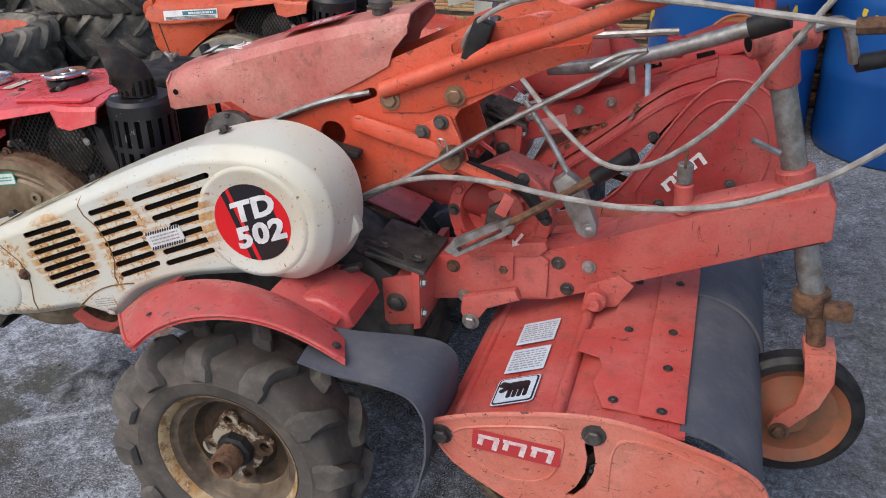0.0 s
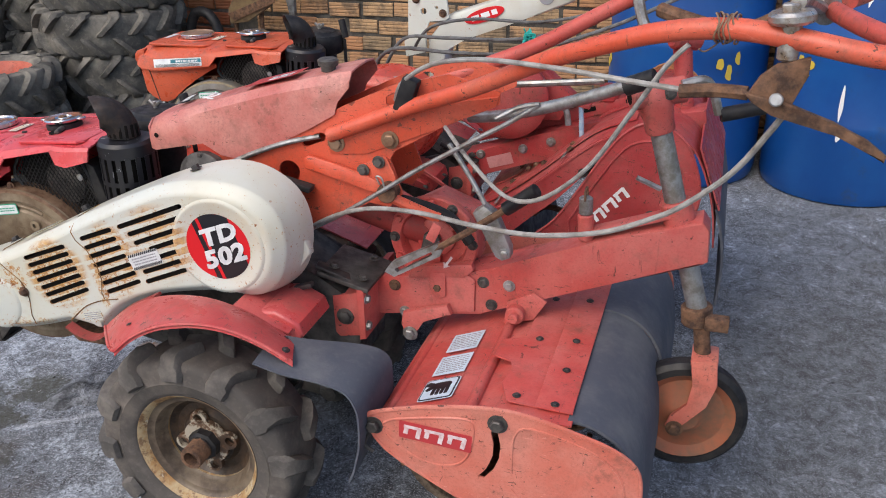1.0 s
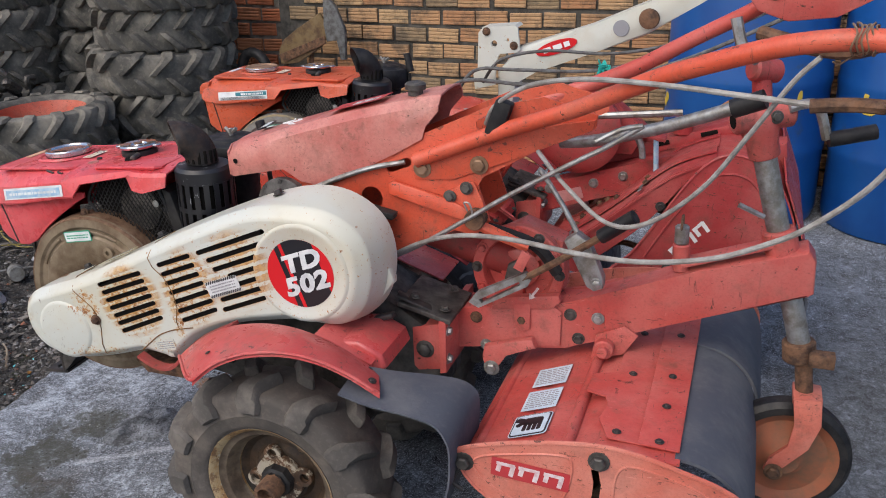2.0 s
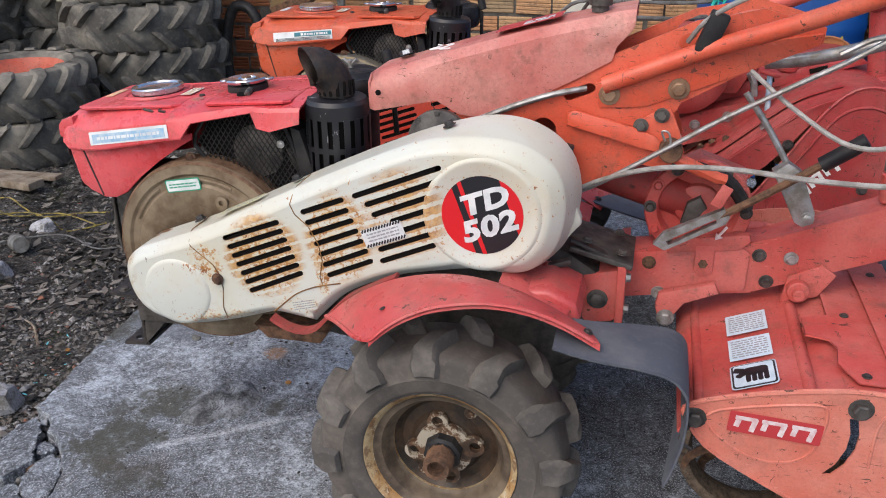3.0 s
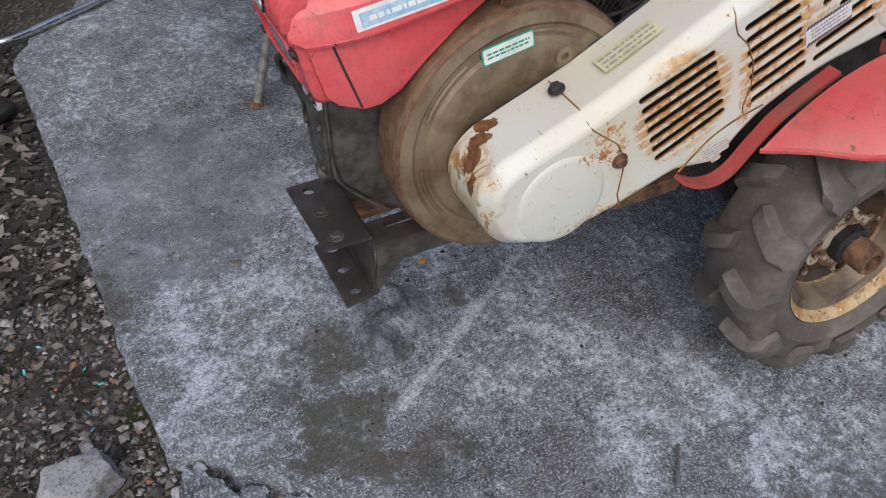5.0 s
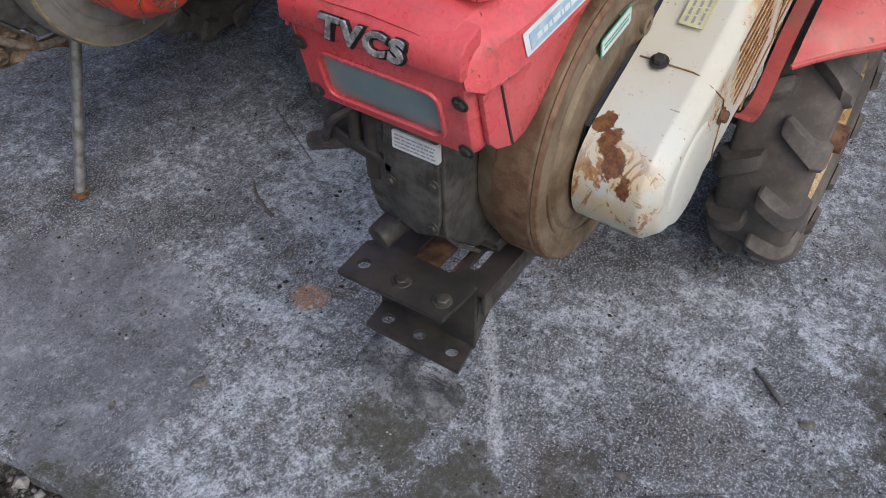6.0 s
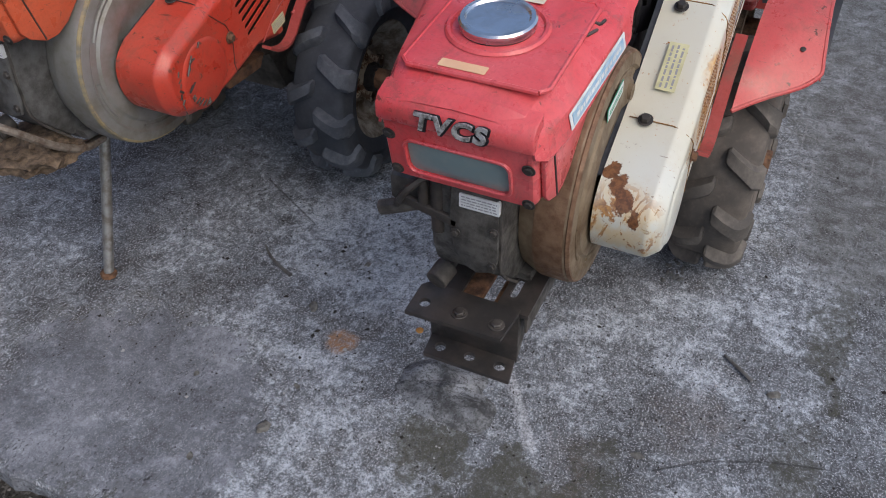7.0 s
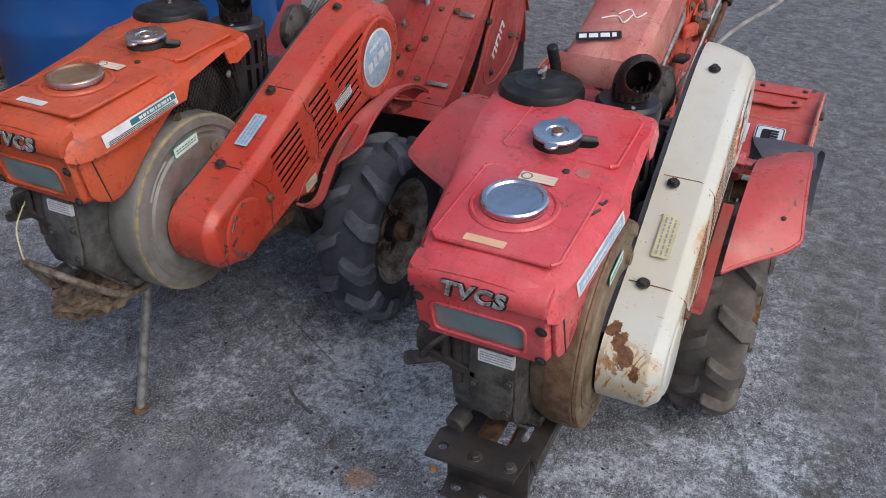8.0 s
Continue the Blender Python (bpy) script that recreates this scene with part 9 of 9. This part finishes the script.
for i in range(14):
    rr = random.Random(i + 50)
    p = Vector((rr.uniform(-0.25, 0.25), rr.uniform(-0.22, 0.1), rr.uniform(0.35, 0.56)))
    q = p + Vector((rr.uniform(-0.2, 0.2), rr.uniform(-0.1, 0.1), rr.uniform(-0.12, 0.06)))
    part("scrap_bar", tube([p, p.lerp(q, 0.5) + Vector((0, -0.03, 0.03)), q], rr.uniform(0.012, 0.03), 8), rr.choice((RUST, CAST, CAST, BLACKP)), sc)
part("scrap_gear", lathe([(0.10, 0), (0.15, 0.02), (0.16, 0.06), (0.14, 0.07), (0.09, 0.03), (0.03, 0.03)], pose(0.02, 0.05, 0.40, 60, 20, 0), 28), CAST, sc)
# made-up tube in place of a small dark thing of unknown kind
pipe = part("black_pipe", tube([(-2.02, 2.88, -0.03), (-2.05, 2.92, 0.40), (-1.98, 2.93, 0.62), (-1.84, 2.92, 0.52), (-1.80, 2.90, -0.03)], 0.03, 12), BLACKP)
tagged(pipe, "bent black tube standing for an unclear dark thing behind the tyre stack", "pipe")

# ---- drums ----
BLUE = Mat("blue_drum_plastic", rough=0.38)
k = BLUE
c_ = k.mix(k.ramp(k.noise(3, 5), 0.35, 0.7), (0.005, 0.058, 0.24), (0.010, 0.088, 0.31))
c_ = k.mix(k.math("MULTIPLY", k.ramp(k.noise(9, 6, 0.7), 0.56, 0.74), 0.5), c_, (0.05, 0.06, 0.08))
k.color(c_)
k.bump(k.noise(12, 4), 0.1, 0.01)


def drum(x, y, r, h, label, marks):
    d = thing("drum", label, "drum", pose(x, y, 0), "blue drums")
    prof = [(r * 0.93, 0), (r * 0.97, 0.008), (r * 0.985, 0.03), (r, 0.05)]
    for z in (0.33, 0.62):
        prof += [(r, h * z - 0.03), (r * 1.012, h * z - 0.015), (r * 1.012, h * z + 0.015), (r, h * z + 0.03)]
    prof += [(r, h - 0.06), (r * 0.985, h - 0.02), (r * 1.0, h - 0.012), (r * 1.0, h), (r * 0.95, h), (r * 0.94, h - 0.015), (0, h - 0.012)]
    part("shell", lathe(prof, pose(0, 0, 0), 64), BLUE, d)
    for a, z, w, hh, mt in marks:
        q = radians(a)
        m = face_pose((r * 1.004 * math.cos(q), r * 1.004 * math.sin(q), z), (-math.sin(q), math.cos(q), 0), (0, 0, 1))
        rr = random.Random(int(a * 10 + z * 100))
        o = smooth2([(w / 2 * math.cos(t) * rr.uniform(0.6, 1.2), hh / 2 * math.sin(t) * rr.uniform(0.6, 1.2)) for t in (0.4, 1.2, 2.0, 2.9, 3.7, 4.4, 5.3, 6.0)], 3)
        b = prism(o, 0.0, 0.002, "z")
        b.transform(m)
        part("paint_mark", b, mt, d)


YELP = Mat("yellow_paint_print", (0.60, 0.42, 0.05), 0.6).m
drum(0.885, 2.72, 0.375, 1.08, "blue plastic drum with yellow paint marks", ((-65, 0.60, 0.05, 0.06, YELP), (-58, 0.56, 0.04, 0.09, YELP), (-52, 0.62, 0.035, 0.06, YELP), (-70, 0.52, 0.03, 0.02, YELP), (-160, 0.56, 0.05, 0.05, YELP), (-164, 0.53, 0.04, 0.05, YELP), (-172, 0.60, 0.03, 0.03, YELP)))
drum(1.655, 2.67, 0.372, 1.08, "blue plastic drum with white paint drips", ((-104, 0.47, 0.022, 0.16, WHITE), (-103, 0.32, 0.018, 0.035, WHITE), (-98, 0.92, 0.02, 0.07, WHITE), (-137, 0.64, 0.03, 0.05, YELP), (-128, 0.62, 0.035, 0.05, YELP), (-133, 0.57, 0.06, 0.02, YELP)))
drum(2.44, 2.72, 0.37, 1.08, "blue plastic drum against the wall", ())
